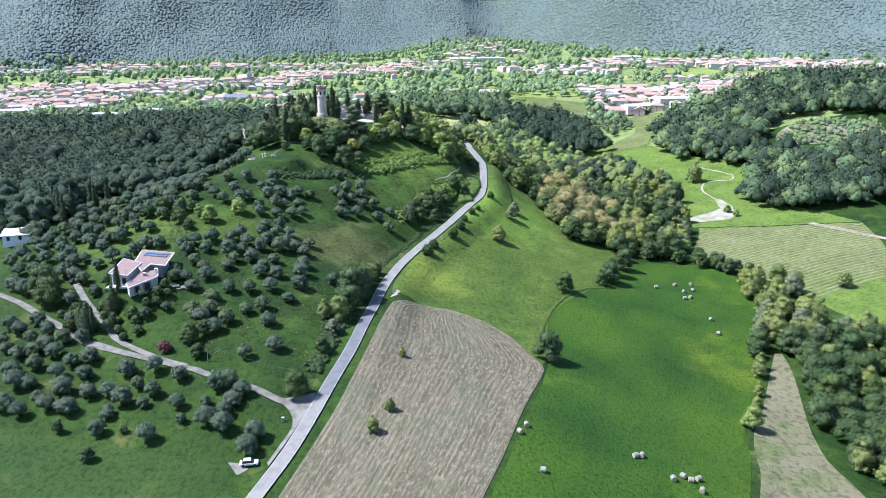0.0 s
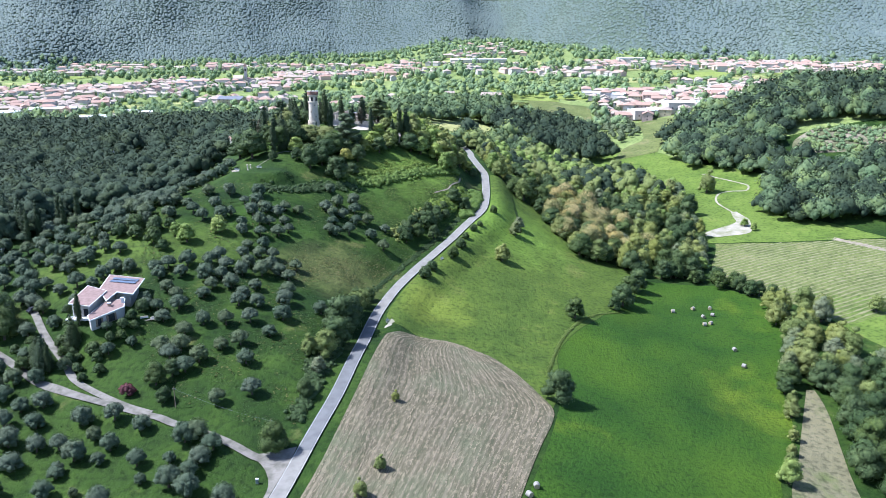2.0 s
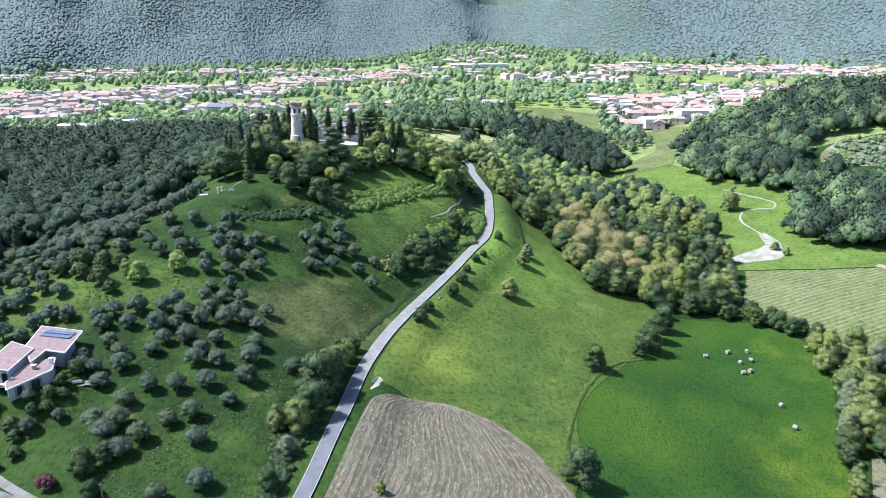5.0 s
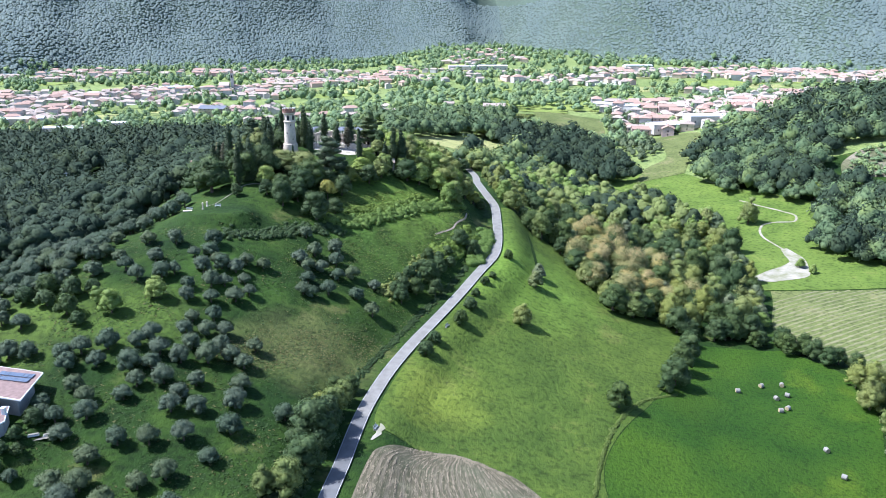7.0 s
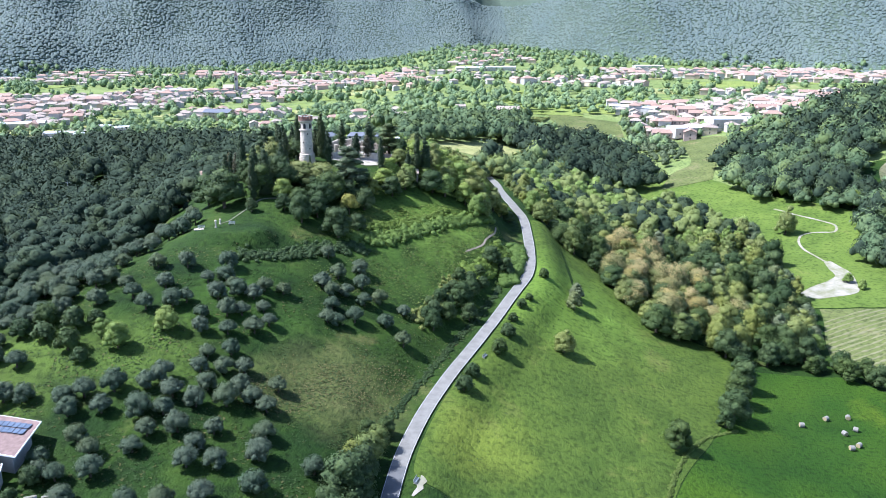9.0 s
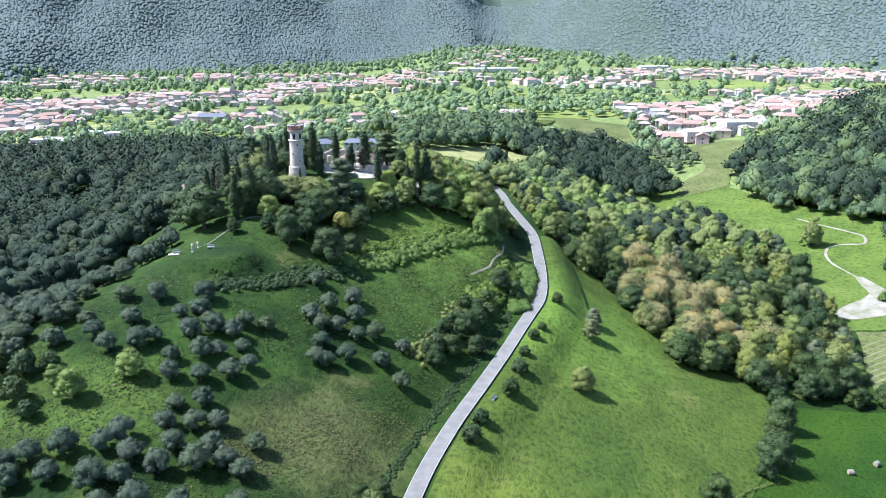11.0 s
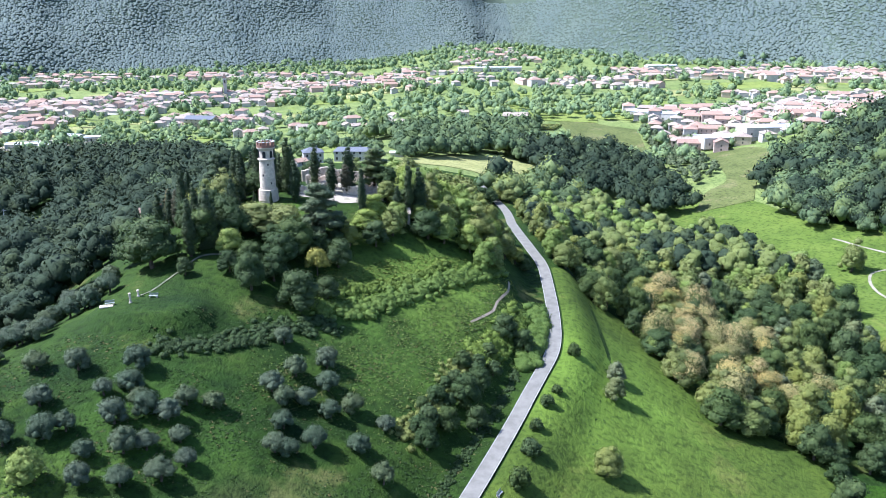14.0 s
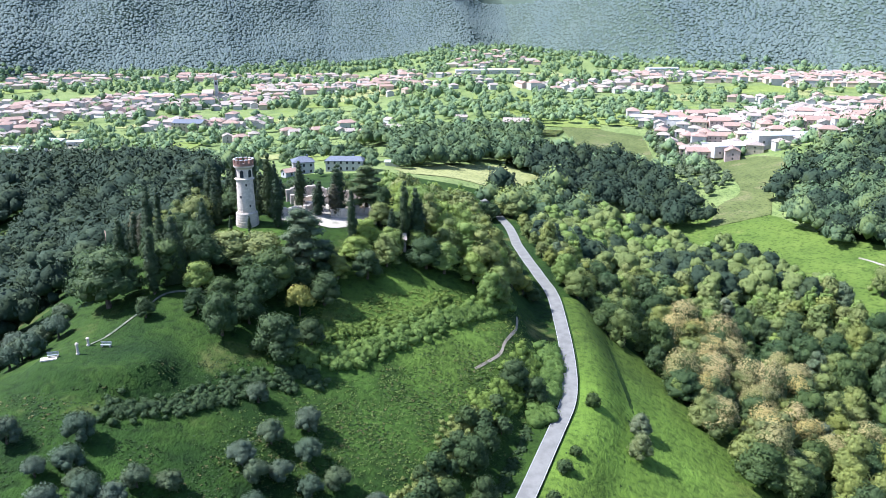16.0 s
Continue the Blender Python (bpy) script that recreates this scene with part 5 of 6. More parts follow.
def round_tower():
    """The castle's round stone tower: battered foot, shaft, string course, openings, brick battlements."""
    x, y = -56.2, 376.0
    z = ground_at(x, y)
    t = empty("tower", pose(x, y, z - 0.6), "round pale stone castle tower with red brick battlements", "tower")
    part("foot", ring(bmesh.new(), [(2.75, -1), (2.72, 0.4), (2.55, 3.6), (2.3, 3.7)], 40), STONE, t, "battered tower foot in banded limestone")
    for k in range(5):
        r = 2.79 - 0.05 * k
        part("band", ring(bmesh.new(), [(r - 0.3, 0.75 + 0.62 * k), (r, 0.78 + 0.62 * k), (r, 1.0 + 0.62 * k), (r - 0.3, 1.03 + 0.62 * k)], 40), STONE, t, "pale projecting stone band")
    part("shaft", ring(bmesh.new(), [(2.14, 3.6), (2.10, 6), (2.0, 9), (1.94, 11.9), (1.90, 14.6)], 40), STONE, t, "weathered limestone shaft")
    rr = random.Random(3)
    for row in range(17):
        zz = 3.75 + row * 0.62
        rad = 2.15 - 0.02 * row
        for k in range(13):
            if rr.random() < 0.42:
                a = math.tau * (k + 0.5 * (row % 2)) / 13
                m = Matrix.Rotation(a, 4, "Z")
                part("stone", box(bmesh.new(), rad - 0.12, -0.36, zz, rad + 0.035, 0.36, zz + 0.5, 0.03, m), STONE, t)
    part("string_course", ring(bmesh.new(), [(1.8, 11.6), (2.28, 11.7), (2.34, 11.95), (1.8, 12.1)], 40), STONE, t, "projecting stone course")
    for k in range(6):
        m = Matrix.Rotation(math.tau * (k + 0.1) / 6 - 1.75, 4, "Z")
        bm = box(bmesh.new(), 1.7, -0.42, 12.35, 1.99, 0.42, 13.7, 0, m)
        ring_v = [bm.verts.new(m @ Vector((xx, 0.42 * math.cos(a), 13.7 + 0.42 * math.sin(a)))) for xx in (1.7, 1.99) for a in np.linspace(0, math.pi, 7)]
        for j in range(6):
            bm.faces.new((ring_v[j], ring_v[j + 1], ring_v[j + 8], ring_v[j + 7]))
        bm.faces.new(ring_v[7:])
        part("arched_opening", bm, DARK, t, "dark arched belfry opening")
    for k, (a, h) in enumerate(((-1.2, 10.3), (-1.9, 7.4), (-0.9, 5.2))):
        part("slit", box(bmesh.new(), 1.8, -0.16, h, 2.16, 0.16, h + 0.55, 0, Matrix.Rotation(a, 4, "Z")), DARK, t, "small dark window slit")
    part("cornice", ring(bmesh.new(), [(1.9, 14.3), (2.35, 14.75), (2.42, 15.1), (2.0, 15.15)], 40), STONE, t)
    part("parapet", ring(bmesh.new(), [(2.38, 15.1), (2.38, 15.75), (2.05, 15.75), (2.05, 15.15), (0.1, 15.12)], 40), BRICK, t, "red brick parapet")
    for k in range(12):
        m = Matrix.Rotation(math.tau * k / 12, 4, "Z")
        bm = box(bmesh.new(), 2.05, -0.36, 15.7, 2.4, 0.36, 16.55, 0.03, m)
        part("merlon", bm, BRICK, t, "red brick merlon")
        part("capstone", box(bmesh.new(), 2.02, -0.39, 16.55, 2.43, 0.39, 16.64, 0.02, m), WHITE, t)
    return t


round_tower()


def villa():
    """The modern house among the olives: three tiled slabs with white edges over plain white walls."""
    cx, cy = -89.5, 224.0
    base = 19.2
    t = empty("house", pose(cx, cy, base), "modern white house with low tiled roofs and solar panels", "house")
    rel = lambda poly: [(x - cx, y - cy) for x, y in poly]
    big = rel([(-95.2, 239.3), (-83.9, 236.3), (-83.0, 225.0), (-88.0, 226.4), (-88.6, 220.4), (-93.6, 228.0)])
    west = rel([(-97.4, 217.6), (-97.3, 229.6), (-90.6, 226.3), (-91.1, 216.0)])
    front = rel([(-91.0, 213.8), (-89.9, 222.6), (-85.4, 225.2), (-83.6, 219.8), (-89.1, 210.8)])
    for name, poly, zs, inset, floor in (("upper", big, [24.6, 24.5, 23.9, 23.9, 23.6, 24.1], 1.7, 18.8), ("west", west, [23.9, 24.7, 24.4, 23.7], 0.7, 18.6), ("front", front, [21.9, 22.5, 22.6, 22.2, 21.7], 0.35, 18.6)):
        zs = [z - base for z in zs]
        walls = part("wall", prism(bmesh.new(), shrink(poly, inset), floor - base, [z - 0.28 for z in zs]), PLASTER, t, "pale plastered walls of the house")
        roof = part("roof", prism(bmesh.new(), poly, [z - 0.26 for z in zs], zs), WHITE, t, "low slab roof with a white edge")
        part("tiles", prism(bmesh.new(), shrink(poly, 0.2), [z - 0.1 for z in zs], [z + 0.035 for z in zs]), VILLA_TILE, roof, "weathered pinkish roof tiles")
    for r_ in range(2):
        for k in range(7):
            x, y = -92.6 + 1.12 * k - 0.15 * r_, 234.9 - 0.24 * k - 1.75 * r_
            part("solar_panel", box(bmesh.new(), x - cx, y - cy, 24.62 - base - 0.12 * r_, x - cx + 1.0, y - cy + 1.6, 24.70 - base - 0.12 * r_, 0.01), PANEL, t, "blue glass solar panel")
    for x, y, z, h in ((-84.9, 222.2, 22.2, 1.5), (-87.6, 219.9, 22.0, 1.1)):
        ch = part("chimney", box(bmesh.new(), x - cx - 0.35, y - cy - 0.35, z - base - 0.3, x - cx + 0.35, y - cy + 0.35, z - base + h, 0.03), WHITE if h > 1.2 else TILE, t, "plastered chimney")
        part("chimney_cap", box(bmesh.new(), x - cx - 0.5, y - cy - 0.5, z - base + h, x - cx + 0.5, y - cy + 0.5, z - base + h + 0.15, 0.03), SHEET, ch)
    # openings in the walls that face down the slope
    a, b = Vector((-89.1 - cx, 210.8 - cy, 0)), Vector((-83.6 - cx, 219.8 - cy, 0))
    ang = math.atan2(b.y - a.y, b.x - a.x)
    for s, w, z0, z1 in ((0.28, 1.6, 19.3, 21.2), (0.62, 2.4, 19.3, 21.3)):
        p = a.lerp(b, s)
        m = Matrix.Translation((p.x, p.y, 0)) @ Matrix.Rotation(ang, 4, "Z")
        win = part("window", box(bmesh.new(), -w / 2, 0.2, z0 - base, w / 2, 0.55, z1 - base, 0.02, m), DARK, t, "dark glazed opening")
        for side in (-1, 1):
            part("shutter", box(bmesh.new(), side * w / 2 - 0.25, 0.12, z0 - base, side * w / 2 + 0.25, 0.28, z1 - base, 0.02, m), WOOD, win, "brown wooden shutter")
    for x, y, w in ((-95.5, 217.95, 1.2), (-92.6, 217.3, 1.2)):
        part("window", box(bmesh.new(), x - cx - w / 2, y - cy - 0.4, 20.6 - base, x - cx + w / 2, y - cy + 0.3, 22.5 - base, 0.02), DARK, t, "dark glazed opening")
    part("balcony", box(bmesh.new(), -97.6 - cx, 215.4 - cy, 19.9 - base, -91.4 - cx, 217.6 - cy, 20.15 - base, 0.04), WHITE, t, "white balcony slab")
    return t


villa()
z = ground_at(-77.5, 220.8)
for k, (dx, dy) in enumerate(((0, 0), (2.4, 1.0))):
    bench = empty("sunbed", pose(-79 + dx, 220.6 + dy, ground_at(-79 + dx, 220.6 + dy) + 0.1, 0, 0, 22), "white slatted garden sunbed on a terrace", "sunbed", "sunbeds by the house")
    part("base", box(bmesh.new(), -1.0, -0.35, 0.0, 1.0, 0.35, 0.3, 0.03), WHITE, bench)
    part("mattress", box(bmesh.new(), -0.95, -0.32, 0.3, 0.95, 0.32, 0.45, 0.05), WRAP, bench)
terrace = mesh_object("terrace", np.array([(-81, 218.6, z + 0.1), (-74.5, 221, z + 0.1), (-75.5, 224, z + 0.1), (-81.6, 221.8, z + 0.1)]), [(0, 1, 2, 3)], GRAVEL)
tagged(terrace, "pale paved terrace beside the house", "terrace", kind="structure")


def bale(i, x, y):
    """A round hay bale in white net lying on its side."""
    t = empty("hay_bale", pose(x, y, ground_at(x, y) + 0.62, 0, 0, (37 * i) % 180), "round hay bale in white net on green meadow", "hay bale", "hay bales on the meadow")
    bm = ring(bmesh.new(), [(0.60, -0.62), (0.66, -0.55), (0.675, 0), (0.66, 0.55), (0.60, 0.62)], 18)
    bmesh.ops.rotate(bm, verts=bm.verts[:], cent=(0, 0, 0), matrix=Matrix.Rotation(math.pi / 2, 3, "X"))
    part("net_wrap", bm, WRAP, t)
    for s in (-1, 1):
        bm = ring(bmesh.new(), [(0.58, s * 0.621), (0.3, s * 0.64), (0.05, s * 0.645)], 18)
        bmesh.ops.rotate(bm, verts=bm.verts[:], cent=(0, 0, 0), matrix=Matrix.Rotation(math.pi / 2, 3, "X"))
        part("straw_end", bm, STRAW, t, "coiled hay end of the bale")


BALES = [(21.1, 169.2), (19.2, 165.9), (23, 151.6), (46.4, 162.9), (48, 163.4), (53.4, 155.5), (56.1, 157.1), (57.6, 155.8), (59.6, 156.8), (59.1, 152.4), (97.9, 262.5), (96.9, 251.2), (85.3, 290.7), (94.1, 295.5), (101, 297.2), (95.7, 288.4), (100, 291), (93.9, 281.1), (96.6, 282.8)]
for i, (x, y) in enumerate(BALES):
    bale(i, x, y)


def garden_bench(x, y, turn, label):
    t = empty("bench", pose(x, y, ground_at(x, y), 0, 0, turn), label, "bench")
    for k in range(3):
        part("seat_slat", box(bmesh.new(), -0.95, -0.28 + 0.19 * k, 0.42, 0.95, -0.12 + 0.19 * k, 0.47, 0.01), METAL, t)
    for k in range(2):
        part("back_slat", box(bmesh.new(), -0.95, 0.27, 0.58 + 0.2 * k, 0.95, 0.31, 0.74 + 0.2 * k, 0.01), METAL, t)
    for s in (-0.75, 0.75):
        part("leg", box(bmesh.new(), s - 0.05, -0.28, -0.1, s + 0.05, 0.3, 0.42, 0.01), STONE, t, "stone bench support")
        part("upright", box(bmesh.new(), s - 0.03, 0.29, 0.4, s + 0.03, 0.33, 0.98, 0.0), METAL, t)


garden_bench(-69.0, 320.4, 0, "pale slatted bench on the viewing lawn")
garden_bench(-76.3, 316.0, 20, "pale slatted bench on the viewing lawn")
garden_bench(1.2, 289.3, 62, "pale slatted bench on the roadside grass")
garden_bench(-14.9, 238.2, 72, "pale slatted bench on the road verge")
slab = bmesh.new()
box(slab, -1.3, -0.7, -0.2, 1.3, 0.7, 0.06, 0.02)
plinth = empty("stone_slab", pose(-76.8, 315.4, ground_at(-76.8, 315.4), 0, 0, 20), "pale stone slab under a bench", "slab")
part("slab", slab, STONE, plinth)
for x, y, hh in ((-72.6, 317.2, 1.9), (-72.4, 321.0, 1.3)):
    post = empty("stone_pillar", pose(x, y, ground_at(x, y)), "small pale stone pillar on the lawn", "pillar")
    part("shaft", ring(bmesh.new(), [(0.34, -0.2), (0.32, 0.2), (0.22, 0.3), (0.2, hh - 0.3), (0.28, hh - 0.2), (0.28, hh)], 10), STONE, post)
    part("cap", ring(bmesh.new(), [(0.3, hh), (0.34, hh + 0.08), (0.1, hh + 0.3)], 10), STONE, post)
draped("footpath", [(-72.3, 321.5), (-70.2, 328), (-67.6, 335.5), (-65, 341.6), (-56, 343.4), (-50, 345)], [(-71.9, 321.3), (-69.75, 327.7), (-67.2, 335.1), (-64.7, 340.9), (-56, 342.6), (-50, 344.2)], PATHSTONE, 0.12, "pale stone path from the lawn up to the trees", "path", 3)
draped("verge_gravel", [(-15.7, 233.6), (-15.3, 235), (-14.7, 236.4), (-14.9, 237.8), (-14.2, 239.2), (-14.1, 240.4)], [(-15.3, 233.4), (-14.5, 234.6), (-13.5, 236.1), (-13.6, 237.2), (-12.8, 238.6), (-13.7, 240.2)], YARD, 0.1, "pale gravel lay-by beside the road", "verge", 4)
draped("worn_path", [(9.1, 369), (8.3, 363), (6.4, 357.5), (4.6, 353), (3.0, 348), (-2.4, 341)], [(9.6, 369), (8.8, 363), (6.9, 357.2), (5.1, 352.7), (3.5, 347.6), (-2.0, 340.5)], SOIL, 0.12, "worn earth footpath in tall grass", "path", 3)


def precinct():
    """Pale broken walls and paving of the castle court behind the tower."""
    t = empty("castle_ruin", pose(-40, 388, 0), "broken pale stone walls of the castle court", "ruin")
    rr = random.Random(5)
    runs = [((-51, 399), (-40, 402)), ((-40, 402), (-29, 404)), ((-49, 394), (-40, 396)), ((-50, 381), (-44, 383)), ((-44, 383), (-41, 395)), ((-41, 395), (-30, 398)), ((-30, 398), (-26, 386)), ((-47, 389), (-41, 391)), ((-37, 384), (-31, 385.5)), ((-33, 391), (-28, 392))]
    for (ax, ay), (bx, by) in runs:
        n = int(math.hypot(bx - ax, by - ay) / 1.1)
        tall = 4.6 if ay > 397 and by > 400 else 3.2 if ay == 394 else 2.4
        top = tall * 0.7
        for k in range(n):
            x, y = ax + (bx - ax) * (k + 0.5) / n, ay + (by - ay) * (k + 0.5) / n
            zz = ground_at(x, y)
            top = min(tall, max(0.4, top + rr.uniform(-0.5, 0.55)))
            m = Matrix.Translation((x + 40, y - 388, zz)) @ Matrix.Rotation(math.atan2(by - ay, bx - ax) + rr.uniform(-0.04, 0.04), 4, "Z")
            part("wall_block", box(bmesh.new(), -0.58 - rr.random() * 0.1, -0.4 - rr.random() * 0.15, -0.8, 0.58, 0.4, top, 0.12, m), STONE, t)
    return t


precinct()
draped("castle_court", [(-49, 378.5), (-50, 382), (-49, 388), (-44, 398), (-40, 403)], [(-36, 377.5), (-31, 380.5), (-28, 386), (-26, 394), (-27, 402)], RUBBLE, 0.15, "pale gravel court inside the ruin", "court")


def gabled(name, label, w, d, h, rise, wall_m, roof_m, m, over=0.5, floors=2, cols=3, hip=0.0, glazed=True, category="house", group="", chimney=True):
    """A house with gable or hipped roof, windows on all sides, and a chimney."""
    t = empty(name, m, label, category, group)
    bm = box(bmesh.new(), -w / 2, -d / 2, -1.5, w / 2, d / 2, h)
    if not hip:
        for s in (-1, 1):
            q = [bm.verts.new(c) for c in ((s * w / 2, -d / 2, h), (s * w / 2, d / 2, h), (s * w / 2, 0, h + rise), (s * (w / 2 - 0.2), -d / 2, h), (s * (w / 2 - 0.2), d / 2, h), (s * (w / 2 - 0.2), 0, h + rise))]
            bm.faces.new(q[:3])
            bm.faces.new(q[5:2:-1])
    part("wall", bm, wall_m, t)
    a, b, lift = w / 2 + over, d / 2 + over, 0.22
    drop = rise * over / (d / 2)
    r0 = a - hip * d / 2
    bm = bmesh.new()
    lo = [bm.verts.new(c) for c in ((-a, -b, h - drop), (a, -b, h - drop), (a, b, h - drop), (-a, b, h - drop), (-r0, 0, h + rise), (r0, 0, h + rise))]
    hi = [bm.verts.new(v.co + Vector((0, 0, lift))) for v in lo]
    for s, flip in ((lo, True), (hi, False)):
        for f in ((0, 1, 5, 4), (2, 3, 4, 5), (1, 2, 5), (3, 0, 4)):
            if len(f) == 3 and not hip:
                continue
            vs = [s[k] for k in f]
            bm.faces.new(vs[::-1] if flip else vs)
    for k, j in ((0, 1), (1, 2), (2, 3), (3, 0)) if hip else ((0, 1), (1, 5), (5, 2), (2, 3), (3, 4), (4, 0)):
        bm.faces.new((lo[k], lo[j], hi[j], hi[k]))
    part("roof", bm, roof_m, t)
    for fl in range(floors if glazed else 0):
        z0 = 0.9 + fl * 2.9
        if z0 + 1.3 > h:
            continue
        for k in range(cols):
            x = (k + 0.5) / cols * w - w / 2
            part("window", box(bmesh.new(), x - 0.5, -d / 2 - 0.04, z0, x + 0.5, -d / 2 + 0.1, z0 + 1.35), DARK, t)
        part("window", box(bmesh.new(), w / 2 - 0.1, -0.5, z0, w / 2 + 0.04, 0.5, z0 + 1.35), DARK, t)
        part("window", box(bmesh.new(), -w / 2 - 0.04, -0.5, z0, -w / 2 + 0.1, 0.5, z0 + 1.35), DARK, t)
    if chimney:
        part("chimney", box(bmesh.new(), w * 0.2, d * 0.1, h + rise * 0.3, w * 0.2 + 0.6, d * 0.1 + 0.6, h + rise + 0.7, 0.03), roof_m, t)
    return t


def on_land(x, y, turn):
    return pose(x, y, ground_at(x, y), 0, 0, turn)


gabled("house", "white two-storey house with a grey hipped roof", 10, 9, 6.0, 2.0, PLASTER, SLATE, on_land(-75, 566, 15), hip=0.9)
gabled("house", "long white terrace house with a grey roof", 18, 8, 5.2, 1.6, PLASTER, SLATE, on_land(-55, 570, -3), cols=6, hip=0.5)
gabled("garage", "low annexe with a red tiled roof", 6, 5, 2.6, 1.2, PLASTER, TILE, on_land(-80, 556, 40), floors=1, cols=1)
gabled("shed", "small white shed roof on the meadow", 7, 4, 2.2, 0.6, PLASTER, SHEET, on_land(-33, 590, -6), floors=0)
gabled("chapel", "small pale chapel among cypresses", 2.6, 3.0, 2.4, 1.1, STONE, TILE_OLD, on_land(-19.2, 376.5, 8), 0.25, 1, 1, chimney=False)
gabled("house", "small pale house with a red roof behind trees", 8, 7, 4.6, 1.6, PLASTER, TILE, on_land(-96, 398, 25))
gabled("house", "long low house under a red tiled roof", 14, 8, 3.0, 1.6, OCHRE, TILE, on_land(-165, 330, 20), floors=1)
gabled("greenhouse", "low hall with a white sheet roof among trees", 11, 14, 2.6, 0.5, WHITE, SHEET, on_land(-147, 266, 18), 0.6, 1, 3, chimney=False)


def pylon(x, y, high=9.8):
    t = empty("power_pole", on_land(x, y, 20), "tall pale concrete power pole with crossarm", "power pole")
    part("pole", ring(bmesh.new(), [(0.22, -1), (0.2, 0), (0.13, high)], 10), SHEET, t)
    part("crossarm", box(bmesh.new(), -1.2, -0.08, high - 0.9, 1.2, 0.08, high - 0.75, 0.01), METAL, t)
    for s in (-1.1, 0, 1.1):
        part("insulator", ring(bmesh.new(), [(0.05, high - 0.75), (0.09, high - 0.65), (0.05, high - 0.45)], 8), WHITE, t)


pylon(-197.5, 494.5)
pylon(-140, 480, 9.0)


def utility_pole(x, y, high):
    t = empty("utility_pole", on_land(x, y, 0), "thin grey wooden utility pole by the track", "utility pole")
    part("pole", ring(bmesh.new(), [(0.13, -0.5), (0.12, 0), (0.08, high)], 8), WOOD, t)
    part("bracket", box(bmesh.new(), -0.4, -0.04, high - 0.5, 0.4, 0.04, high - 0.42), METAL, t)
    return Vector((x, y, ground_at(x, y) + high - 0.45))


def wire(a, b, sag):
    bm = bmesh.new()
    pts = [a.lerp(b, k / 12) - Vector((0, 0, sag * (1 - (2 * k / 12 - 1) ** 2))) for k in range(13)]
    for p, q in zip(pts, pts[1:]):
        limb(bm, p, q, 0.018, 0.018, 4)
    cable = empty("cable", pose(0, 0, 0), "thin overhead cable between two poles", "cable")
    part("wire", bm, SLATE, cable)


tops = [utility_pole(-36.5, 177.5, 5.5), utility_pole(-61.0, 188.5, 5.5)]
wire(tops[0], tops[1], 0.7)


def small_sign(x, y):
    t = empty("road_marker", on_land(x, y, 0), "small pale marker box by the track mouth", "marker")
    part("box", box(bmesh.new(), -0.3, -0.2, 0.0, 0.3, 0.2, 1.1, 0.03), METAL, t)
    part("lid", box(bmesh.new(), -0.34, -0.24, 1.1, 0.34, 0.24, 1.16, 0.02), WHITE, t)


small_sign(-36.9, 164.4)


def parked_car(x, y, turn, paint, label):
    """A small parked car: body, cabin glass, wheels and lamps."""
    t = empty("car", pose(x, y, ground_at(x, y) + 0.12, 0, 0, turn), label, "car")
    bm = box(bmesh.new(), -2.0, -0.82, 0.28, 2.0, 0.82, 0.85, 0.12)
    part("body", bm, paint, t)
    bm = bmesh.new()
    lo = [bm.verts.new(c) for c in ((-1.5, -0.76, 0.84), (1.1, -0.76, 0.84), (1.1, 0.76, 0.84), (-1.5, 0.76, 0.84))]
    hi = [bm.verts.new(c) for c in ((-1.15, -0.62, 1.38), (0.45, -0.62, 1.38), (0.45, 0.62, 1.38), (-1.15, 0.62, 1.38))]
    for k in range(4):
        bm.faces.new((lo[k], lo[(k + 1) % 4], hi[(k + 1) % 4], hi[k]))
    bm.faces.new(hi)
    part("glass", bm, DARK, t, "dark car windows")
    part("car_roof", box(bmesh.new(), -1.12, -0.63, 1.37, 0.42, 0.63, 1.43, 0.02), paint, t)
    for sx in (-1.25, 1.25):
        for sy in (-0.74, 0.74):
            bm = ring(bmesh.new(), [(0.2, -0.1), (0.32, -0.09), (0.32, 0.09), (0.2, 0.1)], 16)
            bmesh.ops.rotate(bm, verts=bm.verts[:], cent=(0, 0, 0), matrix=Matrix.Rotation(math.pi / 2, 3, "X"))
            bmesh.ops.translate(bm, verts=bm.verts[:], vec=(sx, sy, 0.32))
            part("wheel", bm, DARK, t, "black tyre")
    for sy in (-0.55, 0.55):
        part("headlight", box(bmesh.new(), 1.93, sy - 0.16, 0.58, 2.02, sy + 0.16, 0.72, 0.02), SHEET, t)


parked_car(-41.6, 149.8, 8, WHITE, "small white car parked on the roadside gravel")
parked_car(-113.2, 229.5, 60, DARK, "dark car parked at the end of the driveway")
draped("parking_gravel", [(-46.5, 150.6), (-43.5, 146.6)], [(-43, 150.4), (-41.5, 148.4)], GRAVEL, 0.1, "patch of pale gravel by the road", "gravel", 4)


# ---- vineyard, yard and meadows of the side valley ----
draped("hayfield", [(114, 334), (118, 346), (124, 360), (128, 372)], [(146, 283), (181, 300), (198, 331), (205, 366)], HAYGRASS, 0.06, "pale green mown hayfield with rows of cut hay", "field")
draped("lower_meadow", [(136, 314), (140, 296), (146, 274), (160, 244)], [(184, 300), (184, 280), (186, 262), (190, 240)], LUSH, 0.06, "bright green meadow below the vineyard", "meadow")
draped("pale_corridor", [(116, 540), (129, 566), (144, 580), (150, 606), (154, 645)], [(146, 545), (160, 575), (186, 608), (184, 640), (168, 656)], HAYGRASS, 0.3, "pale mown field between the wood and the hill", "field")
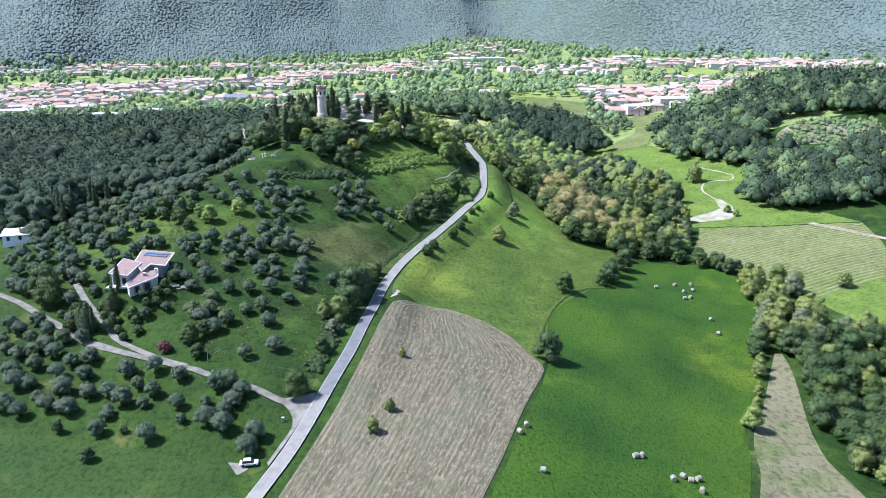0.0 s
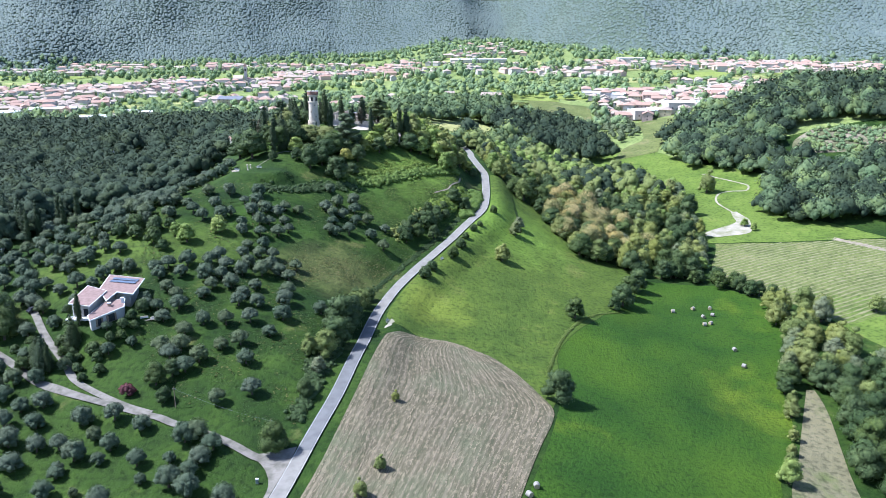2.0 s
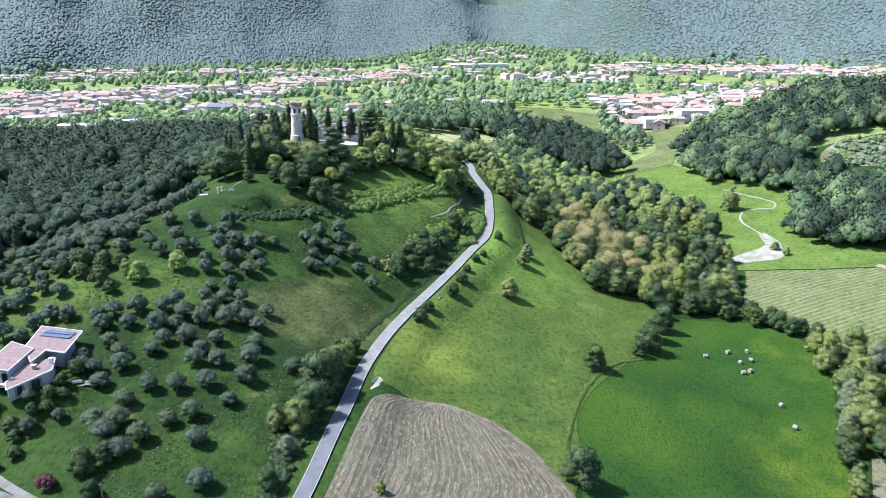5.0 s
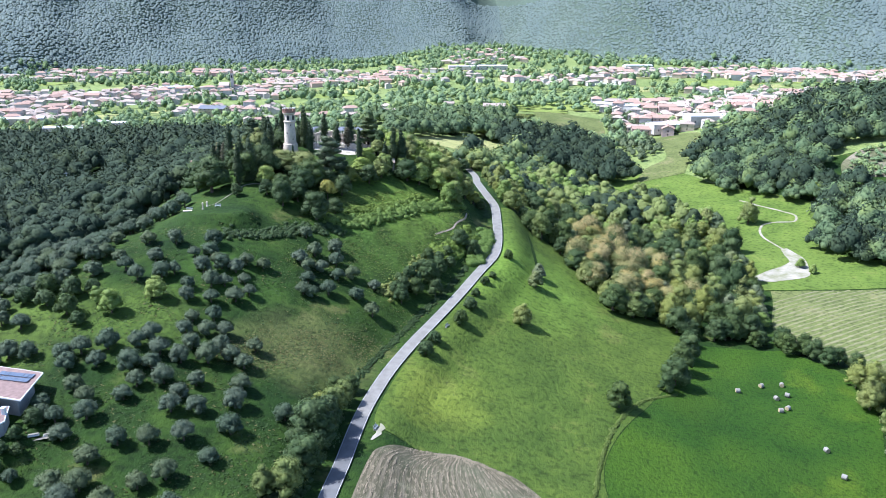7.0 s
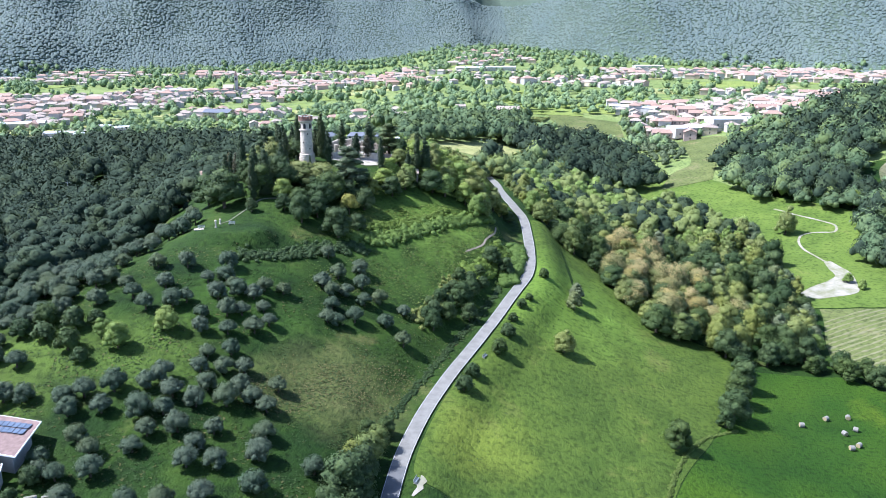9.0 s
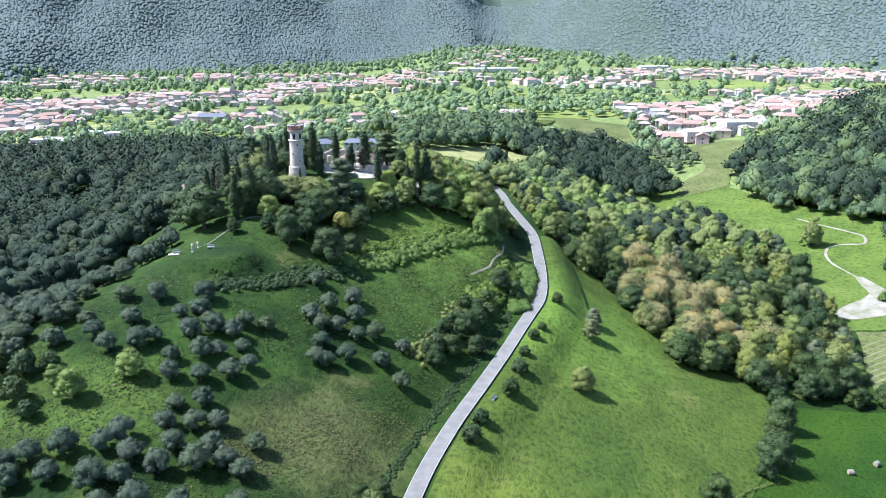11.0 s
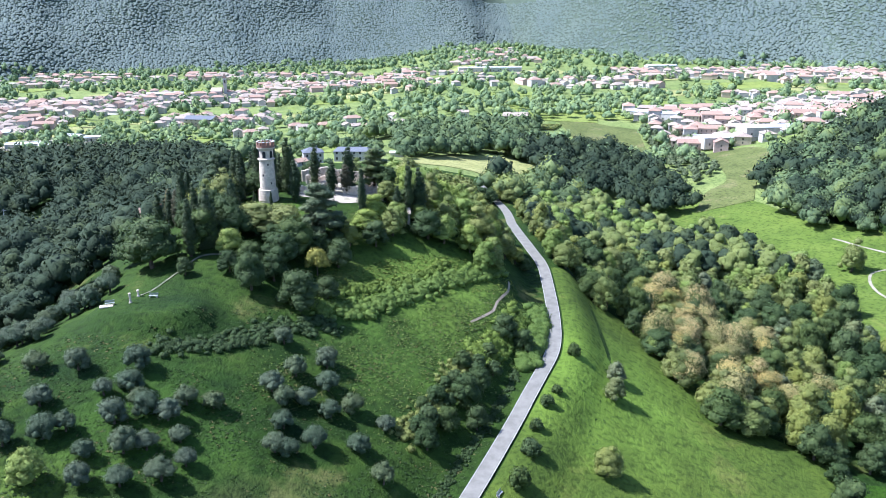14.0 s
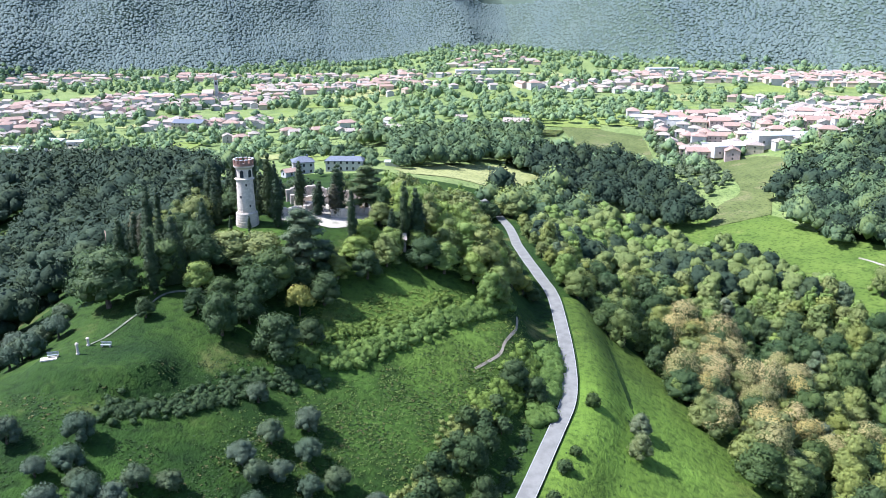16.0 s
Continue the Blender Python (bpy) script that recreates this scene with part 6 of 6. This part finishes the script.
draped("bright_field", [(85, 690), (84, 730), (82, 798)], [(121, 650), (130, 700), (137, 750)], HAYGRASS, 0.3, "pale green mown field above the wood", "field")
draped("upper_meadow", [(97, 548), (97, 531), (99, 506), (116, 503), (131, 473), (139, 447), (131, 412), (127, 398), (126, 385), (125, 373)], [(122, 562), (144, 547), (154, 519), (168, 497), (186, 474), (190, 450), (182, 426), (172, 408), (186, 396), (205, 367)], LUSH, 0.14, "bright green meadow in the side valley", "meadow")
draped("yard", [(125, 385), (131, 390), (137, 395), (144, 399), (149, 404), (150, 411), (151.5, 419)], [(126, 383.5), (132, 381.5), (140, 383), (149, 386), (152.5, 393), (156, 406), (154.5, 420)], YARD, 0.24, "pale gravel yard", "yard", 14)
road_strip("yard_track", [(153, 416), (151, 433), (152, 444), (157, 453), (164, 454), (171, 451.5), (174.5, 458), (171, 466), (164, 477), (158, 488)], -0.55, 0.55, 0.24, YARD, "pale gravel track winding through the meadow", "track", 3)
road_strip("earth_track", [(180, 372), (196, 352), (210, 336), (224, 316)], -1.6, 1.6, 0.14, SOIL, "pale earth track beside the vineyard", "track", 3)
DRYHAY = plain("cut hay", (0.215, 0.205, 0.105), (0.15, 0.16, 0.062), 0.35, 0.95, relief=0.05)
HAYFIELD = [(114, 334), (118, 346), (124, 360), (128, 372), (205, 366), (198, 331), (181, 300), (146, 283)]
for k in range(34):
    # rows run from west-south-west to east-north-east, gently bowed
    s_ = np.linspace(-60, 60, 90)
    x = 158 + s_ * 0.92 + 0.39 * (k - 17) * 2.35
    y = 332 + s_ * 0.39 - 0.92 * (k - 17) * 2.35 - 0.0016 * s_**2
    ok = inside(HAYFIELD, x, y)
    if ok.sum() < 8:
        continue
    x, y = x[ok], y[ok]
    wob = wr.uniform(0.15, 0.65, len(x))
    n_ = np.array([-0.39, 0.92])
    z0 = height(x, y)
    rows_v = [np.stack([x + n_[0] * d * wob, y + n_[1] * d * wob, z0 + hh * wob * 0.6 + 0.07], 1) for d, hh in ((-1, 0), (-0.4, 0.55), (0.4, 0.55), (1, 0))]
    v = np.stack(rows_v, 1).reshape(-1, 3)
    q = np.arange(len(x) * 4).reshape(-1, 4)
    f = np.concatenate([np.stack([q[:-1, c], q[:-1, c + 1], q[1:, c + 1], q[1:, c]], 1) for c in range(3)])
    row = mesh_object("hay_windrow", v, f, DRYHAY, True)
    tagged(row, "low row of pale cut hay on the field", "hay row", "rows of cut hay")
# ---- fields of the valley ----
LIFT = [0.3]


def field(x, y, w, d, turn, material, label):
    c, s = math.cos(radians(turn)), math.sin(radians(turn))
    at = lambda u, v: (x + u * c - v * s, y + u * s + v * c)
    LIFT[0] += 0.003
    draped("field", [at(-w / 2, -d / 2), at(-w / 2, d / 2)], [at(w / 2, -d / 2), at(w / 2, d / 2)], material, LIFT[0], label, "field", cols=max(6, int(w / 8)), step=6)


NEAR_FIELDS = [(-180, 725, 60, 60, -20, 0), (-70, 645, 40, 50, -15, 2), (-370, 880, 60, 80, -10, 2), (-250, 930, 60, 110, -20, 1), (340, 1040, 90, 90, 15, 2), (450, 1010, 110, 80, 20, 0), (110, 1090, 70, 60, -5, 1), (-20, 1060, 80, 50, -12, 0), (60, 960, 70, 40, -5, 2), (-330, 960, 60, 60, 10, 0), (-120, 1060, 70, 60, -25, 2), (320, 900, 60, 50, 20, 1), (260, 960, 70, 60, 10, 0)]
FAR_FIELDS = [(-150, 1420, 150, 130, -35, 2), (-60, 1480, 130, 120, -20, 0), (60, 1340, 90, 110, 0, 1), (-40, 1180, 60, 70, -20, 1), (-560, 1150, 130, 70, 5, 0), (60, 1180, 50, 80, 0, 0), (130, 1250, 60, 80, 8, 1), (-640, 1240, 120, 60, 5, 2), (20, 1420, 70, 110, -10, 2), (-230, 1180, 70, 60, -20, 0)]
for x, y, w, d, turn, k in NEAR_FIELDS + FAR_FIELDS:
    field(x, y, w, d, turn, HAZED_FIELDS[k], ("green valley field", "pale mown valley field", "bright green valley field")[k] + " between hedges")
draped("hill_meadow", [(-206, 486), (-204, 505), (-198, 540)], [(-172, 482), (-174, 510), (-184, 538)], PASTURE, 0.25, "bright green meadow among the woods", "meadow")
draped("ridge_meadow", [(-32, 578), (-6, 600), (26, 616), (46, 604)], [(-26, 566), (-2, 572), (20, 566), (42, 580)], HAZED_FIELDS[1], 0.3, "pale mown meadow on the ridge", "meadow")
draped("bare_slope", [(212, 490), (220, 508), (236, 520)], [(270, 464), (276, 484), (280, 500)], CLEARING, 0.25, "dry grassy clearing on the hill", "clearing")
woods("clearing_scrub", scatter([(212, 490), (236, 520), (280, 500), (270, 464)], 3.6, wr, jitter=0.5), (1.4, 3.8), 60, 0.14, HAZED_WOODS, "low scrub on the bare clearing", "scrub", wr)

fr = np.random.default_rng(77)
for k in range(95):
    y = fr.uniform(660, 1750)
    x = fr.uniform(-0.58, 0.58) * y
    if y > np.interp(x, MOUNTAIN_X, MOUNTAIN_Y) - 90 or inside(RIGHT_HILL, np.array([x]), np.array([y]))[0] or (abs(x - 110) < 90 and y < 820) or (x > 90 and y > 1330):
        continue
    m = int(fr.choice(3, p=(0.25, 0.45, 0.3)))
    field(x, y, fr.uniform(35, 100), fr.uniform(30, 90), fr.uniform(-30, 30), HAZED_FIELDS[m], ("green valley field", "pale mown valley field", "bright green valley field")[m] + " between hedges")
# ---- towns ----
hr = np.random.default_rng(41)
kinds = []
for near_ in (True, False):
    for k, (w, d, h, rise, wm, rm, hip, cols) in enumerate(((11, 9, 6.0, 2.0, PLASTER, TILE_OLD, 0, 3), (14, 10, 6.2, 2.2, OCHRE, TILE, 0.9, 4), (10, 10, 5.6, 2.0, PLASTER, TILE_OLD, 0.9, 3), (20, 10, 6.5, 2.3, ROSE, TILE, 0, 5), (13, 9, 3.4, 1.9, PLASTER, TILE_OLD, 0.8, 3), (16, 11, 9.0, 2.2, PLASTER, TILE, 0.8, 4), (24, 12, 6.0, 2.0, OCHRE, TILE_OLD, 0.6, 6))):
        kinds.append(gabled("house", ("pale plastered house with weathered tiled roof", "ochre house with red hipped roof", "pale house with pinkish hipped roof", "long rose-plastered house with red roof", "low pale bungalow with tiled roof", "tall pale apartment house with red roof", "long ochre row house with tiled roof")[k], w, d, h, rise, wm, rm, Matrix.Identity(4), hip=hip, cols=cols, glazed=near_, group="houses of the valley town"))
halls = [gabled("hall", "long pale industrial hall with white sheet roof", 42, 16, 5.5, 1.2, PLASTER, SHEET, Matrix.Identity(4), 0.3, 1, 6, category="industrial hall", chimney=False)]
WEST_TOWN = [(-440, 855, 75, 45, 37), (-520, 960, 70, 50, 20), (-420, 1015, 110, 50, 34), (-300, 1095, 95, 55, 40), (-215, 900, 45, 28, 13), (-290, 1440, 120, 45, 29), (-150, 1255, 95, 45, 34), (-640, 1320, 130, 40, 23), (-540, 1430, 90, 30, 11), (-40, 1330, 90, 70, 11), (-110, 790, 60, 40, 5)]
EAST_TOWN = [(215, 735, 62, 62, 60), (300, 770, 50, 50, 23), (390, 1190, 150, 50, 63), (345, 890, 70, 40, 14), (500, 1130, 110, 50, 31), (160, 1060, 60, 40, 13), (20, 1130, 80, 60, 11), (80, 1480, 60, 80, 11), (90, 1700, 40, 90, 10), (440, 900, 70, 40, 13)]
TOWN_GROUND = plain("streets and yards", (0.42, 0.40, 0.335), (0.19, 0.235, 0.10), 0.06, 0.95)
for cx, cy, rx, ry, n in WEST_TOWN + EAST_TOWN:
    if n > 12:
        field(cx, cy, 2.1 * rx, 2.2 * ry, 0, TOWN_GROUND, "pale streets, yards and gardens of the town")
placed, homes = [], []
for cx, cy, rx, ry, n in WEST_TOWN + EAST_TOWN:
    turn0, tries, done = hr.uniform(-25, 25), 0, 0
    while done < 2.35 * n and tries < 1200:
        tries += 1
        x, y = cx + hr.uniform(-1.15, 1.15) * rx, cy + hr.uniform(-1.3, 1.3) * ry
        if any((x - a) ** 2 + (y - b) ** 2 < 11.6**2 for a, b in placed):
            continue
        placed.append((x, y))
        done += 1
        k = int(hr.choice(7, p=(0.26, 0.16, 0.2, 0.1, 0.14, 0.06, 0.08)))
        homes.append((k, x, y, turn0 + hr.choice([0, 90]) + hr.uniform(-8, 8)))
homes.sort(key=lambda h: h[2])
for k, x, y, turn in homes[:270]:
    copy_thing(kinds[k if y < 830 else 7 + k], on_land(x, y, turn) @ Matrix.Scale(0.84, 4))
mats, fv, ff, fm, at = [PLASTER, OCHRE, ROSE, TILE, TILE_OLD], [], [], [], 0
for k, x, y, turn in homes[270:]:
    m = on_land(x, y, turn) @ Matrix.Scale(0.84, 4)
    for o in kinds[7 + k].children:
        fv += [(m @ v.co)[:] for v in o.data.vertices]
        ff += [tuple(i + at for i in p.vertices) for p in o.data.polygons]
        fm += [mats.index(o.data.materials[0])] * len(o.data.polygons)
        at += len(o.data.vertices)
far_town = mesh_object("far_houses", np.array(fv), ff, mats)
far_town.data.polygons.foreach_set("material_index", fm)
tagged(far_town, "pale far houses with tiled roofs below the mountain", "houses", kind="stuff")
for x, y, turn in ((160, 790, -38), (176, 668, 10), (205, 672, 5), (36, 1262, 3), (80, 1265, 3), (-345, 1135, 12), (-380, 800, 18), (-420, 770, 14), (300, 1290, 5)):
    copy_thing(halls[0], on_land(x, y, turn))
    placed.append((x, y))
for m in (*kinds, *halls):
    remove_thing(m)
gabled("farmhouse", "pale rose farmhouse with red roof above vines", 18, 9, 7, 2.2, ROSE, TILE_OLD, on_land(47, 757, -12), cols=5, category="house")
gabled("barn", "white barn beside the farmhouse", 14, 8, 4.5, 1.8, PLASTER, SHEET, on_land(28, 750, 20), floors=1)
gabled("cottage", "small white cottage at the edge of the wood", 9, 6, 4, 1.4, PLASTER, TILE_OLD, on_land(9, 806, -4), category="house")
gabled("apartment_block", "dark-roofed stepped apartment block", 26, 14, 8, 2.5, OCHRE, SLATE, on_land(-222, 866, -8), cols=6, floors=3, category="house")


def church(x, y):
    t = gabled("church", "pale church with slender bell tower", 12, 24, 9, 3.5, PLASTER, TILE_OLD, on_land(x, y, 10), cols=2, chimney=False, category="church")
    tower = part("bell_tower", box(bmesh.new(), 8, -4, -1, 12, 0, 24, 0.1), PLASTER, t)
    part("belfry_window", box(bmesh.new(), 9, -4.1, 18, 11, -3.8, 21.5), DARK, tower)
    bm = bmesh.new()
    lo = [bm.verts.new(c) for c in ((8, -4, 24), (12, -4, 24), (12, 0, 24), (8, 0, 24))]
    tip = bm.verts.new((10, -2, 31))
    for k in range(4):
        bm.faces.new((lo[k], lo[(k + 1) % 4], tip))
    part("spire", bm, TILE, tower)


church(-279, 1125)
draped("works_yard", [(-340, 735), (-346, 765), (-340, 800)], [(-268, 735), (-262, 765), (-276, 815)], YARD, 0.9, "pale gravel works yard at the edge of the town", "yard", step=4)
for x, y, turn, w, d in ((-322, 752, 12, 24, 10), (-296, 742, 8, 18, 9), (-306, 796, -14, 20, 9), (-284, 786, 20, 14, 7)):
    gabled("works_hall", "low works hall with a pale sheet roof", w, d, 4.0, 0.9, PLASTER, SHEET, on_land(x, y, turn), 0.3, 1, 4, category="industrial hall", chimney=False)


def vine_row(x, y, turn, length):
    """A trellised row of vines: posts and a leafy hedge between them."""
    t = empty("vine_row", on_land(x, y, turn), "trellised row of green vines beside the farmhouse", "vine row", "vineyard rows")
    n = int(length / 1.1)
    lob = [(-length / 2 + 1.1 * (k + 0.5), 0.12 * wr.normal(), 1.0 + 0.15 * wr.normal(), 0.75 * wr.uniform(0.8, 1.15), 0.9) for k in range(n)]
    v, f, nn = sprays(lob, 16 * n, 0.42, wr)
    mesh_object("leaves", v, f, ASH, parent=t, normals=nn)
    for k in range(0, n + 1, 6):
        px = -length / 2 + 1.1 * k
        part("post", box(bmesh.new(), px - 0.06, -0.06, -0.3, px + 0.06, 0.06, 1.9), WOOD, t)


for k in range(10):
    vine_row(63 + 1.7 * k, 750 + 0.4 * k, 68, 26)

# ---- trees and hedges among fields and houses ----
xv, yv = np.meshgrid(np.arange(-800, 760, 11.0), np.arange(625, 2250, 11.0))
xv, yv = xv.ravel() + hr.uniform(-5, 5, xv.size), yv.ravel() + hr.uniform(-5, 5, yv.size)
foot = np.interp(xv, MOUNTAIN_X, MOUNTAIN_Y)
cover = 0.5 + 0.42 * waves(xv, yv, 150, 21) + 0.3 * waves(xv, yv, 55, 22) + 0.55 * np.exp(-((foot - yv) / 60) ** 2) + 0.5 * np.exp(-((yv - 660) / 90) ** 2) * (np.abs(xv) < 420) + 0.3 * np.exp(-((xv - 10) / 130) ** 2) * (yv < 1000)
keep = (hr.random(xv.size) < np.clip(cover - 0.36 + 0.2 * (yv < 950), 0.06, 0.85)) & (yv < foot + 15) & (np.abs(xv) < yv * 0.64 + 40)
for cx, cy, rx, ry, n in WEST_TOWN + EAST_TOWN:
    if n > 12:
        keep &= (np.abs(xv - cx) > 1.05 * rx) | (np.abs(yv - cy) > 1.1 * ry) | (hr.random(xv.size) < 0.4)
for a, b in placed:
    keep &= (xv - a) ** 2 + (yv - b) ** 2 > 9.0**2
for poly in ([(62, 705), (115, 700), (122, 765), (70, 770)], [(146, 590), (190, 590), (190, 660), (150, 660)], RIGHT_HILL, MIDDLE, MEADOW_TOP, LEFT_WOODS, HOUSE_GAP, BRIGHT_FIELD):
    keep &= ~inside(list(poly), xv, yv)
keep[(np.abs(xv - 30) < 26) & (np.abs(yv - 1290) < 60)] = False
spots = np.stack([xv, yv], 1)[keep]
mid = spots[:, 1] < 980
garden = np.array([(a + 8.5 * math.cos(q), b + 7.5 * math.sin(q)) for a, b in placed for q in hr.uniform(0, math.tau, int(hr.choice(3, p=(0.15, 0.45, 0.4))))])
woods("garden_trees", garden, (3.5, 6.5), 26, 0.17, HAZED_WOODS, "green garden trees between the houses", "trees", wr, flat_ball=True)
woods("valley_trees", spots[mid], (6, 10.5), 70, 0.11, HAZED_WOODS, "green hedges and trees between the valley fields", "wood", wr)
woods("valley_trees", spots[~mid], (6, 11), 20, 0.19, HAZED_WOODS, "far green hedges and trees round the town", "wood", wr, flat_ball=True)

yard_trees = np.array([s for s in scatter([(-108, 548), (-40, 545), (-36, 600), (-60, 690), (-100, 680)], 15, wr, jitter=0.5) if min(math.hypot(s[0] - a, s[1] - b) for a, b in ((-75, 566), (-55, 570), (-80, 556))) > 13])
woods("garden_trees", yard_trees, (5, 9), 90, 0.1, WOODS, "green garden trees round the white houses", "trees", wr)

# ---- rough growth of the slopes ----
TUFT = leaves("weeds", (0.018, 0.042, 0.007), (0.030, 0.061, 0.010), (0.052, 0.090, 0.016), 0.25)
HAY = leaves("dry grass", (0.085, 0.088, 0.030), (0.125, 0.122, 0.045), (0.175, 0.165, 0.068), 0.3)
WEED = leaves("leafy weeds", (0.066, 0.104, 0.018), (0.104, 0.152, 0.025), (0.150, 0.200, 0.036), 0.3)
BRAMBLE = leaves("bramble leaves", (0.066, 0.118, 0.018), (0.120, 0.190, 0.029), (0.185, 0.26, 0.044), 0.3)


def tufts(name, poly, gap, size, material, label, r, avoid=(), patch=0.0):
    """Tussocks of grass and weeds: a few blades' sprays each, thicker in drifts."""
    spots = scatter(poly, gap, r, avoid, 0.5)
    drift = waves(spots[:, 0], spots[:, 1], 17, 61) + 0.6 * waves(spots[:, 0], spots[:, 1], 6, 62)
    spots, drift = spots[drift > patch - 1.4], drift[drift > patch - 1.4]
    n = 5
    grow = np.repeat(np.clip(0.85 + 0.35 * drift, 0.5, 1.5), n)[:, None]
    c = np.repeat(spots, n, 0) + r.normal(size=(len(spots) * n, 2)) * size * 0.55
    k = len(c)
    z = height(c[:, 0], c[:, 1])
    s = size * r.uniform(0.5, 1.25, (k, 1)) * grow
    lean = r.normal(size=(k, 2)) * 0.38
    nrm = unit(np.stack([lean[:, 0], lean[:, 1], np.ones(k)], 1))
    u = unit(np.cross(nrm, r.normal(size=(k, 3))))
    w = np.cross(nrm, u)
    p = np.stack([c[:, 0], c[:, 1], z + s[:, 0] * r.uniform(0.05, 0.4, k)], 1)
    v = np.stack([p - u * s * 0.6 - w * s * 0.4, p + u * s * 0.6 - w * s * 0.3, p + w * s * 0.9], 1).reshape(-1, 3)
    f = np.arange(3 * k).reshape(-1, 3)
    soft = unit(np.stack([lean[:, 0], lean[:, 1], np.full(k, 1.1)], 1))
    return tagged(mesh_object(name, v, f, material, normals=np.repeat(soft, 3, 0)), label, "weeds", kind="stuff")


HILLSIDE = [(-34, 178), (-26, 210), (-22, 250), (-12, 278), (0, 305), (11, 331), (16, 350), (12, 362), (-6, 358), (-30, 336), (-52, 322), (-64, 309), (-88, 306), (-104, 290), (-98, 250), (-80, 215), (-60, 190)]
tufts("rough_grass", HILLSIDE, 0.85, 0.24, TUFT, "rough green grass and weeds on the slope", wr, patch=1.15)
tufts("dry_grass", HILLSIDE, 2.1, 0.26, HAY, "pale seeding grass on the slope", wr, patch=1.5)
tufts("rough_grass", [(-110, 150), (-46, 152), (-36, 166), (-60, 180), (-90, 190), (-125, 214), (-150, 222)], 1.2, 0.2, TUFT, "rough green grass under the olive trees", wr)
tufts("rough_grass", [(-12, 236), (6, 304), (17, 330), (24, 360), (30, 380), (50, 345), (70, 318), (55, 278), (36, 240), (24, 214)], 1.7, 0.22, TUFT, "flowering weeds in the pasture", wr)

tufts("weed_cover", [(-42, 326), (-28, 331), (-12, 345), (2, 356), (14, 362), (10, 372), (-8, 366), (-24, 354), (-38, 343)], 1.1, 0.42, WEED, "bright green weeds over the terraces", wr)
tufts("weed_cover", [(-14, 300), (2, 322), (12, 345), (10, 358), (0, 352), (-14, 340), (-30, 325), (-34, 310)], 1.6, 0.36, WEED, "bright green weeds on the slope", wr)

tufts("weed_cover", [(-45, 300), (-14, 296), (8, 330), (10, 358), (-5, 350), (-30, 330), (-48, 318)], 1.3, 0.30, WEED, "green weeds on the lower terraces", wr, patch=1.0)
tufts("dry_grass", [(-52, 248), (-42, 250), (-34, 256), (-18, 264), (-14, 272), (-17, 280), (-28, 276), (-44, 268), (-52, 258)], 0.8, 0.22, HAY, "dry straw-coloured grass on the slope", wr, patch=0.7)


def thicket(name, line, wide, high, label, material=None):
    """A bank of brambles along a line."""
    p = dense(line, 0.7)
    lob = []
    for x, y in p:
        for _ in range(6):
            ox, oy = wr.normal(size=2) * wide * 0.27
            rad = high * wr.uniform(0.32, 0.62)
            lob.append((x + ox, y + oy, ground_at(x + ox, y + oy) + rad * 0.3, rad, 0.75))
    v, f, n = sprays(lob, len(lob) * 34, 0.22, wr, core=0.8, fine_core=False)
    return tagged(mesh_object(name, v, f, material or BRAMBLE, normals=n), label, "thicket", kind="stuff")


thicket("bramble_bank", [(-36, 329.5), (-29, 332.5), (-24, 337), (-16.6, 344.5), (-6, 356), (0, 362), (6, 371)], 4.6, 2.5, "dense bright green bramble bank on the terrace")
thicket("bramble_bank", [(-62.3, 305), (-54.6, 308.5), (-47, 314.5), (-41, 321), (-33, 325)], 5.0, 1.7, "dense dark green bramble bank below the lawn", OAK)
thicket("bramble_bank", [(-34, 338.5), (-28, 341), (-19, 348), (-12, 355.5), (-8, 362)], 3.0, 1.3, "green bramble bank on the upper terrace")
thicket("roadside_thicket", [(10, 333), (13, 342), (15.5, 352), (16, 362)], 4.0, 3.6, "bright green thicket above the road", BRAMBLE)
thicket("roadside_thicket", [(-23, 256), (-15, 277), (-5, 300), (4, 320), (8, 331)], 2.0, 0.6, "low green weeds along the road bank", OAK)
thicket("roadside_thicket", [(-32.5, 186), (-30, 204), (-27, 226), (-24.5, 242)], 3.4, 1.9, "dark green thicket along the road bank", OAK)
thicket("roadside_thicket", [(-2, 330), (4, 336), (8, 345), (11, 356)], 5.0, 2.4, "bright green thicket on the bank below the path", BRAMBLE)
thicket("scrub", [(-16, 300), (-10, 312), (-6, 322), (-1, 328)], 5.0, 1.6, "low green scrub on the slope", ASH)
thicket("field_edge", [(31, 226), (33, 234.5), (37.5, 248.3), (44, 262), (54, 275.5), (65, 283)], 0.8, 0.6, "narrow strip of tall weeds between two meadows", WEED)
thicket("scrub", [(-30.5, 198), (-32, 208), (-30, 222), (-27, 236)], 3.4, 1.5, "dark green scrub below the olive trees", OAK)
